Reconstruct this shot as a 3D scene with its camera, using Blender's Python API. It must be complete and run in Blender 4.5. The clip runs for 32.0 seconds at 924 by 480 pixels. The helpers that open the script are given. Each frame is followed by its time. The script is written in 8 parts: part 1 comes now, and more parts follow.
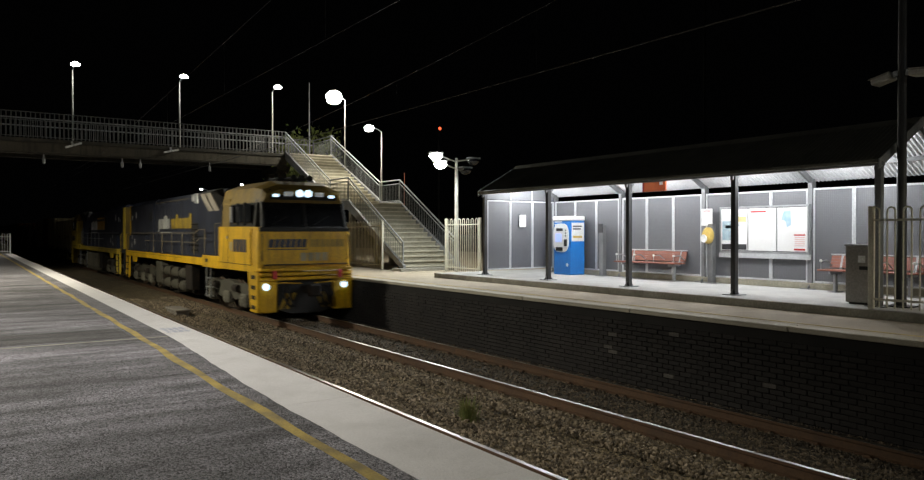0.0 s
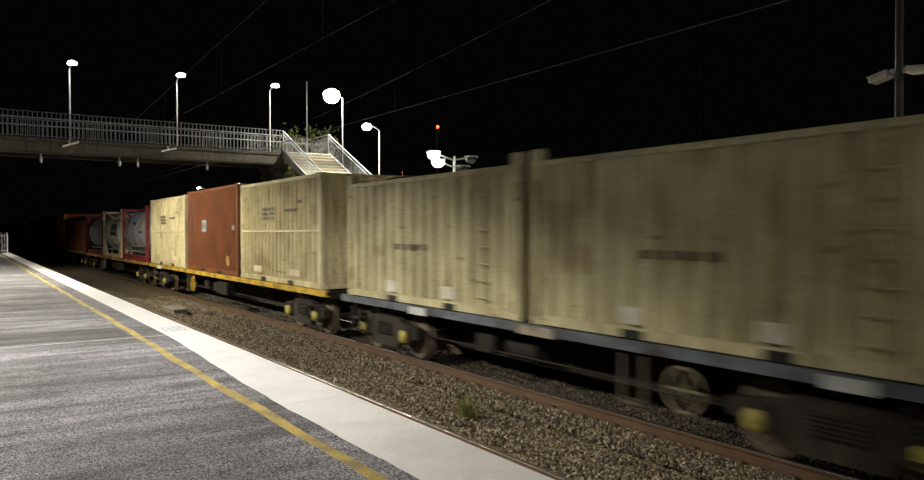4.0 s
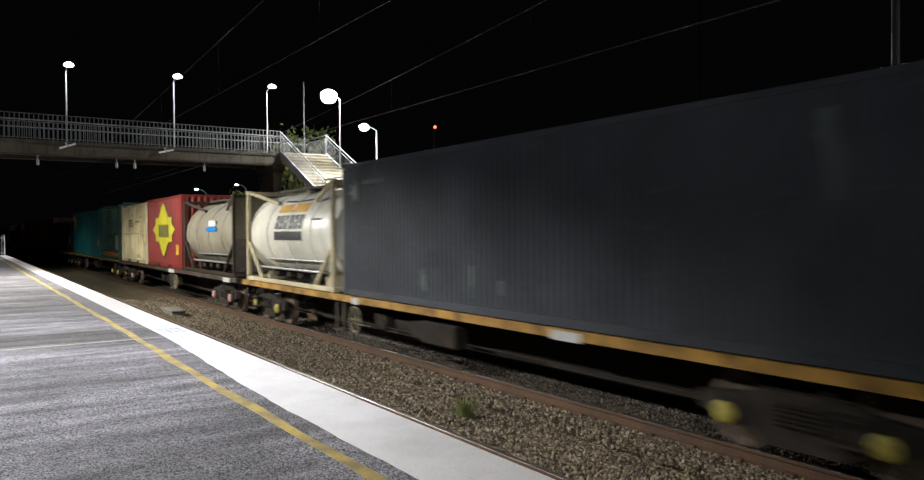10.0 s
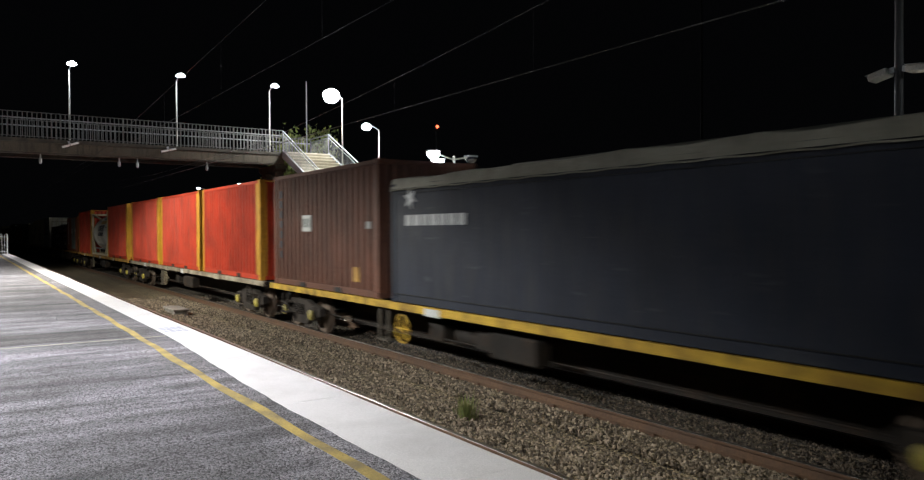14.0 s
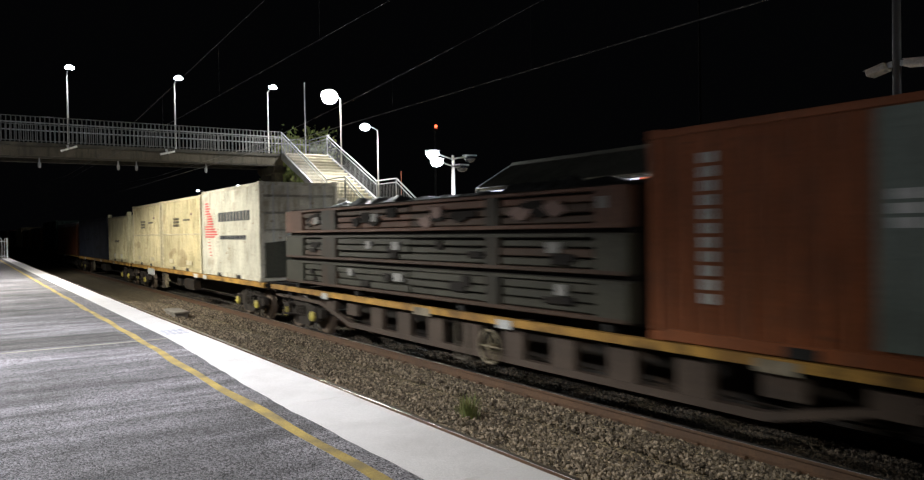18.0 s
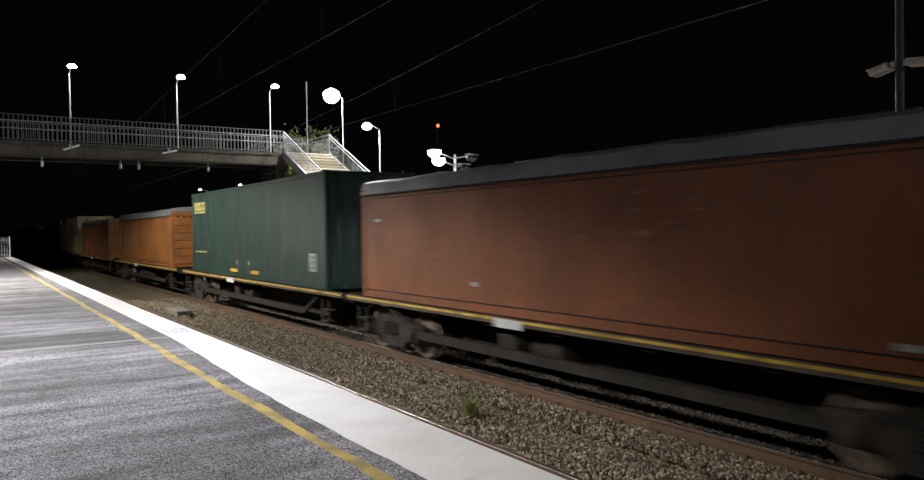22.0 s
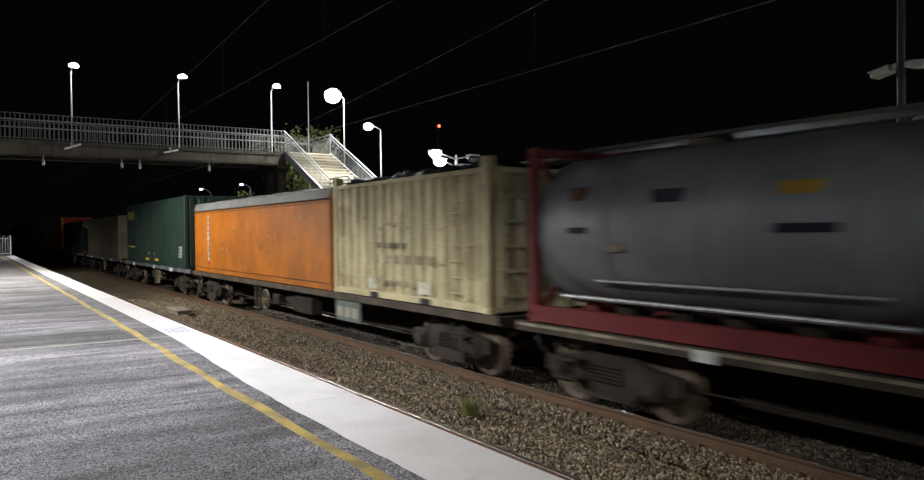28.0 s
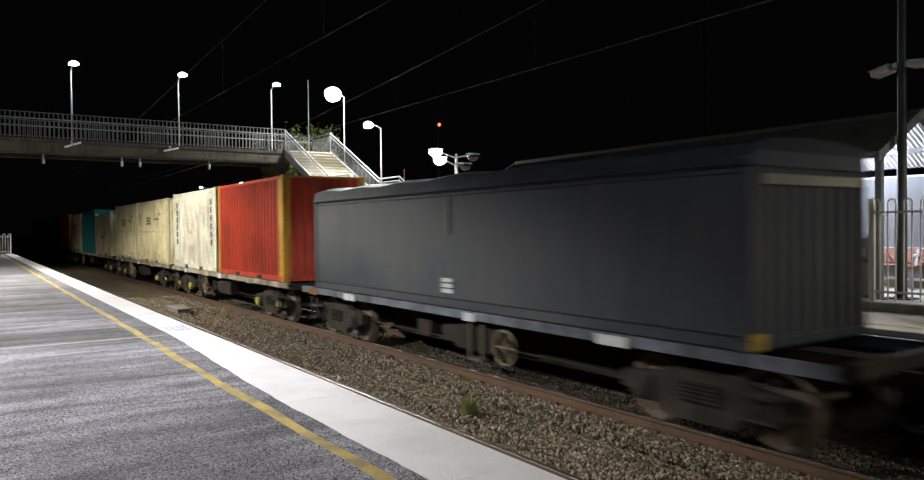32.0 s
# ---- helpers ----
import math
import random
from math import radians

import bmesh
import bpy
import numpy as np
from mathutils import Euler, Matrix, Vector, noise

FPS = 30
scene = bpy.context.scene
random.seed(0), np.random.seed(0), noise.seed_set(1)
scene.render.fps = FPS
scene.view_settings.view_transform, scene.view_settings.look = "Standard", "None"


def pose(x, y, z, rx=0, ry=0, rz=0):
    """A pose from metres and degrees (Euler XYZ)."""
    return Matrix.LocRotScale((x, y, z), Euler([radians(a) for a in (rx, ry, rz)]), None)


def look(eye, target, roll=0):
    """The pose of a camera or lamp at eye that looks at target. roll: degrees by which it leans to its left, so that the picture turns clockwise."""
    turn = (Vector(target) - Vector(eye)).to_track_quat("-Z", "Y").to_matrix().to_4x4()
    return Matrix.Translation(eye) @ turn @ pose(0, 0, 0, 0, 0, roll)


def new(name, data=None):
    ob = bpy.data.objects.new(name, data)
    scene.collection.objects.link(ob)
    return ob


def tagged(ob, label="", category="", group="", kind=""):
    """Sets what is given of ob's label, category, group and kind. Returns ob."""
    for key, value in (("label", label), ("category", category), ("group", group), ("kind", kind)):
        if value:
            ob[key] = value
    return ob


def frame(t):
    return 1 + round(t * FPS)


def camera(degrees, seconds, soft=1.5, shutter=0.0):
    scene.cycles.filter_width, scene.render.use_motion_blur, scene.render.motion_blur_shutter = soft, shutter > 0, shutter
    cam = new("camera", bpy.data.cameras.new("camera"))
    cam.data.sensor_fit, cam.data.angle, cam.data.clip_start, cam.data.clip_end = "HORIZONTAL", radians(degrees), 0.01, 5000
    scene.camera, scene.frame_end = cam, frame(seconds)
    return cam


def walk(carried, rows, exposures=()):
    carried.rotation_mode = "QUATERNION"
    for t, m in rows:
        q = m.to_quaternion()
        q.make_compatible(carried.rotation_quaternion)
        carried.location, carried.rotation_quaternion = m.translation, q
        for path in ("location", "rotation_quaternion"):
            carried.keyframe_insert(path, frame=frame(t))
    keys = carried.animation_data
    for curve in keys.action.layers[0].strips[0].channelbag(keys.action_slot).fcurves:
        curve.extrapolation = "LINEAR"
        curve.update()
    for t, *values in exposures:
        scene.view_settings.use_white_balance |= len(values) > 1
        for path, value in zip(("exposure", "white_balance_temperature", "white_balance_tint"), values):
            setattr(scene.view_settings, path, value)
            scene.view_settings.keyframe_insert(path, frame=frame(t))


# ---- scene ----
# One plan: x runs across the tracks, y along them, z up. z = 0 is the surface of the near platform,
# the camera stands on it at x = 0, y = 0. The train runs on the far track, towards -y.
EYE = (0.0, 0.0, 1.45)
RAIL_Z = -1.09          # top of the rails
NEAR_TRACK, FAR_TRACK = 4.36, 8.31
FAR_Z = 0.09            # surface of the far platform

# ---------------------------------------------------------------- camera
cam = camera(64.03, 32.0, soft=1.25, shutter=0.45)


def aim(turn, tilt, lean):
    a, b = radians(turn), radians(tilt)
    way = Vector((math.sin(a) * math.cos(b), math.cos(a) * math.cos(b), math.sin(b)))
    return look(EYE, Vector(EYE) + way, lean)


VIEW = [
    (0, 34.00, -0.56, -0.04), (0.5, 34.00, -0.58, -0.13), (1, 34.03, -0.61, -0.26), (1.5, 34.09, -0.61, -0.27),
    (2, 34.14, -0.59, -0.15), (2.5, 34.16, -0.60, -0.07), (3, 34.15, -0.62, -0.09), (3.5, 34.15, -0.65, -0.13),
    (5.5, 34.19, -0.76, -0.16), (6, 34.22, -0.76, -0.23), (6.5, 34.27, -0.75, -0.31), (7, 34.30, -0.75, -0.36),
    (7.5, 34.33, -0.74, -0.38), (8, 34.35, -0.71, -0.43), (8.5, 34.34, -0.69, -0.50), (9, 34.32, -0.69, -0.52),
    (9.5, 34.32, -0.69, -0.49), (10, 34.32, -0.69, -0.44), (10.5, 34.31, -0.68, -0.39), (11, 34.28, -0.70, -0.39),
    (11.5, 34.24, -0.73, -0.42), (12, 34.19, -0.75, -0.37), (12.5, 34.16, -0.75, -0.33), (13, 34.14, -0.75, -0.33),
    (13.5, 34.15, -0.73, -0.31), (14, 34.16, -0.71, -0.30), (14.5, 34.16, -0.70, -0.33), (16.5, 34.21, -0.76, -0.79),
    (17, 34.18, -0.76, -0.88), (17.5, 34.17, -0.76, -0.95), (18, 34.17, -0.76, -0.94), (18.5, 34.17, -0.77, -0.90),
    (19, 34.17, -0.76, -0.86), (19.5, 34.16, -0.78, -0.84), (20, 34.13, -0.81, -0.86), (20.5, 34.10, -0.82, -0.87),
    (21, 34.10, -0.82, -0.86), (21.5, 34.07, -0.82, -0.86), (22, 34.03, -0.81, -0.86), (22.5, 34.01, -0.81, -0.80),
    (23, 34.03, -0.79, -0.69), (23.5, 34.06, -0.76, -0.57), (24, 34.08, -0.73, -0.52), (24.5, 34.07, -0.70, -0.49),
    (25, 34.05, -0.70, -0.50), (25.5, 34.03, -0.70, -0.51), (27.5, 33.97, -0.75, -0.65), (28, 33.97, -0.77, -0.63),
    (28.5, 33.96, -0.79, -0.66), (29, 33.96, -0.82, -0.67), (29.5, 33.97, -0.83, -0.60), (30, 33.98, -0.84, -0.52),
    (30.5, 33.98, -0.85, -0.51), (31, 33.98, -0.86, -0.53), (31.5, 33.97, -0.87, -0.56), (32, 33.97, -0.87, -0.56)]
# the clip's camera opens up and turns from yellow to neutral as the train comes past: seconds, stops, kelvin, tint
EXPOSURES = [(0, -1.25, 7000, 6), (0.5, -1.35, 7500, 5), (1, -1.35, 7900, 3), (2, -0.35, 7800, -4), (3, -0.05, 7300, 2), (6, -0.42, 6850, 8),
             (8, 0.0, 6300, 10), (10, 0.0, 6200, 10), (11, -0.15, 6200, 10), (12, -0.15, 6200, 10), (14, 0.0, 6200, 10), (17, -0.12, 6250, 10),
             (18, -0.08, 6250, 10), (20, -0.42, 6350, 10), (22, 0.0, 6250, 10), (25, -0.42, 6250, 10), (28, -0.1, 6250, 10), (30, 0.0, 6250, 10), (32, -0.05, 6250, 10)]
walk(cam, [(t, aim(a, b, c)) for t, a, b, c in VIEW], EXPOSURES)

# ---------------------------------------------------------------- night sky and lamps
world = bpy.data.worlds.new("night")
scene.world = world
world.use_nodes = True
world.node_tree.nodes["Background"].inputs[0].default_value = (0.36, 0.37, 0.42, 1)
world.node_tree.nodes["Background"].inputs[1].default_value = 0.003


def lamp(kind, eye, target, watts, colour=(1, 0.97, 0.92), size=0.25, spot=150, blend=0.6, size_y=None):
    data = bpy.data.lights.new("lamp_light", kind)
    data.energy, data.color = watts, colour
    if kind == "AREA":
        data.shape, data.size, data.size_y = "RECTANGLE", size, size_y or size
    else:
        data.shadow_soft_size = size
    if kind == "SPOT":
        data.spot_size, data.spot_blend = radians(spot), blend
    ob = new("lamp_light", data)
    ob.matrix_world = look(eye, target)
    return ob


COOL, WHITE = (0.86, 0.93, 1.0), (1.0, 0.96, 0.88)
# lamps of the near platform, on poles beside and behind the camera
lamp("SPOT", (-2.2, 27.0, 5.7), (-2.2, 27.0, 0), 9400, (1.0, 0.96, 0.83), 0.15, 162, 0.2)
lamp("SPOT", (-2.3, 10.2, 5.3), (-2.1, 11.1, 0), 3900, (0.98, 0.97, 0.95), 0.15, 144, 0.4)
lamp("SPOT", (-2.4, -14.0, 5.6), (-2.4, -13.6, 0), 1300, (1.0, 0.96, 0.82), 0.15, 164, 0.2)
# added narrow spot, out of view, that fills the lower right with light
lamp("SPOT", (-2.4, -3.5, 5.4), (2.6, 3.4, 0), 1700, (1.0, 0.95, 0.80), 0.15, 40, 1.0)
lamp("SPOT", (-2.0, 56.0, 5.6), (-2.0, 56.0, 0), 2600, (1.0, 0.97, 0.9), 0.15, 146, 0.7)
# lamp of the far platform, behind the camera
lamp("SPOT", (14.4, -2.0, 5.2), (14.4, -1.6, 0), 1500, (1.0, 0.94, 0.74), 0.15, 144, 0.25)
# lamps on the footbridge and on its stairs
for x in (4.05, 8.57, 13.1):
    lamp("SPOT", (x, 35.95, 8.62), (x, 35.95, 0), 120, COOL, 0.15, 160, 0.5)
lamp("POINT", (14.8, 32.95, 7.9), (13.9, 31.0, 3), 720, WHITE, 0.3)
lamp("SPOT", (14.6, 29.3, 5.95), (14.2, 28.5, 0), 1900, WHITE, 0.2, 165, 0.5)
lamp("SPOT", (12.98, 20.75, 3.88), (13.2, 20.6, 0), 2300, COOL, 0.15, 165, 0.5)
# strip lights under the shelter's roof
for y in (8.0, 10.2, 12.4, 14.6, 16.6):
    lamp("POINT", (13.9, y, 2.80), (13.9, y, 0), 285, (0.86, 0.90, 1.0), 0.12)

# ---------------------------------------------------------------- materials
def material(name, c1, c2, rough=0.7, metal=0.0, scale=2.0, fine=35.0, bump=0.2, depth=0.01, grime=None,
             grime_amount=0.5, streak=False, shift=True, chips=None):
    """Paint or mineral surface: two colours in large patches, fine grain, and dirt in patches or in upright streaks."""
    m = bpy.data.materials.new(name)
    m.use_nodes = True
    nt = m.node_tree
    n, l = nt.nodes, nt.links
    b = n["Principled BSDF"]
    b.inputs["Metallic"].default_value = metal
    tc, info = n.new("ShaderNodeTexCoord"), n.new("ShaderNodeObjectInfo")
    off = n.new("ShaderNodeVectorMath")
    off.operation = "SCALE"
    off.inputs[0].default_value = (17.0, 31.0, 23.0)
    l.new(info.outputs["Random"], off.inputs["Scale"])
    add = n.new("ShaderNodeVectorMath")
    add.operation = "ADD"
    l.new(tc.outputs["Object"], add.inputs[0])
    if shift:
        l.new(off.outputs[0], add.inputs[1])

    def noise_at(s, detail, stretch=None):
        t = n.new("ShaderNodeTexNoise")
        t.inputs["Scale"].default_value, t.inputs["Detail"].default_value = s, detail
        if stretch:
            mp = n.new("ShaderNodeMapping")
            mp.inputs["Scale"].default_value = stretch
            l.new(add.outputs[0], mp.inputs[0])
            l.new(mp.outputs[0], t.inputs["Vector"])
        else:
            l.new(add.outputs[0], t.inputs["Vector"])
        return t.outputs[0]

    def ramp(socket, lo, hi):
        r = n.new("ShaderNodeMapRange")
        r.inputs[1].default_value, r.inputs[2].default_value = lo, hi
        l.new(socket, r.inputs[0])
        return r.outputs[0]

    def mix(fac, a, c, blend="MIX"):
        x = n.new("ShaderNodeMix")
        x.data_type, x.blend_type = "RGBA", blend
        for s, v in ((x.inputs[0], fac), (x.inputs[6], a), (x.inputs[7], c)):
            if isinstance(v, bpy.types.NodeSocket):
                l.new(v, s)
            else:
                s.default_value = (*v, 1) if isinstance(v, tuple) else v
        return x.outputs[2]

    big, small = noise_at(scale, 4), noise_at(fine, 3)
    col = mix(ramp(big, 0.35, 0.65), c1, c2)
    g = n.new("ShaderNodeMapRange")
    g.inputs[1].default_value, g.inputs[2].default_value, g.inputs[3].default_value, g.inputs[4].default_value = 0.3, 0.7, 0.78, 1.12
    l.new(small, g.inputs[0])
    grain = n.new("ShaderNodeVectorMath")
    grain.operation = "SCALE"
    l.new(col, grain.inputs[0])
    l.new(g.outputs[0], grain.inputs["Scale"])
    col = grain.outputs[0]
    if grime:
        d = ramp(noise_at(3.0, 5, (3.0, 3.0, 0.35) if streak else (1, 1, 1)), 0.48, 0.75)
        k = n.new("ShaderNodeMath")
        k.operation = "MULTIPLY"
        k.inputs[1].default_value = grime_amount
        l.new(d, k.inputs[0])
        col = mix(k.outputs[0], col, grime)
    if chips:
        # worn patches and scratches that show an older layer
        for at, lo, hi, much in ((noise_at(1.1, 9, (1.0, 0.55, 1.0)), 0.60, 0.66, 0.45), (noise_at(5.0, 6, (1.0, 0.35, 1.6)), 0.66, 0.70, 0.7)):
            k = n.new("ShaderNodeMath")
            k.operation = "MULTIPLY"
            k.inputs[1].default_value = much
            l.new(ramp(at, lo, hi), k.inputs[0])
            col = mix(k.outputs[0], col, chips)
    l.new(col, b.inputs["Base Color"])
    r = n.new("ShaderNodeMapRange")
    r.inputs[3].default_value, r.inputs[4].default_value = max(0.04, rough - 0.12), min(1.0, rough + 0.12)
    l.new(big, r.inputs[0])
    l.new(r.outputs[0], b.inputs["Roughness"])
    bp = n.new("ShaderNodeBump")
    bp.inputs["Strength"].default_value, bp.inputs["Distance"].default_value = bump, depth
    l.new(small, bp.inputs["Height"])
    l.new(bp.outputs[0], b.inputs["Normal"])
    return m


def glowing(name, colour, strength):
    m = bpy.data.materials.new(name)
    m.use_nodes = True
    b = m.node_tree.nodes["Principled BSDF"]
    b.inputs["Base Color"].default_value = (*colour, 1)
    b.inputs["Emission Color"].default_value = (*colour, 1)
    b.inputs["Emission Strength"].default_value = strength
    return m


def paint(name, c, rough=0.5, grime=(0.07, 0.055, 0.04), amount=0.45, streak=True, chips=None):
    return material(name, c, tuple(v * 0.70 for v in c), rough, 0, 0.8, 22, 0.08, 0.004, grime, amount, streak, chips=chips)


def speckled(name, c1, c2, dark, scale, rough, depth=0.012, streaks=0.0):
    """Stony surface: large worn patches, streaks along the track, and a coarse grain of light and dark stones."""
    m = material(name, c1, c2, rough, 0, 0.5, scale * 2.2, 0.5, depth, dark, 0.35)
    nt = m.node_tree
    n, l = nt.nodes, nt.links
    b = n["Principled BSDF"]
    src = b.inputs["Base Color"].links[0].from_socket
    tc = n.new("ShaderNodeTexCoord")
    vor = n.new("ShaderNodeTexVoronoi")
    vor.inputs["Scale"].default_value = scale
    l.new(tc.outputs["Object"], vor.inputs["Vector"])
    r = n.new("ShaderNodeMapRange")
    r.inputs[1].default_value, r.inputs[2].default_value, r.inputs[3].default_value, r.inputs[4].default_value = 0.2, 0.8, 0.2, 1.9
    l.new(vor.outputs["Color"], r.inputs[0])
    k = n.new("ShaderNodeVectorMath")
    k.operation = "SCALE"
    l.new(src, k.inputs[0])
    l.new(r.outputs[0], k.inputs["Scale"])
    if streaks:
        mp, ns, q, kk = n.new("ShaderNodeMapping"), n.new("ShaderNodeTexNoise"), n.new("ShaderNodeMapRange"), n.new("ShaderNodeVectorMath")
        mp.inputs["Scale"].default_value = (0.35, 2.6, 1.0)
        ns.inputs["Scale"].default_value, ns.inputs["Detail"].default_value = 1.3, 6
        q.inputs[1].default_value, q.inputs[2].default_value, q.inputs[3].default_value, q.inputs[4].default_value = 0.35, 0.65, 1 - streaks * 0.65, 1 + streaks * 0.35
        kk.operation = "SCALE"
        l.new(tc.outputs["Object"], mp.inputs[0])
        l.new(mp.outputs[0], ns.inputs["Vector"])
        l.new(ns.outputs[0], q.inputs[0])
        l.new(k.outputs[0], kk.inputs[0])
        l.new(q.outputs[0], kk.inputs["Scale"])
        k = kk
    l.new(k.outputs[0], b.inputs["Base Color"])
    bp = n.new("ShaderNodeBump")
    bp.inputs["Strength"].default_value, bp.inputs["Distance"].default_value = 0.7, depth
    l.new(vor.outputs["Distance"], bp.inputs["Height"])
    bp.invert = True
    l.new(bp.outputs[0], b.inputs["Normal"])
    return m


def islands(name, c1, c2):
    """Loose stones, each of its own shade."""
    m = material(name, c1, c2, 0.92, 0, 14.0, 60, 0.3, 0.004)
    nt = m.node_tree
    n, l = nt.nodes, nt.links
    b = n["Principled BSDF"]
    geo, mix = n.new("ShaderNodeNewGeometry"), n.new("ShaderNodeMix")
    mix.data_type = "RGBA"
    mix.inputs[6].default_value, mix.inputs[7].default_value = (*c1, 1), (*c2, 1)
    p = n.new("ShaderNodeMath")
    p.operation = "POWER"
    p.inputs[1].default_value = 1.7
    l.new(geo.outputs["Random Per Island"], p.inputs[0])
    l.new(p.outputs[0], mix.inputs[0])
    l.new(mix.outputs[2], b.inputs["Base Color"])
    return m


RUST, SOOT = (0.10, 0.045, 0.022), (0.03, 0.027, 0.024)
M = {}
M["asphalt"] = speckled("asphalt", (0.122, 0.115, 0.126), (0.252, 0.240, 0.266), (0.040, 0.040, 0.036), 96, 0.95, streaks=0.75)
M["old_asphalt"] = speckled("old_asphalt", (0.055, 0.052, 0.052), (0.12, 0.115, 0.12), (0.03, 0.028, 0.028), 90, 0.95, streaks=0.7)
M["far_asphalt"] = material("far_asphalt", (0.36, 0.30, 0.22), (0.44, 0.37, 0.28), 0.9, 0, 0.8, 60, 0.4, 0.008, (0.18, 0.15, 0.12), 0.4)
M["white_edge"] = material("white_edge", (0.80, 0.77, 0.78), (0.75, 0.72, 0.73), 0.65, 0, 1.2, 160, 0.06, 0.002, (0.42, 0.40, 0.38), 0.3)
M["yellow_line"] = material("yellow_line", (0.50, 0.36, 0.09), (0.40, 0.29, 0.09), 0.8, 0, 3.0, 60, 0.6, 0.01, (0.16, 0.14, 0.09), 0.8)
M["ballast"] = speckled("ballast", (0.11, 0.082, 0.045), (0.17, 0.13, 0.075), (0.025, 0.018, 0.013), 34, 0.95, 0.05)
M["stone"] = islands("stone", (0.045, 0.033, 0.021), (0.36, 0.285, 0.20))
M["stone_dark"] = islands("stone_dark", (0.024, 0.018, 0.013), (0.17, 0.13, 0.09))
M["ballast_dark"] = speckled("ballast_dark", (0.050, 0.038, 0.024), (0.075, 0.058, 0.037), (0.016, 0.012, 0.009), 34, 0.95, 0.05)
M["earth"] = material("earth", (0.05, 0.042, 0.032), (0.08, 0.066, 0.05), 0.95, 0, 0.3, 6, 0.6, 0.05)
M["rail"] = material("rail", (0.085, 0.045, 0.024), (0.115, 0.062, 0.032), 0.75, 0.2, 2, 30, 0.3, 0.006, (0.06, 0.04, 0.03), 0.5)
M["rail_head"] = material("rail_head", (0.50, 0.48, 0.46), (0.40, 0.38, 0.36), 0.34, 1.0, 1.5, 50, 0.05, 0.002)
M["sleeper"] = material("sleeper", (0.20, 0.18, 0.155), (0.14, 0.12, 0.10), 0.9, 0, 3, 40, 0.4, 0.008, SOOT, 0.4)
# brick and mortar near black: the wall's dimness is put into the colour
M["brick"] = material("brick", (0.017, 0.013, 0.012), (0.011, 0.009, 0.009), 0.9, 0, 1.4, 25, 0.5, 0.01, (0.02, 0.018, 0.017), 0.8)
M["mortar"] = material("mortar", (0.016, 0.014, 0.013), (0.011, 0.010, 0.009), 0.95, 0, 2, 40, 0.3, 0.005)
M["concrete"] = material("concrete", (0.36, 0.34, 0.29), (0.28, 0.265, 0.225), 0.85, 0, 1.4, 28, 0.3, 0.006, (0.12, 0.11, 0.09), 0.6)
M["slab"] = material("slab", (0.50, 0.49, 0.47), (0.42, 0.41, 0.40), 0.8, 0, 1.2, 40, 0.2, 0.004, (0.3, 0.29, 0.28), 0.4)
M["tread"] = material("tread", (0.37, 0.345, 0.265), (0.29, 0.27, 0.205), 0.85, 0, 1.5, 30, 0.3, 0.006, (0.2, 0.18, 0.12), 0.5)
M["grey_steel"] = material("grey_steel", (0.22, 0.225, 0.23), (0.17, 0.175, 0.18), 0.45, 0.2, 1.5, 40, 0.06, 0.002, (0.09, 0.08, 0.07), 0.35)
M["galvanised"] = material("galvanised", (0.48, 0.49, 0.50), (0.38, 0.39, 0.40), 0.42, 0.6, 6, 40, 0.06, 0.002)
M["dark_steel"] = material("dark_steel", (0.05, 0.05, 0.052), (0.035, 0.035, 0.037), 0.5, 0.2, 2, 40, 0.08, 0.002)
M["pale_post"] = material("pale_post", (0.62, 0.63, 0.64), (0.52, 0.53, 0.54), 0.45, 0.1, 2, 40, 0.05, 0.002)
M["cream_fence"] = material("cream_fence", (0.68, 0.65, 0.54), (0.58, 0.55, 0.45), 0.5, 0, 2, 40, 0.08, 0.002, (0.3, 0.27, 0.2), 0.3)
M["mesh"] = material("mesh", (0.23, 0.235, 0.25), (0.19, 0.195, 0.21), 0.5, 0.3, 2, 60, 0.1, 0.002)
M["roof_sheet"] = material("roof_sheet", (0.19, 0.185, 0.15), (0.14, 0.135, 0.11), 0.5, 0.3, 1, 30, 0.1, 0.003, (0.06, 0.055, 0.04), 0.5)
M["ceiling"] = material("ceiling", (0.75, 0.76, 0.78), (0.68, 0.69, 0.71), 0.5, 0, 1, 30, 0.05, 0.002)
M["white"] = material("white_paint", (0.83, 0.83, 0.81), (0.77, 0.77, 0.75), 0.5, 0, 2, 40, 0.05, 0.002)
M["black"] = material("black_paint", (0.018, 0.018, 0.018), (0.028, 0.027, 0.026), 0.5, 0, 2, 40, 0.08, 0.002)
M["under"] = material("underframe", (0.022, 0.018, 0.015), (0.014, 0.012, 0.010), 0.85, 0.0, 1.5, 25, 0.3, 0.006, (0.07, 0.042, 0.024), 0.5)
M["bogie"] = material("bogie_steel", (0.042, 0.033, 0.026), (0.022, 0.018, 0.015), 0.85, 0.0, 3, 25, 0.3, 0.006, (0.02, 0.016, 0.013), 0.8)
M["wheel"] = material("wheel_steel", (0.17, 0.13, 0.10), (0.12, 0.085, 0.06), 0.6, 0.5, 4, 30, 0.2, 0.004)
M["cap"] = material("axle_cap", (0.50, 0.42, 0.07), (0.34, 0.27, 0.05), 0.6, 0, 9, 40, 0.1, 0.002, (0.05, 0.04, 0.02), 0.9)
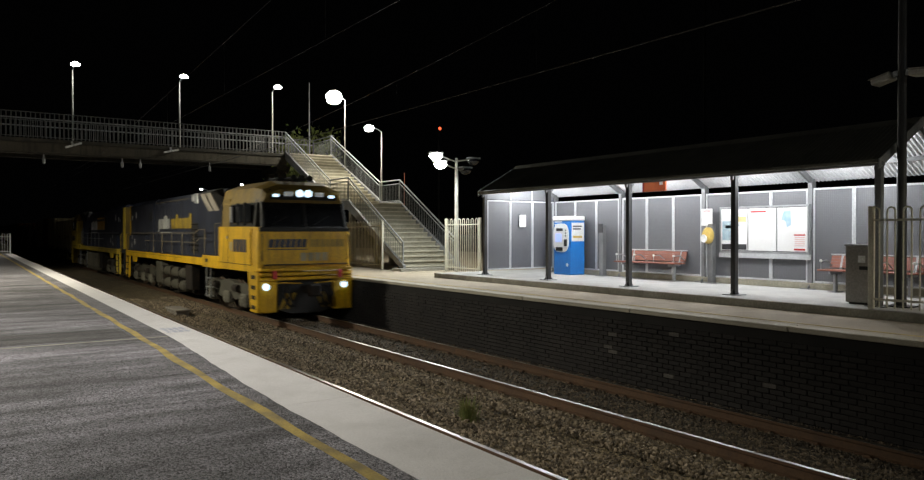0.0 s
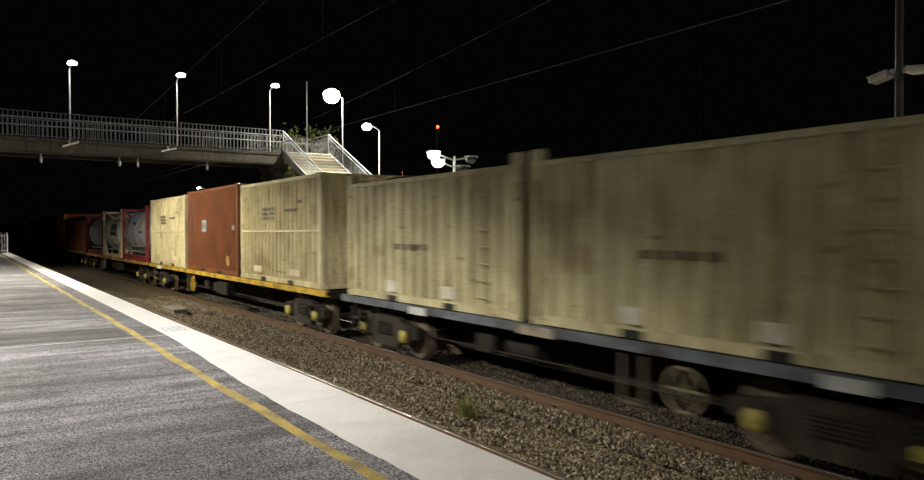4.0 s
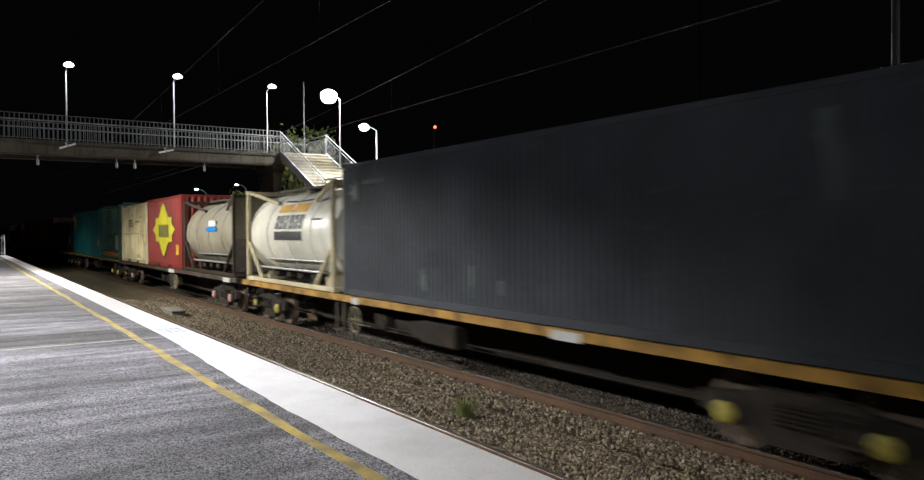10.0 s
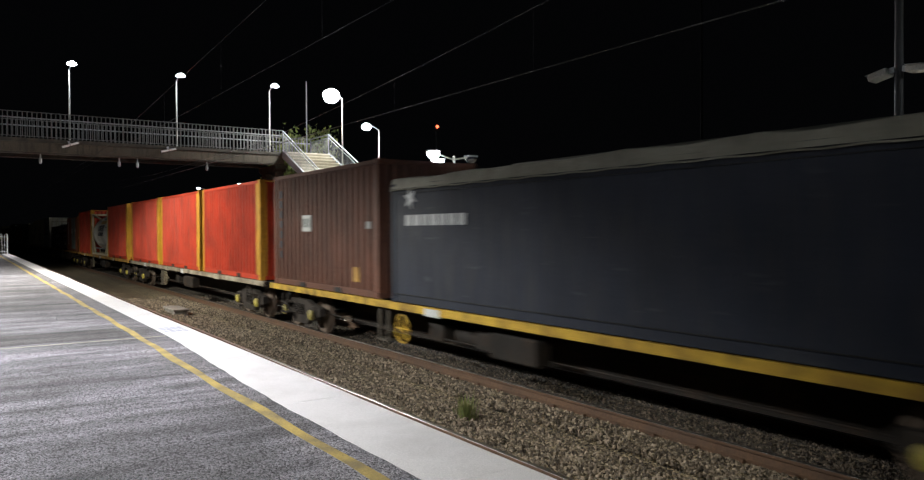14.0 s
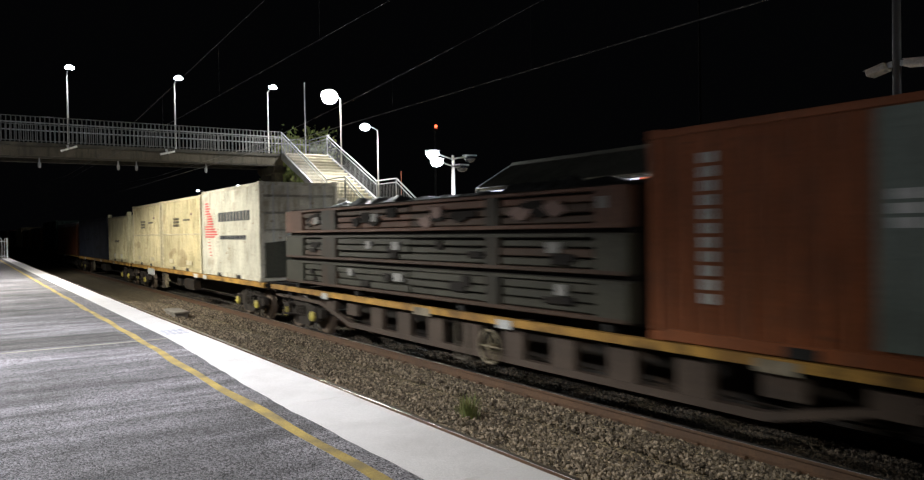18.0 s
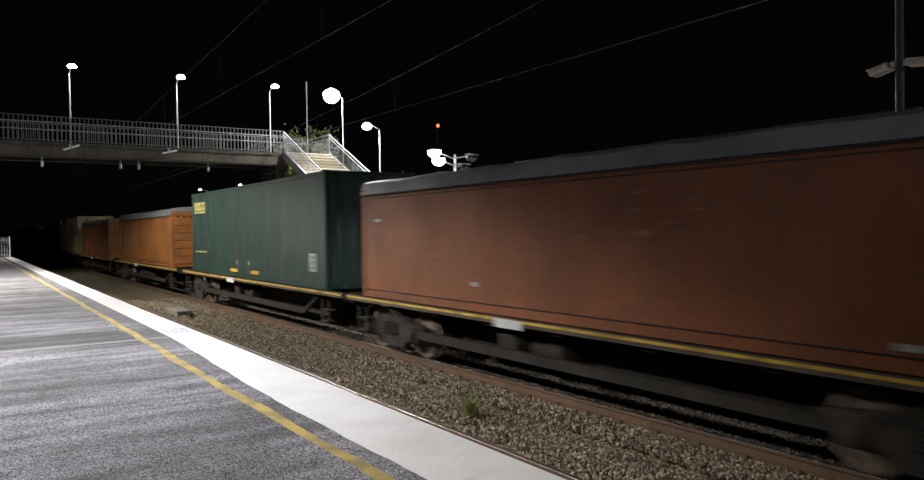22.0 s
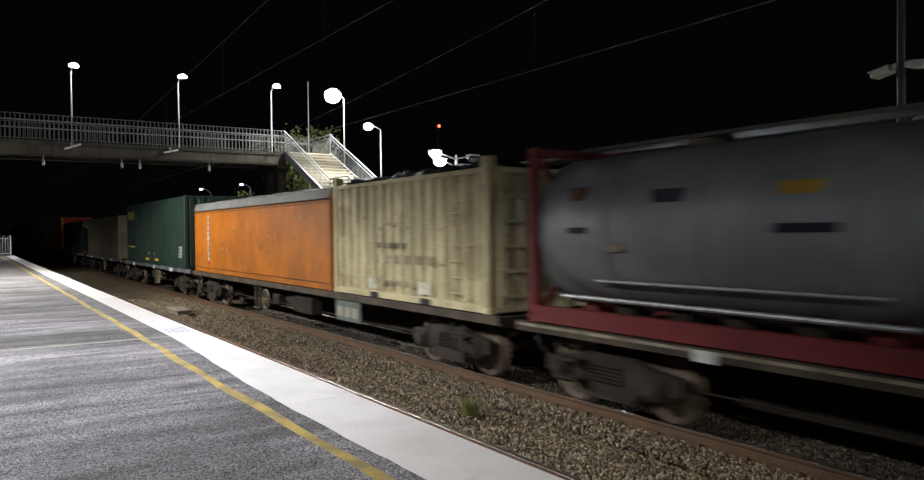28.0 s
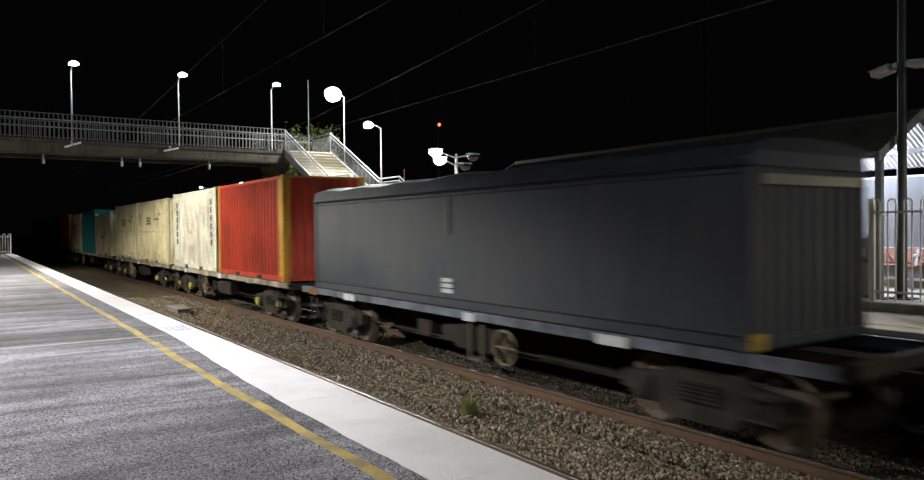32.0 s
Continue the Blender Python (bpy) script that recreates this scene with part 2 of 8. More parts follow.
M["pink"] = material("pink_cap", (0.52, 0.28, 0.27), (0.40, 0.2, 0.2), 0.6, 0, 9, 40, 0.1, 0.002, (0.05, 0.04, 0.03), 0.8)
M["blue"] = material("machine_blue", (0.02, 0.20, 0.60), (0.025, 0.18, 0.52), 0.35, 0, 1, 30, 0.02, 0.001)
M["seat"] = material("bench_slats", (0.26, 0.085, 0.05), (0.21, 0.065, 0.04), 0.5, 0, 4, 40, 0.15, 0.002)
M["yellow"] = material("sign_yellow", (0.66, 0.46, 0.12), (0.58, 0.4, 0.10), 0.4, 0, 3, 40, 0.03, 0.001)
M["orange"] = material("exit_orange", (0.75, 0.16, 0.03), (0.68, 0.13, 0.03), 0.4, 0, 3, 40, 0.03, 0.001)
M["red"] = material("sign_red", (0.55, 0.04, 0.04), (0.48, 0.04, 0.04), 0.5, 0, 3, 40, 0.03, 0.001)
M["leaf"] = material("leaf", (0.10, 0.13, 0.035), (0.17, 0.19, 0.05), 0.7, 0, 4, 30, 0.1, 0.004)
M["bark"] = material("bark", (0.13, 0.10, 0.075), (0.09, 0.07, 0.05), 0.9, 0, 5, 30, 0.5, 0.01)
M["grass"] = material("grass", (0.11, 0.14, 0.035), (0.17, 0.16, 0.05), 0.8, 0, 6, 30, 0.1, 0.004)
M["glass"] = material("dark_glass", (0.012, 0.013, 0.015), (0.016, 0.017, 0.02), 0.1, 0, 1, 30, 0.0, 0.001)
M["poster"] = material("poster_paper", (0.86, 0.86, 0.85), (0.83, 0.83, 0.82), 0.6, 0, 2, 400, 0.0, 0.001)
M["far_edge"] = material("far_edge", (0.52, 0.47, 0.38), (0.44, 0.40, 0.32), 0.75, 0, 1.2, 60, 0.2, 0.004, (0.26, 0.23, 0.18), 0.4)
M["lens"] = glowing("lamp_lens", (0.93, 0.97, 1.0), 60)
M["lens_warm"] = glowing("lamp_lens_warm", (1.0, 0.97, 0.9), 160)
M["strip"] = glowing("strip_lens", (0.93, 0.96, 1.0), 6)
M["signal_red"] = glowing("signal_red", (1.0, 0.13, 0.05), 4.0)
M["headlight"] = glowing("headlight", (0.55, 0.76, 1.0), 5.0)


# ---------------------------------------------------------------- mesh helpers
def box(bm, x0, x1, y0, y1, z0, z1, bevel=0.0):
    """A box; with bevel, its edges are cut."""
    if bevel <= 0:
        v = [bm.verts.new((x, y, z)) for z in (z0, z1) for x, y in ((x0, y0), (x1, y0), (x1, y1), (x0, y1))]
        for f in ((3, 2, 1, 0), (4, 5, 6, 7), (0, 1, 5, 4), (1, 2, 6, 5), (2, 3, 7, 6), (3, 0, 4, 7)):
            bm.faces.new([v[i] for i in f])
        return
    e = ((x0, x1), (y0, y1), (z0, z1))
    v = {}
    for c in ((i, j, k) for i in (0, 1) for j in (0, 1) for k in (0, 1)):
        for a in range(3):
            v[c, a] = bm.verts.new([e[q][c[q]] + (0 if q == a else (bevel if c[q] == 0 else -bevel)) for q in range(3)])
    for a in range(3):
        p, q = (a + 1) % 3, (a + 2) % 3

        def at(sa, sp, sq):
            c = [0, 0, 0]
            c[a], c[p], c[q] = sa, sp, sq
            return tuple(c)
        for sa in (0, 1):
            ring = [v[at(sa, *s), a] for s in ((0, 0), (1, 0), (1, 1), (0, 1))]
            bm.faces.new(ring if sa else ring[::-1])
        for sp in (0, 1):
            for sq in (0, 1):
                ring = [v[at(0, sp, sq), p], v[at(1, sp, sq), p], v[at(1, sp, sq), q], v[at(0, sp, sq), q]]
                bm.faces.new(ring if sp == sq else ring[::-1])
    for c in ((i, j, k) for i in (0, 1) for j in (0, 1) for k in (0, 1)):
        ring = [v[c, 0], v[c, 1], v[c, 2]]
        bm.faces.new(ring if sum(c) % 2 else ring[::-1])


def cyl(bm, p0, p1, r0, r1=None, n=12, caps=True):
    p0, p1 = Vector(p0), Vector(p1)
    r1 = r0 if r1 is None else r1
    q = (p1 - p0).to_track_quat("Z", "Y")
    rings = []
    for p, r in ((p0, r0), (p1, r1)):
        rings.append([bm.verts.new(p + q @ Vector((r * math.cos(2 * math.pi * i / n), r * math.sin(2 * math.pi * i / n), 0))) for i in range(n)])
    for i in range(n):
        j = (i + 1) % n
        bm.faces.new((rings[0][i], rings[0][j], rings[1][j], rings[1][i]))
    if caps:
        bm.faces.new(rings[0][::-1])
        bm.faces.new(rings[1])


def tube(bm, pts, r, n=6):
    pts = [Vector(p) for p in pts]
    rings = []
    for i, p in enumerate(pts):
        way = pts[min(i + 1, len(pts) - 1)] - pts[max(i - 1, 0)]
        if way.length < 1e-6:
            way = pts[1] - pts[0]
        q = way.to_track_quat("Z", "Y")
        rings.append([bm.verts.new(p + q @ Vector((r * math.cos(2 * math.pi * k / n), r * math.sin(2 * math.pi * k / n), 0))) for k in range(n)])
    for a, b in zip(rings, rings[1:]):
        for k in range(n):
            j = (k + 1) % n
            bm.faces.new((a[k], a[j], b[j], b[k]))
    bm.faces.new(rings[0][::-1])
    bm.faces.new(rings[-1])


def lathe(bm, profile, centre=(0, 0, 0), axis="y", n=20):
    """Turn a profile of (along, radius) about an axis through centre."""
    rings = []
    for d, r in profile:
        ring = []
        for i in range(n):
            a = 2 * math.pi * i / n
            c, s = r * math.cos(a), r * math.sin(a)
            p = {"x": (d, c, s), "y": (c, d, s), "z": (c, s, d)}[axis]
            ring.append(bm.verts.new(Vector(centre) + Vector(p)))
        rings.append(ring)
    for a, b in zip(rings, rings[1:]):
        for i in range(n):
            j = (i + 1) % n
            bm.faces.new((a[i], a[j], b[j], b[i]))
    bm.faces.new(rings[0][::-1])
    bm.faces.new(rings[-1])


def prism(bm, poly, a, b, axis="x"):
    """Extrude a flat outline along an axis; the outline is in the two other axes, in order."""
    def put(p, d):
        return {"x": (d, p[0], p[1]), "y": (p[0], d, p[1]), "z": (p[0], p[1], d)}[axis]
    v0 = [bm.verts.new(put(p, a)) for p in poly]
    v1 = [bm.verts.new(put(p, b)) for p in poly]
    n = len(poly)
    for i in range(n):
        j = (i + 1) % n
        bm.faces.new((v0[i], v0[j], v1[j], v1[i]))
    bm.faces.new(v0[::-1])
    bm.faces.new(v1)


def corrugated(bm, y0, y1, z0, z1, x, deep, pitch, thick=0.02, out=-1):
    """An upright sheet along y with trapezoid ribs, deep metres towards out, with a flat back."""
    n = max(1, round((y1 - y0) / pitch))
    p = (y1 - y0) / n
    line = [(y0, 0)]
    for i in range(n):
        s = y0 + i * p
        line += [(s + p * 0.12, 0), (s + p * 0.25, 1), (s + p * 0.62, 1), (s + p * 0.75, 0)]
    line.append((y1, 0))
    prism(bm, [(x + out * deep * k, s) for s, k in line] + [(x - out * thick, y1), (x - out * thick, y0)], z0, z1, "z")


def finish(name, bm, smooth=False):
    bmesh.ops.recalc_face_normals(bm, faces=bm.faces)
    me = bpy.data.meshes.new(name)
    bm.to_mesh(me)
    bm.free()
    if smooth:
        me.shade_smooth()
        me.set_sharp_from_angle(angle=radians(38))
    return me


def put(name, mesh, mat, parent=None, at=None):
    """An object on a mesh, with its own material."""
    ob = new(name, mesh)
    if not mesh.materials:
        mesh.materials.append(None)
    ob.material_slots[0].link = "OBJECT"
    ob.material_slots[0].material = mat
    if parent:
        ob.parent = parent
    if at is not None:
        ob.matrix_basis = at
    return ob


def part(name, bm, mat, parent, label="", smooth=False, at=None):
    mesh = finish(name, bm, smooth) if isinstance(bm, bmesh.types.BMesh) else bm
    ob = put(name, mesh, mat, parent, at)
    if label:
        ob["label"] = label
    return ob


GROUPS = {"container_wagon": "wagons of the train", "shipping_container": "containers on the train", "tank_container": "tank containers on the train",
          "diesel_locomotive": "locomotives of the train", "lamp_post": "station lamp posts", "mesh_screen": "mesh screens of the shelter", "tree": "trees behind the stairs",
          "fence": "hooped steel fences", "stair_railing": "railings of the stairs", "overhead_wire": "overhead wires", "mast": "steel masts", "notice_sign": "paper notices",
          "bridge_light_fitting": "light fittings under the footbridge"}


def thing(name, label, category, group="", at=None, kind=""):
    ob = new(name)
    group = group or GROUPS.get(name, "")
    if at is not None:
        ob.matrix_basis = at
    return tagged(ob, label, category, group, kind)


def make(fn, *a, **k):
    bm = bmesh.new()
    fn(bm, *a, **k)
    return bm

# ---------------------------------------------------------------- ground, tracks, platforms
def strip(x0, x1, z0, z1, y0=-40.0, y1=600.0, bevel=0.0):
    bm = bmesh.new()
    box(bm, x0, x1, y0, y1, z0, z1, bevel)
    return bm


ground = tagged(put("ground", finish("ground", strip(-900, 900, -2.4, -1.62, -900, 900)), M["earth"]), "dark bare earth beside the railway at night", "ground", kind="structure")
END_Y = 61.0            # far end of the near platform


def track_bed():
    bm = bmesh.new()
    prof = [(2.9, -1.6), (2.9, -1.30), (3.1, -1.25), (5.6, -1.25), (6.0, -1.33), (6.7, -1.33), (7.1, -1.25), (9.5, -1.25), (9.8, -1.33), (9.8, -1.6)]
    prism(bm, [(x, z) for x, z in prof], -60, 620, "y")
    return bm


bed = tagged(put("ballast_bed", finish("ballast_bed", track_bed()), M["ballast"]), "brown crushed-stone ballast bed under both tracks", "ballast", kind="structure")


def loose_stones(x0, x1, count, seed):
    """Crushed stones on the bed, thickest near the shelter's end of the platforms."""
    rnd = random.Random(seed)
    verts, faces = [], []
    corners = [Vector(p) for p in ((1, 0, -.2), (-1, .2, -.1), (0, 1, 0), (.1, -1, .1), (.2, .1, .9), (-.1, 0, -.8))]
    tris = ((4, 0, 2), (4, 2, 1), (4, 1, 3), (4, 3, 0), (5, 2, 0), (5, 1, 2), (5, 3, 1), (5, 0, 3))

    def stone(x, y, z, s):
        q = Euler((rnd.uniform(0, 6), rnd.uniform(0, 6), rnd.uniform(0, 6))).to_matrix()
        k = len(verts)
        sc = [s * rnd.uniform(0.7, 1.3) for _ in range(3)]
        for c in corners:
            p = q @ Vector([c[i] * sc[i] * rnd.uniform(0.8, 1.2) for i in range(3)])
            verts.append((x + p.x, y + p.y, z + p.z))
        faces.extend(tuple(k + i for i in t) for t in tris)
    for i in range(count):
        y = 2.5 + 30 * rnd.random() ** 2.0
        x = rnd.uniform(x0, x1)
        if abs(x - 7.56) < 0.1 or abs(x - 9.06) < 0.1 or x < 5.2:
            continue
        z = -1.335 if 6.0 < x < 6.7 else -1.255
        stone(x, y, z + rnd.uniform(-0.01, 0.02), rnd.uniform(0.014, 0.034))
    me = bpy.data.meshes.new("loose_stones")
    me.from_pydata(verts, [], faces)
    return me


tagged(put("ballast_stones", loose_stones(5.2, 7.46, 33000, 4), M["stone"]), "loose crushed ballast stones between and beside the rails", "ballast", kind="stuff")
# stones and bed are darker between the far rails
tagged(put("oily_ballast_stones", loose_stones(7.66, 9.75, 27000, 9), M["stone_dark"]), "darker ballast stones between the far rails", "ballast", kind="stuff")
tagged(put("oily_ballast", finish("oily_ballast", make(box, 7.72, 8.92, -60, 600, -1.27, -1.246)), M["ballast_dark"]), "darker ballast between the far rails", "ballast", kind="structure")


def rail_profile(h=0.165):
    w = [(0.070, 0), (0.070, 0.012), (0.012, 0.032), (0.010, 0.115), (0.034, 0.128), (0.036, h)]
    return w + [(-x, z) for x, z in w[::-1]]


def track(name, centre, label):
    t = thing(name, label, "railway track")
    for side in (-1, 1):
        x = centre + side * 0.7175 + side * 0.036
        bm = bmesh.new()
        prism(bm, [(x + a, RAIL_Z - 0.167 + b) for a, b in rail_profile()], -60, 620, "y")
        r = part("rail", bm, M["rail"], t, "rusty steel rail")
        bm = bmesh.new()
        prism(bm, [(x - 0.033, RAIL_Z - 0.004), (x + 0.033, RAIL_Z - 0.004), (x + 0.030, RAIL_Z), (x - 0.030, RAIL_Z)], -60, 620, "y")
        part("running_surface", bm, M["rail_head"], r, "polished bright rail head")
    me = finish("sleeper", make(lambda bm: box(bm, -1.25, 1.25, -0.12, 0.12, -0.2, 0, 0.012)))
    clip = finish("rail_clip", make(box, -0.035, 0.035, -0.05, 0.05, 0, 0.045, 0.01))
    for i in range(60):
        y = -2 + 0.66 * i
        s = put("sleeper", me, M["sleeper"], t, pose(centre, y, RAIL_Z - 0.168))
        if centre == FAR_TRACK and i < 34:
            for d in (-0.8535, -0.6535, 0.6535, 0.8535):
                put("rail_clip", clip, M["rail"], s, pose(d, 0, 0))
    return t


track("near_track", NEAR_TRACK, "near railway track with rusty rails and concrete sleepers")
track("far_track", FAR_TRACK, "far railway track under the train, rusty rails")

# near platform: asphalt, yellow line, white edge
EDGE = 2.848
tagged(put("platform_near", finish("platform_near", strip(-9, 2.385, -1.62, 0, -30, END_Y)), M["asphalt"]), "worn grey asphalt station platform", "platform", kind="structure")


def edge_inner(y):
    rough = 0.006 * math.sin(y * 5.1) + 0.004 * math.sin(y * 13.7 + 2)
    k = min(1, max(0, (y - 5.6) / 6.0))
    return 2.205 + 0.183 * k * k * (3 - 2 * k) + (rough if y < 10 else 0)


def platform_edge():
    e = thing("platform_edge", "white-painted concrete edge of the platform", "platform edge", kind="structure")
    me = {}
    y, rnd = -10.98, random.Random(2)
    while y < END_Y:
        n = 2.42 if y < 40 else 6.0
        b = min(y + n, END_Y)
        x1, top = EDGE + rnd.uniform(-0.006, 0.006), 0.004 + rnd.uniform(-0.001, 0.001)
        # the paint is wider on the near slabs and narrows past the joint at 10.8 m
        inner = [(edge_inner(b - 0.0015 - (b - y - 0.003) * k / 12), b - 0.0015 - (b - y - 0.003) * k / 12) for k in range(13)]
        bm = make(prism, [(x1, y + 0.0015), (x1, b - 0.0015)] + inner, -0.16, top, "z")
        part("edge_slab", bm, M["white_edge"], e)
        y = b
    part("facing_wall", make(box, 2.36, 2.74, -30, END_Y, -1.62, -0.165), M["mortar"], e)
    return e


platform_edge()


def painted_line():
    """A hand-painted line that wavers a little."""
    bm = bmesh.new()
    rows = []
    for i in range(300):
        y = -26 + i * 0.29
        x = 2.004 + 0.034 * min(1, max(0, (y - 9.0) / 2.4)) + 0.0012 * max(0, y - 12) + 0.010 * math.sin(y * 3.3 + 0.6) + 0.006 * math.sin(y * 1.37 + 1)
        w = 0.045 + 0.006 * math.sin(y * 2.3)
        rows.append([bm.verts.new((x + d, y, z)) for d, z in ((-w, -0.01), (-w, 0.004), (w, 0.004), (w, -0.01))])
    for a, b in zip(rows, rows[1:]):
        for k in range(3):
            bm.faces.new((a[k], a[k + 1], b[k + 1], b[k]))
    return bm


tagged(put("safety_line", finish("safety_line", painted_line()), M["yellow_line"]), "faded yellow painted safety line on the asphalt", "painted line", kind="structure")

tagged(put("asphalt_patch", finish("asphalt_patch", make(box, -7, 1.93, 11.10, 12.2, -0.02, 0.003)), M["old_asphalt"]), "darker band of older asphalt across the platform", "asphalt", kind="structure")

# far platform
tagged(put("platform_far", finish("platform_far", strip(10.12, 30, -1.62, FAR_Z, -40, 75)), M["far_asphalt"]), "pale buff asphalt far platform", "platform", kind="structure")
tagged(put("shelter_slab", finish("shelter_slab", make(box, 11.92, 16.4, 2.0, 19.1, -0.2, 0.23, 0.012)), M["slab"]), "pale concrete floor slab of the platform shelter", "floor slab", kind="structure")


# ---------------------------------------------------------------- far platform: edge, wall, shelter
def far_edge():
    e = thing("far_platform_edge", "pale concrete edge of the far platform", "platform edge", kind="structure")
    y, rnd = -6.0, random.Random(8)
    while y < 60:
        b = y + 3.05
        part("edge_slab", make(box, 9.84 + rnd.uniform(-0.008, 0.008), 10.118, y + 0.004, b - 0.004, FAR_Z - 0.075, FAR_Z + 0.004 + rnd.uniform(-0.002, 0.002), 0.012), M["far_edge"], e)
        y = b
    part("edge_line", make(box, 10.32, 10.38, -6, 60, FAR_Z - 0.01, FAR_Z + 0.004), M["yellow_line"], e, "worn yellow line")
    return e


far_edge()
far_wall = thing("platform_wall", "brick wall below the far platform edge, its dimness kept in a near-black colour", "brick wall", kind="structure")
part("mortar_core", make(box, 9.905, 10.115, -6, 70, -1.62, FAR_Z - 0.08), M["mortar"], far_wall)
KERB = tagged(put("shelter_kerb", finish("shelter_kerb", make(box, 11.86, 11.918, 2.0, 19.1, -0.1, 0.232, 0.012)), M["concrete"]), "dark weathered concrete kerb along the shelter floor", "kerb", kind="structure")
SLAB = 0.23
BAYS = [6.25, 9.0, 11.77, 14.55, 17.34]      # the shelter's frames along the platform
FRONT, BACK, RIDGE, EAVE_Z, RIDGE_Z = 12.5, 15.15, 13.8, 2.60, 3.40


def roof_z(x):
    return EAVE_Z + (RIDGE_Z - EAVE_Z) * (1 - abs(x - RIDGE) / 1.45)


def shelter():
    s = thing("platform_shelter", "grey steel platform shelter with a corrugated gable roof", "shelter")
    G = M["grey_steel"]
    for i, y in enumerate(BAYS):
        for x in (FRONT, BACK):
            top = roof_z(x) - 0.05
            # front posts get a darker steel for their unlit faces, the lit first one not
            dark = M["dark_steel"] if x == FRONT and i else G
            part("post", make(lambda bm: prism(bm, [(x - 0.05, y - 0.05), (x + 0.05, y - 0.05), (x + 0.05, y - 0.035), (x + 0.012, y - 0.035), (x + 0.012, y + 0.035), (x + 0.05, y + 0.035), (x + 0.05, y + 0.05), (x - 0.05, y + 0.05)], SLAB, top, "z")), dark, s, "grey steel post, darker tone for the unlit front ones")
            part("base_plate", make(lambda bm: [box(bm, x - 0.16, x + 0.16, y - 0.16, y + 0.16, SLAB - 0.002, SLAB + 0.016, 0.004), prism(bm, [(x - 0.15, SLAB + 0.016), (x - 0.05, SLAB + 0.12), (x + 0.05, SLAB + 0.12), (x + 0.15, SLAB + 0.016)], y - 0.006, y + 0.006, "y")]), G, s)
        for a, b in ((12.4, RIDGE), (15.28, RIDGE)):
            part("rafter", make(lambda bm: prism(bm, [(a, roof_z(a) - 0.16), (a, roof_z(a) - 0.04), (b, RIDGE_Z - 0.04), (b, RIDGE_Z - 0.17)], y - 0.03, y + 0.03, "y")), G, s)
        part("knee_bracket", make(lambda bm: prism(bm, [(FRONT + 0.04, 2.40), (FRONT + 0.06, 2.40), (FRONT + 0.22, roof_z(FRONT + 0.22) - 0.16), (FRONT + 0.04, roof_z(FRONT + 0.04) - 0.14)], y - 0.006, y + 0.006, "y")), G, s)
    for x in (12.42,):
        part("eave_beam", make(box, x - 0.03, x + 0.03, BAYS[0] - 0.1, BAYS[-1] + 0.1, roof_z(x) - (0.09 if x < 14 else 0.045), roof_z(x) - 0.03, 0.006), M["grey_steel"], s)
        part("gutter", make(lambda bm: [box(bm, x + (-0.09 if x < 14 else 0.03), x + (-0.01 if x < 14 else 0.09), BAYS[0] - 0.06, BAYS[-1] + 0.10, roof_z(x) - 0.055, roof_z(x) + 0.015, 0.012)]), M["roof_sheet"], s)
    for x in (12.9, 14.7):
        part("purlin", make(box, x - 0.03, x + 0.03, BAYS[0] - 0.1, BAYS[-1] + 0.1, roof_z(x) - 0.12, roof_z(x) - 0.035), G, s)

    def sheet(sign, over, under):
        """Corrugated sheet on one slope: ribs run down the slope."""
        bm = bmesh.new()
        k, p = 0, 0.044
        y = BAYS[0] - 0.06
        rows = []
        while y < BAYS[-1] + 0.10:
            h = 0.018 if k % 2 else 0.0
            rows.append([bm.verts.new((RIDGE + sign * d, y, roof_z(RIDGE + sign * d) + h + o)) for d, o in ((0, over), (1.42 if sign < 0 else 1.5, over), (1.42 if sign < 0 else 1.5, under), (0, under))])
            y += p
            k += 1
        for a, b in zip(rows, rows[1:]):
            for q in range(4):
                bm.faces.new((a[q], a[(q + 1) % 4], b[(q + 1) % 4], b[q]))
        bm.faces.new(rows[0])
        bm.faces.new(rows[-1][::-1])
        return bm
    for sign in (-1, 1):
        part("roof_sheet", sheet(sign, 0.025, 0.0), M["roof_sheet"], s, "dark corrugated roof sheet")
        part("ceiling_sheet", sheet(sign, -0.004, -0.03), M["ceiling"], s, "white corrugated underside of the roof")
    part("ridge_cap", make(lambda bm: prism(bm, [(RIDGE - 0.2, RIDGE_Z - 0.06), (RIDGE - 0.08, RIDGE_Z + 0.05), (RIDGE + 0.08, RIDGE_Z + 0.05), (RIDGE + 0.2, RIDGE_Z - 0.06), (RIDGE, RIDGE_Z - 0.01)], BAYS[0] - 0.08, BAYS[-1] + 0.12, "y")), M["roof_sheet"], s)
    for y in (BAYS[0] - 0.08, BAYS[-1] + 0.12):
        part("barge_flashing", make(lambda bm: [prism(bm, [(RIDGE, RIDGE_Z - 0.1), (RIDGE, RIDGE_Z + 0.06), (RIDGE + sg * 1.46, roof_z(RIDGE + sg * 1.46) + 0.06), (RIDGE + sg * 1.46, roof_z(RIDGE + sg * 1.46) - 0.1)], y - 0.012, y + 0.012, "y") for sg in (-1, 1)]), M["galvanised"], s)
    for y in (8.0, 10.2, 12.4, 14.6, 16.4):
        f = part("light_fitting", make(box, RIDGE - 0.09, RIDGE + 0.09, y - 0.62, y + 0.62, 3.02, 3.10, 0.01), M["ceiling"], s)
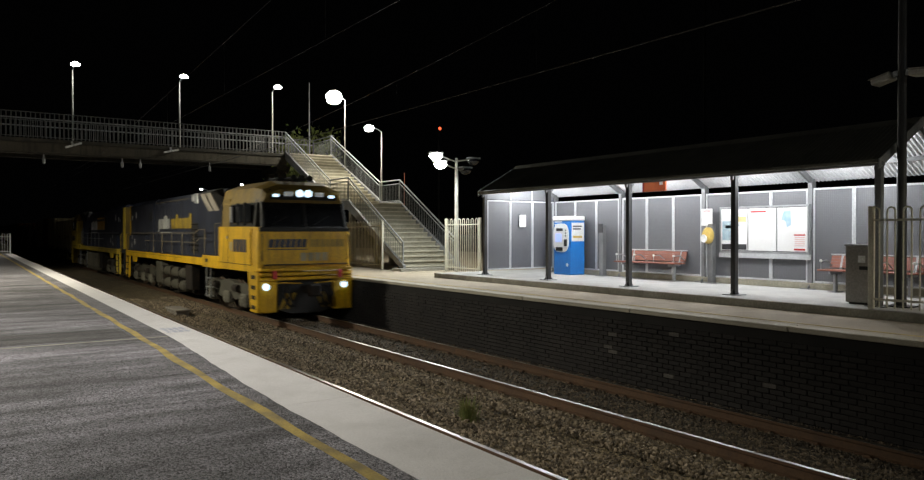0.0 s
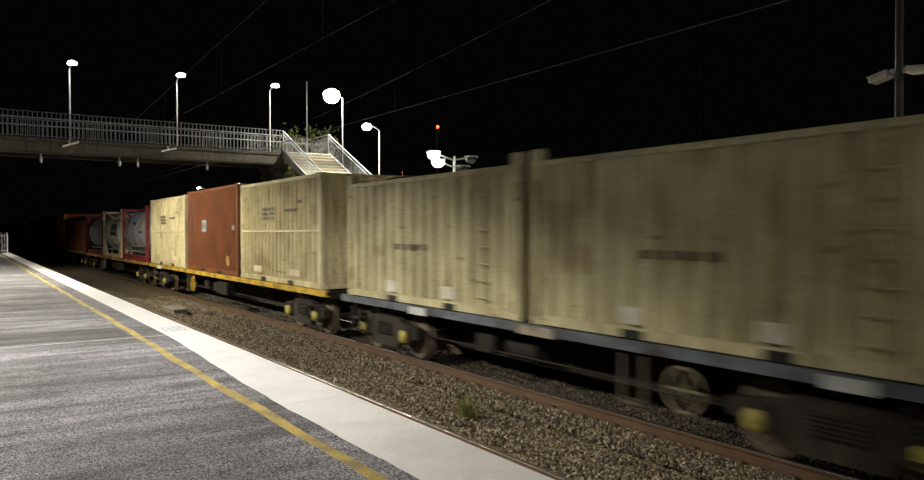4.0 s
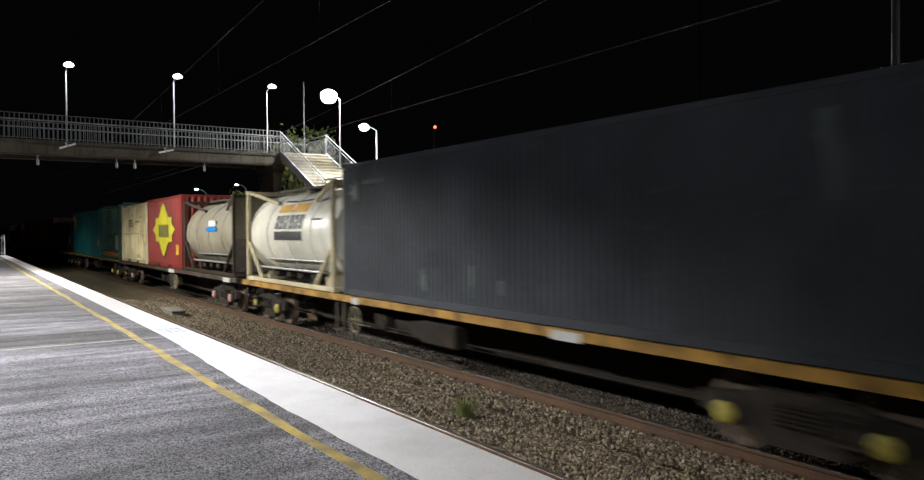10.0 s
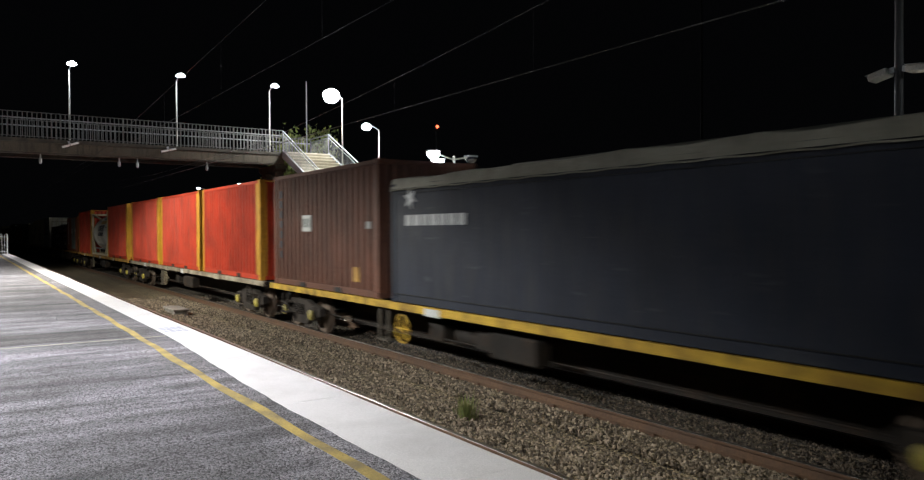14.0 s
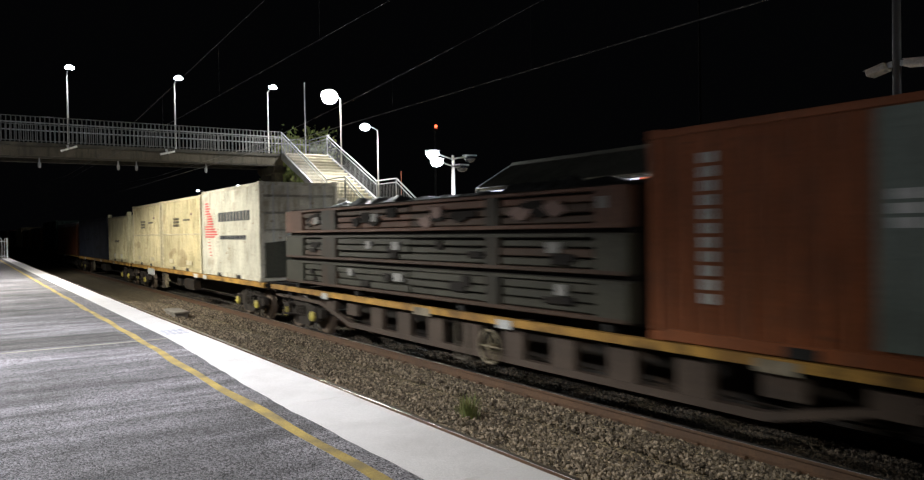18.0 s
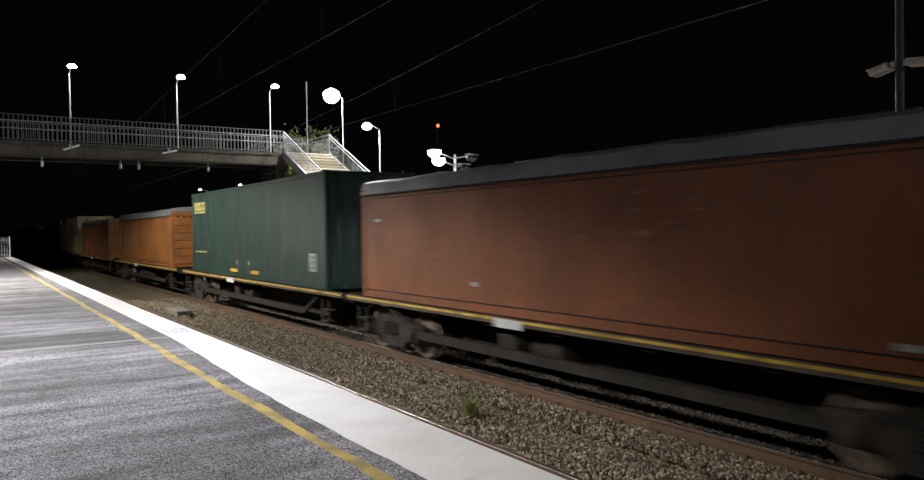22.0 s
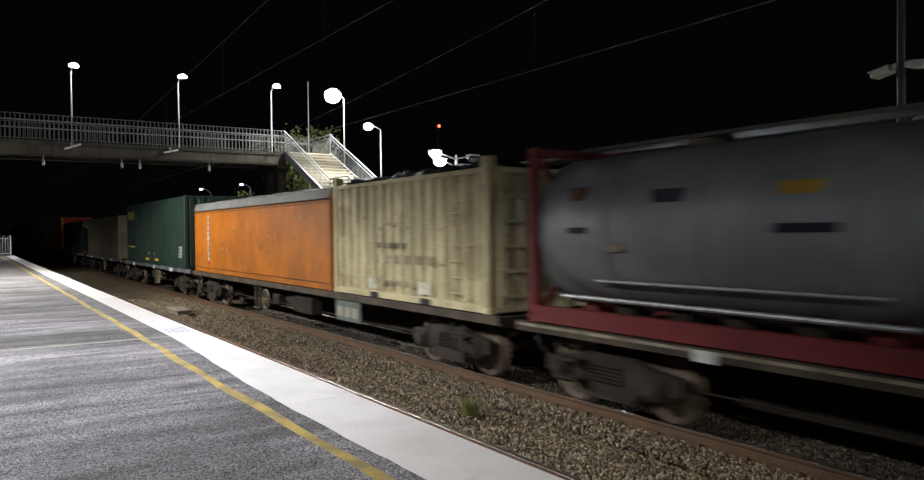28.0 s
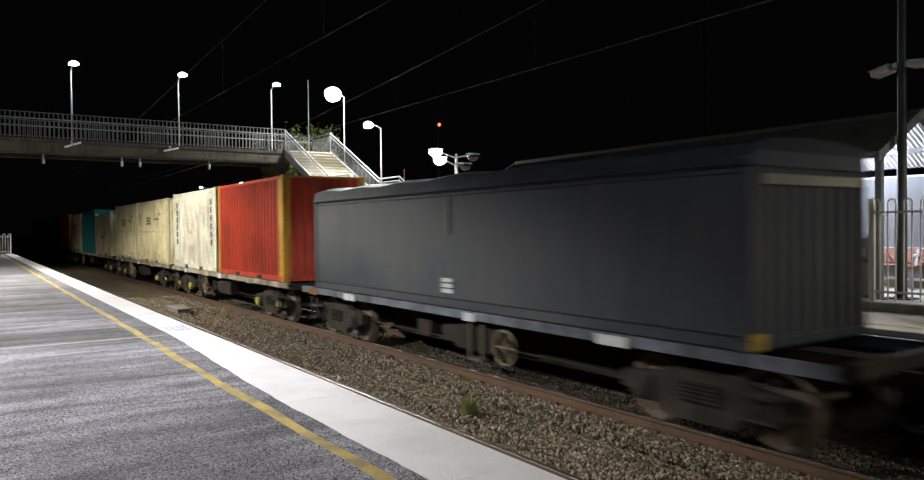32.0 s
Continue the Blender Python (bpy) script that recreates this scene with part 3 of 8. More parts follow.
        part("diffuser", make(box, RIDGE - 0.07, RIDGE + 0.07, y - 0.6, y + 0.6, 2.985, 3.018, 0.01), M["strip"], f, "lit strip light")
    return s


shelter()


def screen(name, label, a, b, along, fixed, z0, z1, panels):
    """A row of framed mesh panels; along is 'x' or 'y'."""
    t = thing(name, label, "screen")
    w = (b - a) / panels

    def slab(u0, u1, d0, d1, q0, q1, bevel=0.0):
        bm = bmesh.new()
        if along == "y":
            box(bm, fixed + d0, fixed + d1, u0, u1, q0, q1, bevel)
        else:
            box(bm, u0, u1, fixed + d0, fixed + d1, q0, q1, bevel)
        return bm
    for i in range(panels):
        u0, u1 = a + i * w, a + (i + 1) * w
        part("mesh_panel", slab(u0 + 0.03, u1 - 0.03, 0.0, 0.012, z0 + 0.04, z1 - 0.04), M["mesh_sheet"], t, "grey woven-mesh panel")
        f = part("panel_frame", slab(u0 + 0.002, u0 + 0.04, -0.02, 0.03, z0, z1, 0.004), M["pale_post"], t)
        part("frame_post", slab(u1 - 0.04, u1 - 0.002, -0.02, 0.03, z0, z1, 0.004), M["pale_post"], t)
        part("frame_rail", slab(u0 + 0.04, u1 - 0.04, -0.018, 0.028, z0, z0 + 0.04, 0.004), M["pale_post"], t)
        part("frame_rail", slab(u0 + 0.04, u1 - 0.04, -0.018, 0.028, z1 - 0.04, z1, 0.004), M["pale_post"], t)
    return t


def mesh_material():
    """Woven mesh: a fine diagonal lattice of dark openings."""
    m = material("mesh_sheet", (0.17, 0.173, 0.183), (0.145, 0.148, 0.157), 0.5, 0.25, 1.0, 60, 0.1, 0.002)
    nt = m.node_tree
    n, l = nt.nodes, nt.links
    tc, sep, com = n.new("ShaderNodeTexCoord"), n.new("ShaderNodeSeparateXYZ"), n.new("ShaderNodeCombineXYZ")
    l.new(tc.outputs["Object"], sep.inputs[0])

    def calc(op, a, c):
        q = n.new("ShaderNodeMath")
        q.operation = op
        for s, v in zip(q.inputs, (a, c)):
            if isinstance(v, float):
                s.default_value = v
            else:
                l.new(v, s)
        return q.outputs[0]
    u = calc("ADD", sep.outputs[0], sep.outputs[1])
    v = calc("MULTIPLY", sep.outputs[2], 1.15)
    l.new(calc("ADD", u, v), com.inputs[0])
    l.new(calc("SUBTRACT", u, v), com.inputs[1])
    com.inputs[2].default_value = 0.013
    chk = n.new("ShaderNodeTexChecker")
    chk.inputs["Scale"].default_value = 24.0
    l.new(com.outputs[0], chk.inputs["Vector"])
    mix = n.new("ShaderNodeMix")
    mix.data_type = "RGBA"
    b = n["Principled BSDF"]
    src = b.inputs["Base Color"].links[0].from_socket
    l.new(chk.outputs["Fac"], mix.inputs[0])
    l.new(src, mix.inputs[6])
    mix.inputs[7].default_value = (0.128, 0.13, 0.138, 1)
    l.new(mix.outputs[2], b.inputs["Base Color"])
    return m


M["mesh_sheet"] = mesh_material()
for i in range(4):
    screen("mesh_screen", "grey mesh wall panels in pale frames behind the shelter", BAYS[i] + 0.06, BAYS[i + 1] - 0.06, "y", BACK - 0.01, SLAB + 0.14, 2.40, 3)
screen("mesh_screen", "grey mesh end wall panels in pale frames", FRONT + 0.06, BACK - 0.06, "x", BAYS[-1] - 0.01, SLAB + 0.14, 2.40, 3)
screen("mesh_screen", "grey mesh wall panels in pale frames behind the shelter", 3.3, BAYS[0] - 0.06, "y", BACK - 0.01, SLAB + 0.14, 2.40, 3)
gable = thing("gable_screen", "grey mesh gable infill above the end wall panels", "screen")
part("mesh_panel", make(lambda bm: prism(bm, [(FRONT + 0.06, 2.42), (BACK - 0.06, 2.42), (BACK - 0.06, roof_z(BACK) - 0.08), (RIDGE, RIDGE_Z - 0.12), (FRONT + 0.06, roof_z(FRONT) - 0.08)], BAYS[-1] - 0.01, BAYS[-1] + 0.002, "y")), M["mesh_sheet"], gable)
for x in (FRONT + 0.92, BACK - 0.92):
    part("frame_post", make(box, x - 0.02, x + 0.02, BAYS[-1] - 0.03, BAYS[-1] - 0.012, 2.42, roof_z(x) - 0.17, 0.004), M["pale_post"], gable)
tagged(put("plinth", finish("plinth", make(box, BACK - 0.06, BACK + 0.08, 2.2, BAYS[-1], SLAB - 0.002, SLAB + 0.135, 0.01)), M["tread"]), "low buff concrete plinth below the mesh wall", "plinth", kind="structure")


def ticket_machine():
    t = thing("ticket_machine", "blue ticket machine with a white front panel", "ticket machine")
    x0, x1, y0, y1 = 14.45, 15.02, 15.86, 16.58
    part("body", make(box, x0, x1, y0, y1, SLAB, 1.80, 0.02), M["blue"], t)
    part("top", make(box, x0 - 0.03, x1, y0 - 0.01, y1 + 0.01, 1.80, 1.93, 0.02), M["white"], t, "white cap")

    def oval(bm):
        pts = []
        for k in range(28):
            a = 2 * math.pi * k / 28
            c, q = math.cos(a), math.sin(a)
            pts.append((y0 + 0.385 + 0.33 * math.copysign(abs(c) ** 0.6, c), 1.30 + 0.42 * math.copysign(abs(q) ** 0.7, q)))
        prism(bm, pts, x0 - 0.02, x0 + 0.01, "x")
    f = part("front_panel", make(oval), M["white"], t, "rounded white front panel")
    part("screen", make(box, x0 - 0.03, x0 - 0.015, y1 - 0.36, y1 - 0.12, 1.18, 1.42, 0.005), M["screen"], f, "lit screen")
    part("slot", make(box, x0 - 0.035, x0 - 0.015, y1 - 0.42, y1 - 0.12, 0.92, 1.03, 0.01), M["black"], f)
    part("display", make(box, x0 - 0.03, x0 - 0.015, y1 - 0.42, y1 - 0.14, 1.50, 1.58, 0.004), M["dark_steel"], f)
    part("keypad", make(box, x0 - 0.045, x0 - 0.015, y0 + 0.12, y0 + 0.24, 1.06, 1.26, 0.01), M["dark_steel"], f)
    for z in (1.34, 1.42, 1.50):
        part("button", make(box, x0 - 0.032, x0 - 0.015, y0 + 0.16, y0 + 0.20, z, z + 0.04, 0.005), M["dark_steel"], f)
    part("poster", make(box, x0 + 0.05, x1 - 0.04, y0 - 0.006, y0 + 0.01, 1.20, 1.74), M["white"], t, "white notice on the side")
    for z, w in ((1.62, 0.34), (1.54, 0.30)):
        part("lettering", make(box, x0 + 0.1, x0 + 0.1 + w, y0 - 0.009, y0, z, z + 0.035), M["dark_steel"], t)
    part("lettering", make(box, x0 + 0.1, x0 + 0.45, y0 - 0.009, y0, 1.30, 1.36), M["yellow"], t)
    for z in (1.78, 1.70):
        part("lettering", make(box, x0 - 0.006, x0 + 0.01, y1 - 0.36, y1 - 0.05, z - 0.03, z), M["white"], t)
    part("emblem", make(lambda bm: lathe(bm, [(x0 - 0.006, 0.05), (x0 + 0.01, 0.05)], (0, y0 + 0.13, 0.52), "x", 12)), M["white"], t)
    return t


M["screen"] = glowing("machine_screen", (0.35, 0.45, 0.95), 0.8)
ticket_machine()


def card_reader():
    t = thing("card_reader", "grey steel card reader column", "card reader")
    part("column", make(box, 14.86, 15.02, 14.98, 15.12, SLAB, 1.66, 0.01), M["grey_steel"], t)
    part("reader", make(box, 14.82, 14.87, 14.97, 15.13, 1.45, 1.70, 0.01), M["dark_steel"], t)
    part("foot", make(box, 14.78, 15.06, 14.9, 15.2, SLAB, SLAB + 0.015), M["grey_steel"], t)
    return t


card_reader()


def bench(y0, y1):
    b = thing("bench", "brown slatted bench with steel legs and armrests", "bench", "benches in the shelter")
    x0 = 14.55
    for k in range(4):
        part("seat_slat", make(box, x0 + k * 0.11, x0 + 0.095 + k * 0.11, y0, y1, SLAB + 0.43, SLAB + 0.465, 0.008), M["seat"], b)
    for k in range(4):
        z = SLAB + 0.49 + k * 0.064
        part("back_slat", make(lambda bm: prism(bm, [(x0 + 0.46 + k * 0.02, z), (x0 + 0.49 + k * 0.02, z), (x0 + 0.51 + k * 0.02, z + 0.058), (x0 + 0.48 + k * 0.02, z + 0.058)], y0 + 0.05, y1 - 0.02, "y")), M["seat"], b)
    part("top_rail", make(box, x0 + 0.53, x0 + 0.58, y0 + 0.04, y1, SLAB + 0.75, SLAB + 0.775, 0.006), M["pale_post"], b)
    for y in (y0 + 0.22, y1 - 0.25):
        part("leg", make(lambda bm: [box(bm, x0 + 0.22, x0 + 0.30, y - 0.03, y + 0.03, SLAB, SLAB + 0.42, 0.006), box(bm, x0 + 0.05, x0 + 0.46, y - 0.025, y + 0.025, SLAB + 0.37, SLAB + 0.43, 0.006), prism(bm, [(x0 + 0.42, SLAB + 0.38), (x0 + 0.48, SLAB + 0.38), (x0 + 0.58, SLAB + 0.76), (x0 + 0.54, SLAB + 0.76)], y - 0.02, y + 0.02, "y"), box(bm, x0 + 0.14, x0 + 0.38, y - 0.09, y + 0.09, SLAB, SLAB + 0.012)]), M["galvanised"], b)
    n = 4
    for k in range(n):
        y = y0 + 0.06 + (y1 - y0 - 0.12) * k / (n - 1)
        part("armrest", make(lambda bm: tube(bm, [(x0 + 0.05, y, SLAB + 0.47), (x0 + 0.05, y, SLAB + 0.63), (x0 + 0.28, y, SLAB + 0.64), (x0 + 0.46, y, SLAB + 0.53)], 0.014, 6)), M["galvanised"], b)
        part("arm_knob", make(lambda bm: lathe(bm, [(-0.03, 0.012), (-0.015, 0.03), (0.015, 0.03), (0.03, 0.012)], (x0 + 0.05, y, SLAB + 0.64), "z", 8)), M["white"], b)
    return b


bench(12.2, 14.25)
bench(6.6, 8.52)


def notice_board():
    t = thing("notice_board", "steel notice board with three printed posters on the mesh wall", "notice board")
    x = BACK - 0.10
    y0, y1, z0, z1 = 9.02, 11.22, 1.02, 2.02
    part("frame", make(lambda bm: [box(bm, x, x + 0.06, y0 - 0.03, y1 + 0.03, z1, z1 + 0.04), box(bm, x, x + 0.06, y0 - 0.03, y1 + 0.03, z0 - 0.04, z0), box(bm, x, x + 0.06, y0 - 0.03, y0, z0, z1), box(bm, x, x + 0.06, y1, y1 + 0.03, z0, z1)]), M["galvanised"], t)
    part("lower_rail", make(box, x, x + 0.06, y0 - 0.05, y1 + 0.05, z0 - 0.16, z0 - 0.045, 0.006), M["pale_post"], t)
    w = (y1 - y0) / 3
    for i in range(3):
        a, b = y1 - (i + 1) * w + 0.015, y1 - i * w - 0.015
        p = part("poster", make(box, x + 0.004, x + 0.03, a, b, z0 + 0.015, z1 - 0.015), M["poster"], t, "white printed poster")
        if i == 0:
            part("picture", make(box, x, x + 0.01, b - 0.26, b - 0.03, z0 + 0.25, z1 - 0.3), M["poster_blue"], p)
            part("picture", make(box, x, x + 0.01, a + 0.03, a + 0.4, z1 - 0.32, z1 - 0.2), M["yellow_pale"], p)
            part("picture", make(box, x, x + 0.01, a + 0.02, b - 0.02, z0 + 0.03, z0 + 0.16), M["dark_steel"], p)
            part("picture", make(lambda bm: prism(bm, [(a + 0.25, z1 - 0.42), (a + 0.55, z1 - 0.48), (a + 0.62, z1 - 0.40), (a + 0.1, z1 - 0.38)], x, x + 0.01, "x")), M["poster_blue"], p)
        if i == 1:
            part("headline", make(box, x, x + 0.01, a + 0.25, b - 0.06, z1 - 0.11, z1 - 0.075), M["red"], p)
        if i == 2:
            part("map", make(lambda bm: prism(bm, [(b - 0.1, z1 - 0.28), (b - 0.16, z1 - 0.10), (b - 0.32, z1 - 0.08), (b - 0.33, z1 - 0.40), (b - 0.24, z1 - 0.45), (b - 0.2, z1 - 0.32)], x, x + 0.01, "x")), M["map_blue"], p)
            part("panel_line", make(box, x, x + 0.01, a + 0.04, a + 0.30, z1 - 0.64, z1 - 0.61), M["red"], p)
            part("panel_line", make(box, x, x + 0.01, a + 0.04, a + 0.30, z0 + 0.04, z0 + 0.08), M["red"], p)
            for k in range(5):
                part("text_line", make(box, x, x + 0.01, a + 0.05, a + 0.28, z0 + 0.13 + 0.045 * k, z0 + 0.15 + 0.045 * k), M["pink_print"], p)
    return t


M["poster_blue"] = material("poster_blue", (0.30, 0.42, 0.50), (0.42, 0.52, 0.56), 0.5, 0, 6, 60, 0.0, 0.001)
M["map_blue"] = material("map_blue", (0.30, 0.52, 0.66), (0.5, 0.64, 0.72), 0.5, 0, 6, 60, 0.0, 0.001)
M["yellow_pale"] = material("yellow_pale", (0.72, 0.62, 0.30), (0.68, 0.55, 0.25), 0.5, 0, 6, 60, 0.0, 0.001)
M["pink_print"] = material("pink_print", (0.72, 0.45, 0.42), (0.7, 0.5, 0.48), 0.5, 0, 6, 60, 0.0, 0.001)
notice_board()


def help_point():
    t = thing("help_point", "yellow oval help point on a grey column", "help point")
    part("column", make(box, 14.92, 15.06, 11.36, 11.50, SLAB, 1.66, 0.01), M["grey_steel"], t)
    part("foot", make(box, 14.8, 15.1, 11.25, 11.6, SLAB, SLAB + 0.015), M["grey_steel"], t)
    part("shell", make(lambda bm: [lathe(bm, [(14.92, 0.165), (14.84, 0.165), (14.79, 0.13), (14.78, 0.04)], (0, 0, 0), "x", 24)], ), M["yellow"], t, "yellow oval shell", smooth=True, at=Matrix.Translation((0, 11.45, 1.38)) @ Matrix.Diagonal((1, 0.85, 1.2, 1)))
    part("grille", make(lambda bm: lathe(bm, [(14.775, 0.03), (14.765, 0.09), (14.80, 0.10)][::-1], (0, 11.50, 1.31), "x", 16)), M["white"], t, "pale round speaker")
    return t


help_point()
paper = thing("notice_sign", "white paper notice on the shelter post", "sign")
part("sheet", make(box, 15.0, 15.02, 11.43, 11.74, 1.62, 2.03, 0.003), M["white"], paper)
part("headline", make(box, 14.996, 15.0, 11.48, 11.68, 1.965, 1.985), M["red"], paper)
paper2 = thing("notice_sign", "white paper notice on the end wall mesh", "sign")
part("sheet", make(box, 13.72, 13.97, BAYS[-1] - 0.06, BAYS[-1] - 0.04, 1.62, 1.98, 0.003), M["white"], paper2)


def exit_sign():
    t = thing("exit_sign", "orange hanging sign under the shelter roof", "sign")
    part("panel", make(box, 13.18, 13.22, 11.30, 11.97, 2.40, 2.66, 0.006), M["orange"], t)
    part("emblem", make(box, 13.17, 13.18, 11.38, 11.47, 2.54, 2.62), M["white"], t)
    part("end_bar", make(box, 13.17, 13.23, 11.93, 11.975, 2.40, 2.66), M["red"], t)
    part("hanger", make(lambda bm: [cyl(bm, (13.2, y, 2.66), (13.2, y, 3.0), 0.01, n=6) for y in (11.45, 11.8)]), M["grey_steel"], t)
    return t


exit_sign()


def equipment_cabinet():
    t = thing("equipment_cabinet", "grey steel equipment cabinet beside the fence", "cabinet")
    part("body", make(box, 12.56, 12.95, 6.42, 6.84, SLAB + 0.03, 1.22, 0.01), M["cabinet"], t)
    part("lid", make(box, 12.54, 12.97, 6.40, 6.86, 1.22, 1.25, 0.005), M["galvanised"], t)
    part("label", make(box, 12.552, 12.56, 6.50, 6.62, 0.94, 1.06), M["white"], t)
    part("label", make(box, 12.552, 12.56, 6.46, 6.60, 0.82, 0.88), M["black"], t)
    part("foot", make(box, 12.6, 12.9, 6.46, 6.8, SLAB, SLAB + 0.03), M["black"], t)
    return t


M["cabinet"] = material("cabinet_grey", (0.34, 0.31, 0.28), (0.28, 0.26, 0.235), 0.45, 0.4, 2, 30, 0.05, 0.002)
equipment_cabinet()


# ---- hooped fences
def fence(name, label, pts, z, height, pitch, mat, posts=True):
    """Pickets joined in pairs by hoops along a line of points."""
    t = thing(name, label, "fence")
    for (xa, ya), (xb, yb) in zip(pts, pts[1:]):
        d = math.hypot(xb - xa, yb - ya)
        n = max(2, round(d / pitch))
        turn = math.degrees(math.atan2(yb - ya, xb - xa))
        base = pose(xa, ya, z, 0, 0, turn)
        for zz in (0.14, height - 0.22):
            part("rail", make(box, 0, d, -0.012, 0.012, zz, zz + 0.035), mat, t, at=base)
        hoop = shared((name, "hoop", height, round(d / n, 3)), lambda bm: [cyl(bm, (0, 0, 0.03), (0, 0, height - d / n / 2), 0.014, n=6), cyl(bm, (d / n, 0, 0.03), (d / n, 0, height - d / n / 2), 0.014, n=6), tube(bm, [(d / n / 2 - d / n / 2 * math.cos(a * math.pi / 6), 0, height - d / n / 2 + d / n / 2 * math.sin(a * math.pi / 6)) for a in range(7)], 0.014, 6)])
        for k in range(0, n, 2):
            part("picket_hoop", hoop, mat, t, at=base @ pose(k * d / n, 0, 0))
        if n % 2 == 0:
            part("picket", shared((name, "picket", height), lambda bm: cyl(bm, (0, 0, 0.03), (0, 0, height - 0.05), 0.014, n=6)), mat, t, at=base @ pose(d, 0, 0))
        if posts:
            for q in (0, d):
                part("post", shared((name, "post", height), lambda bm: box(bm, -0.04, 0.04, -0.04, 0.04, 0, height + 0.02, 0.008)), mat, t, at=base @ pose(q, 0, 0))
    return t


cache = {}


def shared(key, fn, smooth=False):
    """One mesh for alike parts."""
    if key not in cache:
        bm = bmesh.new()
        fn(bm)
        cache[key] = finish(key[0] if isinstance(key, tuple) else key, bm, smooth)
    return cache[key]


fence("fence", "cream hooped steel fence at the end of the shelter", [(12.05, 6.14), (12.05, 2.4)], SLAB, 1.62, 0.12, M["cream_fence"])
fence("fence", "cream hooped steel fence between stairs and shelter", [(14.1, 21.9), (14.1, 19.85)], FAR_Z, 1.84, 0.13, M["cream_fence"])
fence("fence", "cream hooped steel fence beside the stairs", [(12.92, 24.45), (12.92, 31.5)], FAR_Z, 1.80, 0.125, M["cream_fence"])
fence("fence", "white hooped steel fence across the platform's end", [(2.72, END_Y), (-4.5, END_Y)], 0.0, 1.4, 0.16, M["white"])


# ---------------------------------------------------------------- stairs and footbridge
SX0, SX1 = 13.05, 15.3
FOOT, LAND0, LAND1, TOP = 23.0, 27.5, 29.3, 34.55
LAND_Z, DECK_Z = 2.68, 5.30


def stairs():
    s = thing("footbridge_stairs", "concrete stairs with grey steel railings, well lit", "stairs")
    for y0, y1, z0, z1 in ((FOOT, LAND0, FAR_Z, LAND_Z), (LAND1, TOP, LAND_Z, DECK_Z)):
        n = 15
        rise, going = (z1 - z0) / n, (y1 - y0) / n
        me = finish("step", make(lambda bm: [box(bm, SX0, SX1, 0, going + 0.03, rise - 0.05, rise, 0.008), box(bm, SX0, SX1, 0.045, 0.085, -0.02, rise - 0.05)]))
        nosing = finish("nosing", make(box, SX0 + 0.01, SX1 - 0.01, -0.004, 0.05, rise - 0.046, rise + 0.003))
        for k in range(n):
            st = put("step", me, M["tread"], s, pose(0, y0 + k * going, z0 + k * rise))
            put("nosing", nosing, M["nosing"], st)
        for x in (SX0 - 0.06, SX1 + 0.06):
            part("stringer", make(lambda bm: prism(bm, [(y0 - 0.1, z0 - 0.02), (y0 - 0.1, z0 + 0.2), (y1, z1 + 0.10), (y1, z1 - 0.28)], x - 0.05, x + 0.05, "x")), M["stringer"], s)
    part("landing", make(box, SX0, SX1, LAND0, LAND1, LAND_Z - 0.18, LAND_Z, 0.01), M["tread"], s)
    for x in (SX0 - 0.06, SX1 + 0.06):
        part("landing_beam", make(box, x - 0.05, x + 0.05, LAND0, LAND1, LAND_Z - 0.28, LAND_Z + 0.10, 0.008), M["stringer"], s)
    part("footing", make(box, SX0 - 0.35, SX1 + 0.2, FOOT - 0.35, FOOT + 0.3, FAR_Z - 0.1, FAR_Z + 0.10, 0.012), M["concrete"], s)
    for y in (27.7, 29.1):
        for x in (SX0 + 0.2, SX1 - 0.2):
            part("column", make(box, x - 0.11, x + 0.11, y - 0.11, y + 0.11, FAR_Z, LAND_Z - 0.18, 0.01), M["concrete"], s)
    return s


def z_on_stairs(y):
    if y < LAND0:
        return FAR_Z + (LAND_Z - FAR_Z) * max(0, y - FOOT) / (LAND0 - FOOT) + 0.10
    if y < LAND1:
        return LAND_Z + 0.10
    return LAND_Z + (DECK_Z - LAND_Z) * (y - LAND1) / (TOP - LAND1) + 0.10


M["nosing"] = material("nosing", (0.56, 0.52, 0.41), (0.48, 0.44, 0.35), 0.7, 0, 4, 40, 0.1, 0.002, (0.3, 0.28, 0.2), 0.4)
M["stringer"] = material("stringer", (0.32, 0.33, 0.34), (0.26, 0.27, 0.28), 0.5, 0.3, 2, 30, 0.05, 0.002, (0.14, 0.12, 0.10), 0.4)
M["picket"] = material("picket", (0.20, 0.205, 0.21), (0.16, 0.165, 0.17), 0.5, 0.3, 2, 30, 0.05, 0.002)
stairs()


def stair_railing(x):
    r = thing("stair_railing", "grey steel stair railing with upright bars", "railing")
    knots = [FOOT + 0.02, LAND0, LAND1, TOP]
    for h, rad, m in ((0.92, 0.030, M["galvanised"]), (0.76, 0.018, M["galvanised"]), (0.04, 0.018, M["stringer"])):
        part("handrail", make(lambda bm: tube(bm, [(x, y, z_on_stairs(y - 0.001 if y in (LAND0,) else y) + h) for y in knots], rad, 8)), m, r)
    y = FOOT + 0.02
    pk = finish("picket", make(box, -0.008, 0.008, -0.008, 0.008, 0.04, 0.76))
    while y < TOP:
        put("picket", pk, M["picket"], r, pose(x, y, z_on_stairs(y)))
        y += 0.135
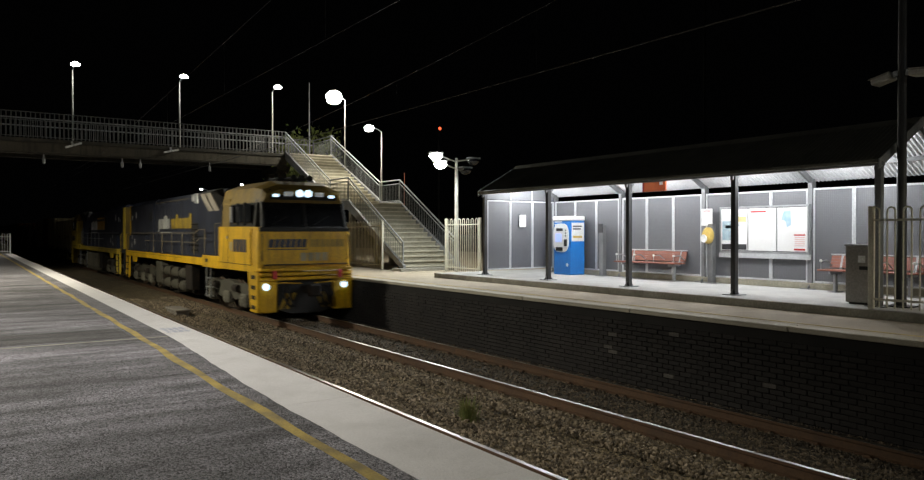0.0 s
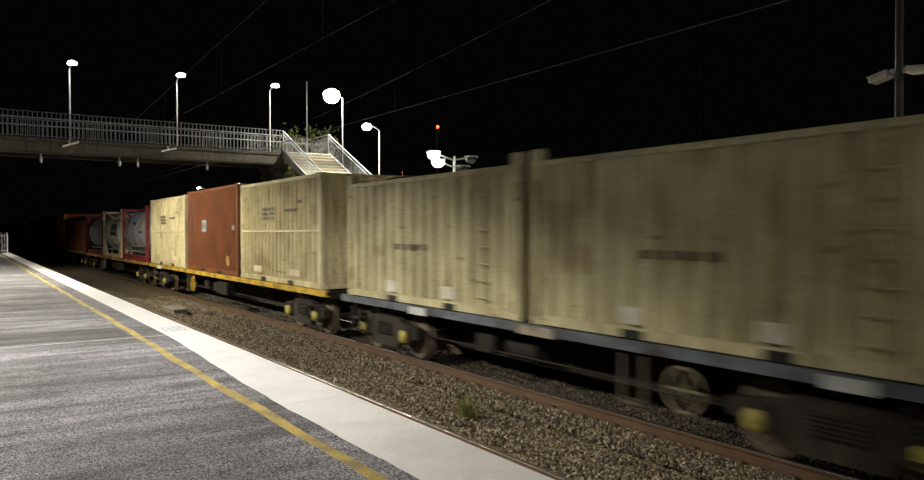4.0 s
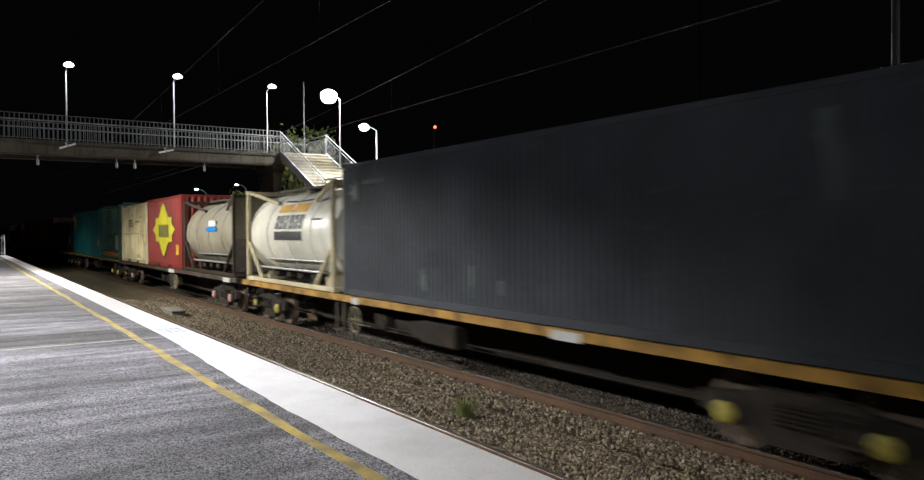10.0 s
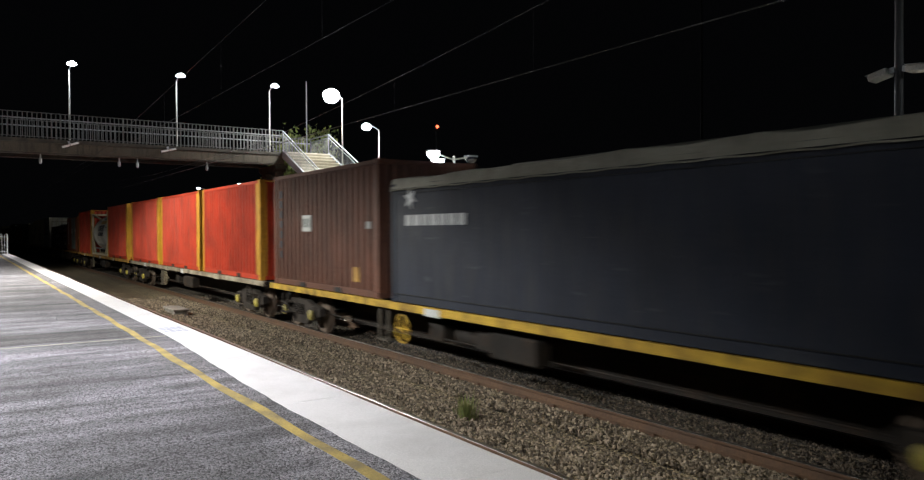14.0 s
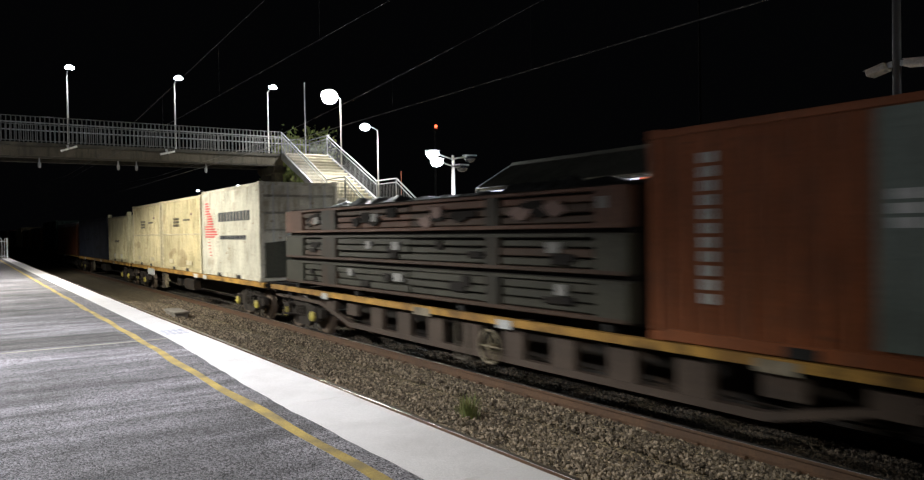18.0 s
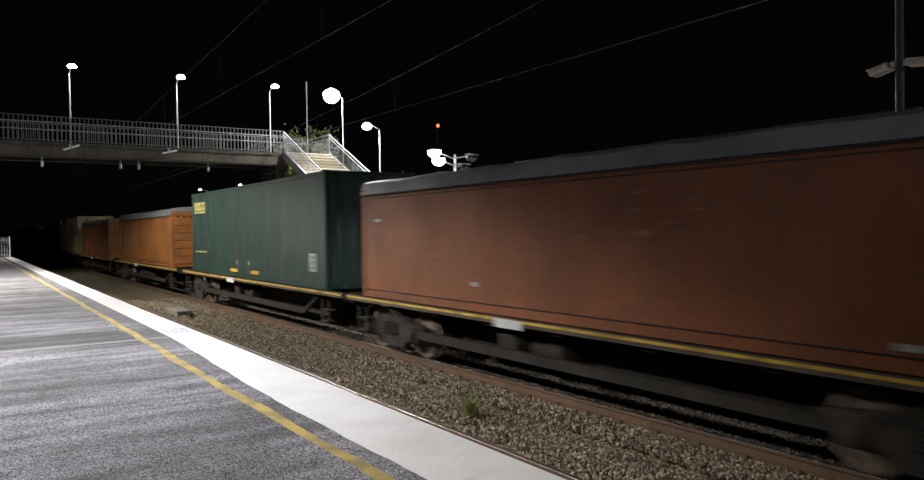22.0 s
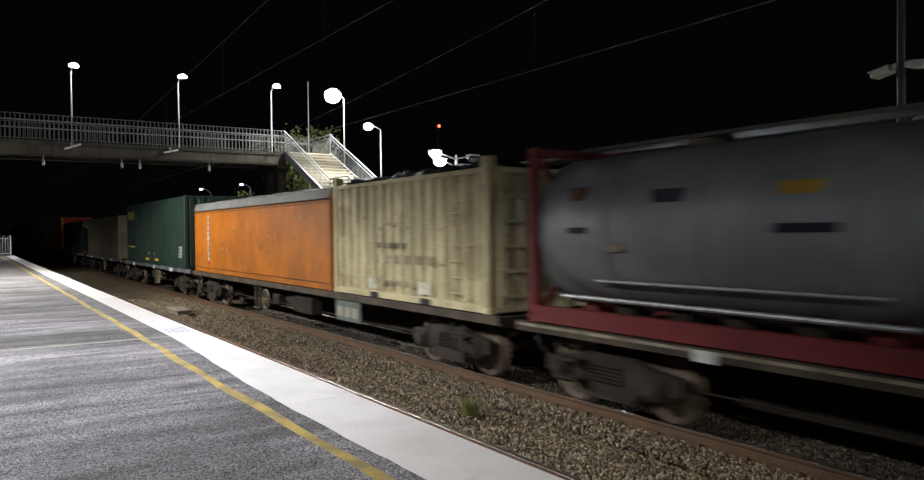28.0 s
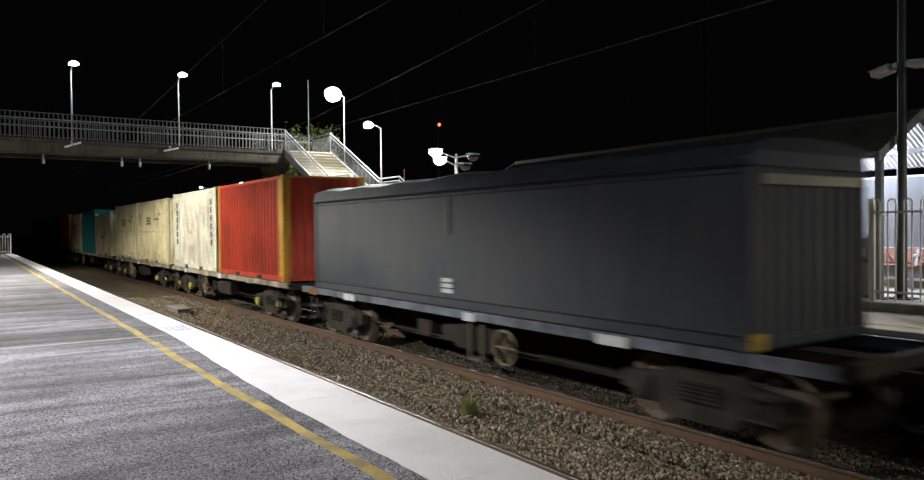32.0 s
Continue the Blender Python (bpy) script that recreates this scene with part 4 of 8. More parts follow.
    for y in knots:
        part("post", make(box, x - 0.025, x + 0.025, y - 0.025, y + 0.025, z_on_stairs(y) - 0.12, z_on_stairs(y) + 0.92, 0.005), M["stringer"], r)
    return r


stair_railing(SX0 - 0.06)
stair_railing(SX1 + 0.06)
BY0, BY1, BX0, BX1 = 34.55, 37.1, -14.0, 15.45


def footbridge():
    b = thing("footbridge", "concrete footbridge over the tracks with grey railings", "footbridge")
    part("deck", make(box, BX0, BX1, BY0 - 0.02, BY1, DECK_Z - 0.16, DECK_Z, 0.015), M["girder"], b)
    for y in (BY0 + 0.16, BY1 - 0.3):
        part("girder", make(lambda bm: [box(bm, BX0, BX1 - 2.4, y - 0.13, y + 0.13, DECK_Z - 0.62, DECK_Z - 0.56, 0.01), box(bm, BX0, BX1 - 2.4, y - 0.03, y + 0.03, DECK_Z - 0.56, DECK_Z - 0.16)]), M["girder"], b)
    part("edge_beam", make(box, BX0, BX1 - 2.4, BY0 + 0.02, BY0 + 0.10, DECK_Z - 0.555, DECK_Z - 0.165, 0.01), M["beam_concrete"], b, "weathered concrete edge beam, its lit band kept in a paler colour")
    for x in (2.74, 5.70, 6.43, 9.40):
        part("hanger", make(lambda bm: lathe(bm, [(DECK_Z - 1.02, 0.03), (DECK_Z - 0.98, 0.06), (DECK_Z - 0.82, 0.06), (DECK_Z - 0.78, 0.03), (DECK_Z - 0.62, 0.025)], (x, BY0 + 0.14, 0), "z", 10)), M["galvanised"], b, "short grey insulator hanger")
    for x in (-3.2, 12.9):
        for y in (BY0 + 0.5, BY1 - 0.6):
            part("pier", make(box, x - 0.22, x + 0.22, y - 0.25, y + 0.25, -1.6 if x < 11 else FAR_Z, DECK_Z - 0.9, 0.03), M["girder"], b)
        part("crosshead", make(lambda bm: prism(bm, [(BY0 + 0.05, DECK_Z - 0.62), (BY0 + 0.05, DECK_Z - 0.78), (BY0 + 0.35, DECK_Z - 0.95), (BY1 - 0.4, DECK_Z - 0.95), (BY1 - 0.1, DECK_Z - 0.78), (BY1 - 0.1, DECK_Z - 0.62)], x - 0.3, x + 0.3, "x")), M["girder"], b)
    pk = finish("picket", make(box, -0.02, 0.02, -0.006, 0.006, 0.09, 1.03))
    pst = finish("railing_post", make(box, -0.03, 0.03, -0.03, 0.03, 0.0, 1.06, 0.005))
    for y, x1 in ((BY0 + 0.03, SX0 - 0.06), (BY1 - 0.05, BX1)):
        for h, q in ((1.05, 0.016), (0.80, 0.024), (0.07, 0.016)):
            part("rail", make(box, BX0, x1, y - q, y + q, DECK_Z + h - q, DECK_Z + h + q, 0.004), M["picket"] if h == 0.80 else M["bridge_rail"], b)
        x = x1
        k = 0
        while x > -4.2:
            if k % 14 == 0:
                put("railing_post", pst, M["bridge_rail"], b, pose(x, y, DECK_Z))
            else:
                put("picket", pk, M["bridge_rail"], b, pose(x, y, DECK_Z))
            x -= 0.17
            k += 1
    part("end_railing", make(lambda bm: [box(bm, BX1 - 0.02, BX1 + 0.02, TOP, BY1, DECK_Z + h, DECK_Z + h + 0.04) for h in (0.07, 0.86, 1.03)] + [box(bm, BX1 - 0.008, BX1 + 0.008, TOP + 0.14 * i, TOP + 0.016 + 0.14 * i, DECK_Z + 0.07, DECK_Z + 0.9) for i in range(19)]), M["picket"], b)
    return b


M["bridge_rail"] = material("bridge_rail", (0.10, 0.102, 0.10), (0.075, 0.076, 0.075), 0.5, 0.2, 2, 30, 0.05, 0.002, (0.12, 0.10, 0.09), 0.4)
# edge beam paler than the girder: its lit band is put into the colour
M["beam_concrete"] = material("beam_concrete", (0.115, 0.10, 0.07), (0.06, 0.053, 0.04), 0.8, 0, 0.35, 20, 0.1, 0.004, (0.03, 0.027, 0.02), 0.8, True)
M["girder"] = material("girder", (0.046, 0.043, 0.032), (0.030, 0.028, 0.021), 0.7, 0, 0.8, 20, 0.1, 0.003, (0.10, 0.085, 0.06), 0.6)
footbridge()


def underbridge_fitting(x, turn):
    t = thing("bridge_light_fitting", "white unlit strip fitting on a bracket under the footbridge", "light fitting")
    base = pose(x, BY0 - 0.05, DECK_Z - 0.20, 0, turn, 0)
    for d in (-0.32, 0.02):
        part("tube_cover", make(box, d, d + 0.30, -0.1, 0.0, -0.05, 0.03, 0.01), M["white"], t, at=base)
    part("bracket", make(box, -0.04, 0.04, -0.03, 0.06, -0.03, 0.16), M["galvanised"], t, at=base)
    return t


underbridge_fitting(3.80, -20)
underbridge_fitting(7.68, -14)


# ---------------------------------------------------------------- lamps
def street_lamp(x, y, z0, z1, head, label, lens="lens", size=0.22, deep=1.0):
    """A pole with an arm and a lantern; head is the lantern's place from the pole's top."""
    t = thing("lamp_post", label, "street lamp")
    part("pole", make(lambda bm: cyl(bm, (x, y, z0), (x, y, z1), 0.042, 0.030, 10)), M["pole_pale"], t, smooth=True)
    part("foot", make(box, x - 0.12, x + 0.12, y - 0.12, y + 0.12, z0, z0 + 0.02), M["galvanised"], t)
    hx, hy, hz = x + head[0], y + head[1], z1 + head[2]
    part("arm", make(lambda bm: tube(bm, [(x, y, z1), (x + head[0] * 0.4, y + head[1] * 0.4, z1 + head[2] * 0.9), (hx, hy, hz + 0.6 * size)], 0.025, 8)), M["galvanised"], t)
    part("lantern", make(lambda bm: lathe(bm, [(0.62 * size, size * 0.6), (0.7 * size, size * 0.62), (0.85 * size, size * 0.4), (0.95 * size, 0.04)], (hx, hy, hz), "z", 18)), M["galvanised"], t, smooth=True)
    # lens rounder and larger than a real one: its shape includes the glare
    part("lens", make(lambda bm: lathe(bm, [(-0.72 * deep * size, size * 0.4), (-0.6 * deep * size, size * 0.85), (-0.3 * deep * size, size * 1.12), (0.0, size * 1.18), (0.35 * size, size * 1.02), (0.6 * size, size * 0.6)], (hx, hy, hz), "z", 18)), M[lens], t, "bright lit lens, enlarged to stand in for glare", smooth=True).visible_shadow = False
    return t


M["pole_pale"] = material("pole_pale", (0.46, 0.45, 0.40), (0.38, 0.37, 0.33), 0.4, 0.1, 3, 30, 0.03, 0.001)
for x in (4.03, 8.55, 13.08):
    street_lamp(x, BY1 - 0.45, DECK_Z, 8.62, (0.03, -0.70, 0.12), "pale lamp post with a lit lantern on the footbridge", "lens", 0.17, 0.45)
street_lamp(15.45, 33.1, z_on_stairs(33.1), 7.92, (-0.62, -0.1, 0.14), "pale lamp post with a glaring lantern beside the stairs", "lens_warm", 0.33, 1.7)
street_lamp(15.45, 29.3, LAND_Z, 5.95, (-0.62, 0.0, 0.12), "pale lamp post with a lit lantern on the landing", "lens", 0.18, 1.2)
street_lamp(-2.6, 27.0, 0.0, 5.75, (0.4, 0.0, 0.12), "pale unseen lamp post with a lit lantern on the near platform")
street_lamp(-2.7, 10.2, 0.0, 5.2, (0.4, 0.0, 0.12), "pale unseen lamp post with a lit lantern on the near platform")
# post made up for the added fill spot
street_lamp(-2.8, -3.5, 0.0, 5.3, (0.4, 0.0, 0.12), "pale unseen lamp post with a lit lantern on the near platform")
street_lamp(-2.8, -14.0, 0.0, 5.5, (0.4, 0.0, 0.12), "pale unseen lamp post with a lit lantern on the near platform")
street_lamp(14.8, -2.0, FAR_Z, 5.1, (-0.4, 0.0, 0.12), "pale lamp post with a lit lantern on the far platform")
for x, z in ((17.1, 4.75), (20.45, 5.22)):
    street_lamp(x, 62.7, -0.5, z, (-0.8, 0.0, 0.3), "far lamp post with a small lit lantern", "lens", 0.11, 0.5)


def twin_lamp(x, y, z0, z1):
    t = thing("lamp_post", "pale lamp post with four arms, two lanterns lit", "street lamp")
    part("pole", make(lambda bm: [cyl(bm, (x, y, z0), (x, y, z1 - 0.75), 0.075, 0.065, 12), cyl(bm, (x, y, z1 - 0.75), (x, y, z1), 0.065, 0.045, 12)]), M["pole_pale"], t, smooth=True)
    for dx, dy, dz, on in ((-1.42, -0.90, -0.02, True), (-1.16, -0.76, -0.27, True), (0.86, 0.2, 0.02, False), (0.72, 0.5, -0.30, False)):
        hz = z1 + dz
        part("arm", make(lambda bm: tube(bm, [(x, y, z1 - 0.12 + min(0, dz)), (x + dx * 0.4, y + dy * 0.4, hz - 0.08), (x + dx, y + dy, hz)], 0.028, 8)), M["pole_pale"], t)
        part("lantern", make(box, x + dx - 0.22, x + dx + 0.22, y + dy - 0.15, y + dy + 0.15, hz, hz + 0.06, 0.015), M["galvanised"], t)
        # lens radius widened to cover the glare round the lamp
        lens = part("lens", make(lambda bm: lathe(bm, [(-0.22, 0.06), (-0.18, 0.15), (-0.09, 0.22), (-0.004, 0.20)], (x + dx, y + dy, hz), "z", 16)), M["lens"] if on else M["glass"], t, "bright lit lens, enlarged to stand in for glare" if on else "dark lens", smooth=True)
        lens.visible_shadow = False
    return t


twin_lamp(14.42, 21.72, FAR_Z, 4.09)


def speaker_pole():
    t = thing("speaker_pole", "dark tapered steel pole with two grey floodlight heads", "pole")
    x, y = 12.76, 6.02
    part("pole", make(lambda bm: cyl(bm, (x, y, SLAB - 0.002), (x, y, 9.5), 0.080, 0.05, 14)), M["dark_steel"], t, smooth=True)
    part("foot", make(box, x - 0.2, x + 0.2, y - 0.2, y + 0.2, SLAB, SLAB + 0.02), M["dark_steel"], t)
    for s, tilt in ((1, 14), (-1, -6)):
        base = pose(x, y + s * 0.12, 4.04, -tilt * 1.0, 0, 0)
        part("flood_head", make(box, -0.13, 0.13, (0.02 if s > 0 else -0.34), (0.34 if s > 0 else -0.02), -0.055, 0.055, 0.02), M["head_grey"], t, at=base)
        part("bracket", make(box, -0.03, 0.03, -0.06, 0.06, -0.03, 0.06), M["galvanised"], t, at=base)
        part("visor", make(box, -0.14, 0.14, (0.02 if s > 0 else -0.36), (0.36 if s > 0 else -0.02), 0.056, 0.064), M["head_grey"], t, at=base)
    return t


M["head_grey"] = material("head_grey", (0.62, 0.60, 0.56), (0.54, 0.52, 0.48), 0.5, 0.2, 3, 30, 0.05, 0.002)
speaker_pole()


def plain_pole(name, x, y, z0, z1, r, mat, label):
    t = thing(name, label, "pole")
    part("shaft", make(lambda bm: cyl(bm, (x, y, z0), (x, y, z1), r, r * 0.75, 10)), mat, t, smooth=True)
    part("foot", make(box, x - 2.2 * r, x + 2.2 * r, y - 2.2 * r, y + 2.2 * r, z0, z0 + 0.03), mat, t)
    return t


DULL = material("dull_black", (0.007, 0.007, 0.007), (0.005, 0.005, 0.005), 1.0, 0, 3, 30, 0.0, 0.001)
DULL.node_tree.nodes["Principled BSDF"].inputs["Specular IOR Level"].default_value = 0.05
P_RUST = material("rust_post", (0.30, 0.09, 0.04), (0.24, 0.07, 0.035), 0.7, 0, 3, 30, 0.1, 0.002)
plain_pole("mast", 16.2, 39.4, -0.1, 9.9, 0.045, M["stringer"], "slender pale steel mast behind the stairs")
plain_pole("mast", 17.5, 13.6, -0.1, 11.0, 0.04, DULL, "dark steel mast behind the shelter")
plain_pole("marker_post", 16.5, 29.1, -0.1, 4.16, 0.022, P_RUST, "thin rust-orange marker post behind the stairs")
sig = thing("signal", "distant red signal light on a dark mast", "signal")
part("mast", make(lambda bm: cyl(bm, (37.8, 60.0, -1.6), (37.8, 60.0, 11.2), 0.09, n=8)), M["dark_steel"], sig)
part("lamp_head", make(box, 37.55, 38.05, 59.75, 60.25, 11.0, 11.5, 0.05), M["dark_steel"], sig)
part("red_lens", make(lambda bm: lathe(bm, [(59.62, 0.05), (59.66, 0.14), (59.74, 0.16)], (37.75, 0, 11.4), "y", 14)), M["signal_red"], sig, "lit red lens")


# ---------------------------------------------------------------- overhead wires
def overhead(x, name, label, r, metal):
    t = thing(name, label, "overhead wire")
    part("contact_wire", make(lambda bm: tube(bm, [(x + 0.06 * (-1) ** k, -45 + 45 * k, 4.22) for k in range(8)], r, 5)), metal, t)

    def high(y):
        if y > 40:
            return 4.42 + 0.03 * (y - 40)
        v = 5.41 - 0.0517 * (y - 12.3) if x < 6 else 5.36 - 0.082 * (y - 9.6) + 0.0012 * (y - 9.6) ** 2
        return min(6.8, max(4.42, v))
    part("catenary_wire", make(lambda bm: tube(bm, [(x, -40 + 3 * k, high(-40 + 3 * k)) for k in range(45)], 0.0045, 5)), metal, t)
    for k in range(2, 26):
        y = -40 + 5 * k
        part("dropper", make(lambda bm: cyl(bm, (x, y, 4.22), (x, y, high(y)), 0.0012, n=4)), M["wire"], t)
    return t


M["wire"] = material("wire", (0.16, 0.15, 0.14), (0.12, 0.11, 0.1), 0.45, 0.6, 3, 30, 0.0, 0.001)
overhead(NEAR_TRACK, "overhead_wire", "contact and carrying wires over the near track", 0.0035, M["black"])
overhead(FAR_TRACK, "overhead_wire", "contact and carrying wires over the far track", 0.011, M["wire"])


# ---------------------------------------------------------------- trees and weeds
def tree(x, y, z, height, spread, seed, label, leaves=1400, size=0.16):
    t = thing("tree", label, "tree")
    rnd = random.Random(seed)
    bm = bmesh.new()
    tips = []
    cyl(bm, (x, y, z), (x, y, z + height * 0.5), height * 0.03, height * 0.018, 9)
    for k in range(9):
        a, u = rnd.uniform(0, 6.28), rnd.uniform(0.32, 0.55)
        p = Vector((x, y, z + height * u))
        q = p + Vector((math.cos(a) * spread * rnd.uniform(0.4, 0.8), math.sin(a) * spread * rnd.uniform(0.4, 0.8), height * rnd.uniform(0.12, 0.38)))
        cyl(bm, p, q, height * 0.012, height * 0.005, 6)
        tips.append(q)
        for j in range(2):
            r = q + Vector((rnd.uniform(-1, 1) * spread * 0.4, rnd.uniform(-1, 1) * spread * 0.4, rnd.uniform(0, 0.16) * height))
            cyl(bm, p.lerp(q, 0.6), r, height * 0.006, height * 0.003, 5)
            tips.append(r)
    part("trunk", bm, M["bark"], t)
    verts, faces = [], []
    for i in range(leaves):
        c = rnd.choice(tips)
        o = Vector((rnd.gauss(0, 1), rnd.gauss(0, 1), rnd.gauss(0, 0.7))) * spread * 0.22
        q = Euler((rnd.uniform(0, 6), rnd.uniform(0, 6), rnd.uniform(0, 6))).to_matrix()
        s = size * rnd.uniform(0.6, 1.5)
        k = len(verts)
        for p in ((-0.2, 0, 0), (0.1, 0.35, 0.05), (1, 0, -0.05), (0.1, -0.35, 0.05)):
            w = c + o + q @ (Vector(p) * s)
            verts.append(tuple(w))
        faces.append((k, k + 1, k + 2, k + 3))
    me = bpy.data.meshes.new("crown")
    me.from_pydata(verts, [], faces)
    put("crown", me, M["leaf"], t)
    return t


tree(16.4, 42.6, -1.6, 9.2, 1.5, 3, "gum tree with sparse green leaves behind the stairs", 2300, 0.20)
tree(18.3, 43.4, -1.6, 9.6, 1.5, 5, "gum tree with sparse green leaves behind the stairs", 1700, 0.20)
tree(15.4, 47.8, -1.6, 6.2, 1.2, 8, "small yellow-green tree lit by a lamp", 900, 0.13)
lamp("POINT", (15.0, 47.2, 5.1), (15, 47, 0), 60, (0.9, 1.0, 0.8), 0.1)


def weed(x, y, z):
    t = thing("weed_tuft", "tuft of green weeds growing in the ballast", "weed")
    rnd = random.Random(6)
    bm = bmesh.new()
    for i in range(190):
        a, r = rnd.uniform(0, 6.28), abs(rnd.gauss(0, 0.10))
        h, lean = rnd.uniform(0.14, 0.40), rnd.uniform(0.0, 0.16)
        b = Vector((x + r * math.cos(a), y + r * math.sin(a), z))
        w = Vector((-math.sin(a), math.cos(a), 0)) * 0.006
        m = b + Vector((math.cos(a) * lean * 0.4, math.sin(a) * lean * 0.4, h * 0.6))
        e = b + Vector((math.cos(a) * lean, math.sin(a) * lean, h))
        v = [bm.verts.new(p) for p in (b - w, b + w, m + w, m - w)]
        bm.faces.new(v)
        bm.faces.new((v[3], v[2], bm.verts.new(e)))
    part("grass_clump", bm, M["grass"], t)
    return t


weed(6.12, 8.95, -1.33)
blk = thing("cable_pit", "concrete cable pit lid beside the tracks", "cable pit")
part("lid", make(box, 5.75, 6.25, 25.3, 26.9, -1.16, -1.09, 0.015), M["sleeper"], blk)
part("pit", make(box, 5.8, 6.2, 25.4, 26.8, -1.35, -1.16), M["sleeper"], blk)
# blurred stencil on the white platform edge, and joints and patches in the asphalt
sten = thing("stencil", "faded blue stencil on the white platform edge", "stencil")
M["stencil"] = material("stencil", (0.42, 0.43, 0.55), (0.60, 0.60, 0.66), 0.7, 0, 9, 60, 0.0, 0.001)
for k in range(4):
    part("letter_bar", make(box, 2.445 + 0.085 * k, 2.505 + 0.085 * k, 11.24, 11.42, 0.0, 0.0085), M["stencil"], sten)
    part("letter_bar", make(box, 2.445 + 0.085 * k, 2.505 + 0.085 * k, 11.50, 11.80, 0.0, 0.0085), M["stencil"], sten)
tagged(put("asphalt_joint", finish("asphalt_joint", make(box, -6, 2.36, 10.86, 10.92, -0.02, 0.003)), M["concrete"]), "pale joint across the asphalt", "joint", kind="structure")

# ---------------------------------------------------------------- the train
DECK = 1.145            # top of the wagon decks above the rails
rolling = {}            # wheelsets by size and sense of turning
moving = []             # things of the train, with the place of their origin along the track at 0 s and their turn


def run(t):
    """Metres that the train has gone by t seconds; it slows a little."""
    return 15.7481 * t - 0.0242059 * t ** 2 + 0.00228864 * t ** 3 - 1.3369e-4 * t ** 4 + 1.87914e-6 * t ** 5


def roll(ob, place, radius, sense=1):
    """A wheelset turns in its bogie about the place of its axle."""
    ob.matrix_parent_inverse = Matrix.Translation(place)
    rolling.setdefault((radius, sense), []).append((ob, radius, sense))


def on_train(ob, y, turn=0.0):
    moving.append((ob, y, turn))
    ob.matrix_basis = pose(FAR_TRACK, y, RAIL_Z, 0, 0, turn)
    return ob


P = {}
for key, c in dict(cream=(0.62, 0.55, 0.335), pale=(0.65, 0.56, 0.33), frame_cream=(0.70, 0.61, 0.40), red=(0.50, 0.052, 0.020), brown=(0.15, 0.062, 0.038), maroon=(0.20, 0.03, 0.035),
                   rustbrown=(0.21, 0.068, 0.026), blue=(0.041, 0.052, 0.086), greyblue=(0.058, 0.064, 0.078), teal=(0.010, 0.185, 0.195), navy=(0.021, 0.026, 0.042),
                   green=(0.016, 0.037, 0.029), clay=(0.18, 0.058, 0.026), orange=(0.44, 0.130, 0.006), tan=(0.25, 0.094, 0.024), end_shade=(0.125, 0.060, 0.034), olive=(0.135, 0.115, 0.075), white=(0.69, 0.66, 0.54),
                   grey=(0.13, 0.16, 0.15), beige=(0.33, 0.28, 0.20), rackgreen=(0.025, 0.07, 0.05), rack=(0.034, 0.030, 0.022),
                   yellow=(0.62, 0.38, 0.04), scrape_brown=(0.25, 0.125, 0.075), post_yellow=(0.58, 0.29, 0.025), scrape_orange=(0.40, 0.21, 0.075), worn=(0.34, 0.29, 0.18), pale_yellow=(0.46, 0.40, 0.13), tarp=(0.19, 0.19, 0.195), darktarp=(0.032, 0.034, 0.048), oldtarp=(0.36, 0.34, 0.27), darkred=(0.24, 0.03, 0.025),
                   beam_yellow=(0.60, 0.39, 0.04), beam_rust=(0.36, 0.20, 0.055), beam_blue=(0.11, 0.12, 0.145), beam_pale=(0.40, 0.37, 0.29), beam_dark=(0.10, 0.08, 0.06), scuff=(0.042, 0.045, 0.052), rackred=(0.125, 0.062, 0.040), rackolive=(0.056, 0.054, 0.040), rackbrown=(0.070, 0.042, 0.028), rackpink=(0.23, 0.15, 0.125), rackplate=(0.34, 0.33, 0.31), patch_grey=(0.20, 0.235, 0.21), rustorange=(0.29, 0.092, 0.034), grey_dark=(0.06, 0.062, 0.045), truss=(0.085, 0.062, 0.048), wheel_dull=(0.24, 0.20, 0.13), stand=(0.10, 0.085, 0.065)).items():
    stained = key in ("cream", "pale", "beige", "white")
    dusty = key in ("navy", "blue", "green", "greyblue", "darktarp")
    P[key] = paint("paint_" + key, c, 0.55, (0.17, 0.12, 0.05) if stained else RUST if key == "rack" else (0.060, 0.056, 0.050) if dusty else (0.06, 0.045, 0.035),
                   0.8 if stained else 0.5, chips=(0.20, 0.125, 0.06) if stained else tuple(0.6 * v + 0.035 for v in c) if dusty else tuple(0.45 * v + 0.012 for v in c))
for key, c, d in (("beam_yellow", (0.56, 0.36, 0.04), (0.40, 0.24, 0.035)), ("beam_rust", (0.50, 0.28, 0.06), (0.26, 0.14, 0.04)), ("beam_blue", (0.15, 0.165, 0.20), (0.075, 0.08, 0.09)), ("beam_pale", (0.36, 0.32, 0.24), (0.20, 0.16, 0.11)), ("beam_dark", (0.085, 0.065, 0.048), (0.045, 0.035, 0.028))):
    P[key] = material("paint_" + key, c, d, 0.7, 0, 1.7, 22, 0.2, 0.004, (0.035, 0.024, 0.016), 0.9)
P["under_black"] = material("paint_under_black", (0.012, 0.010, 0.009), (0.02, 0.016, 0.013), 0.9, 0, 2, 20, 0.2, 0.004)
for key in P:
    P[key].node_tree.nodes["Principled BSDF"].inputs["Specular IOR Level"].default_value = 0.22
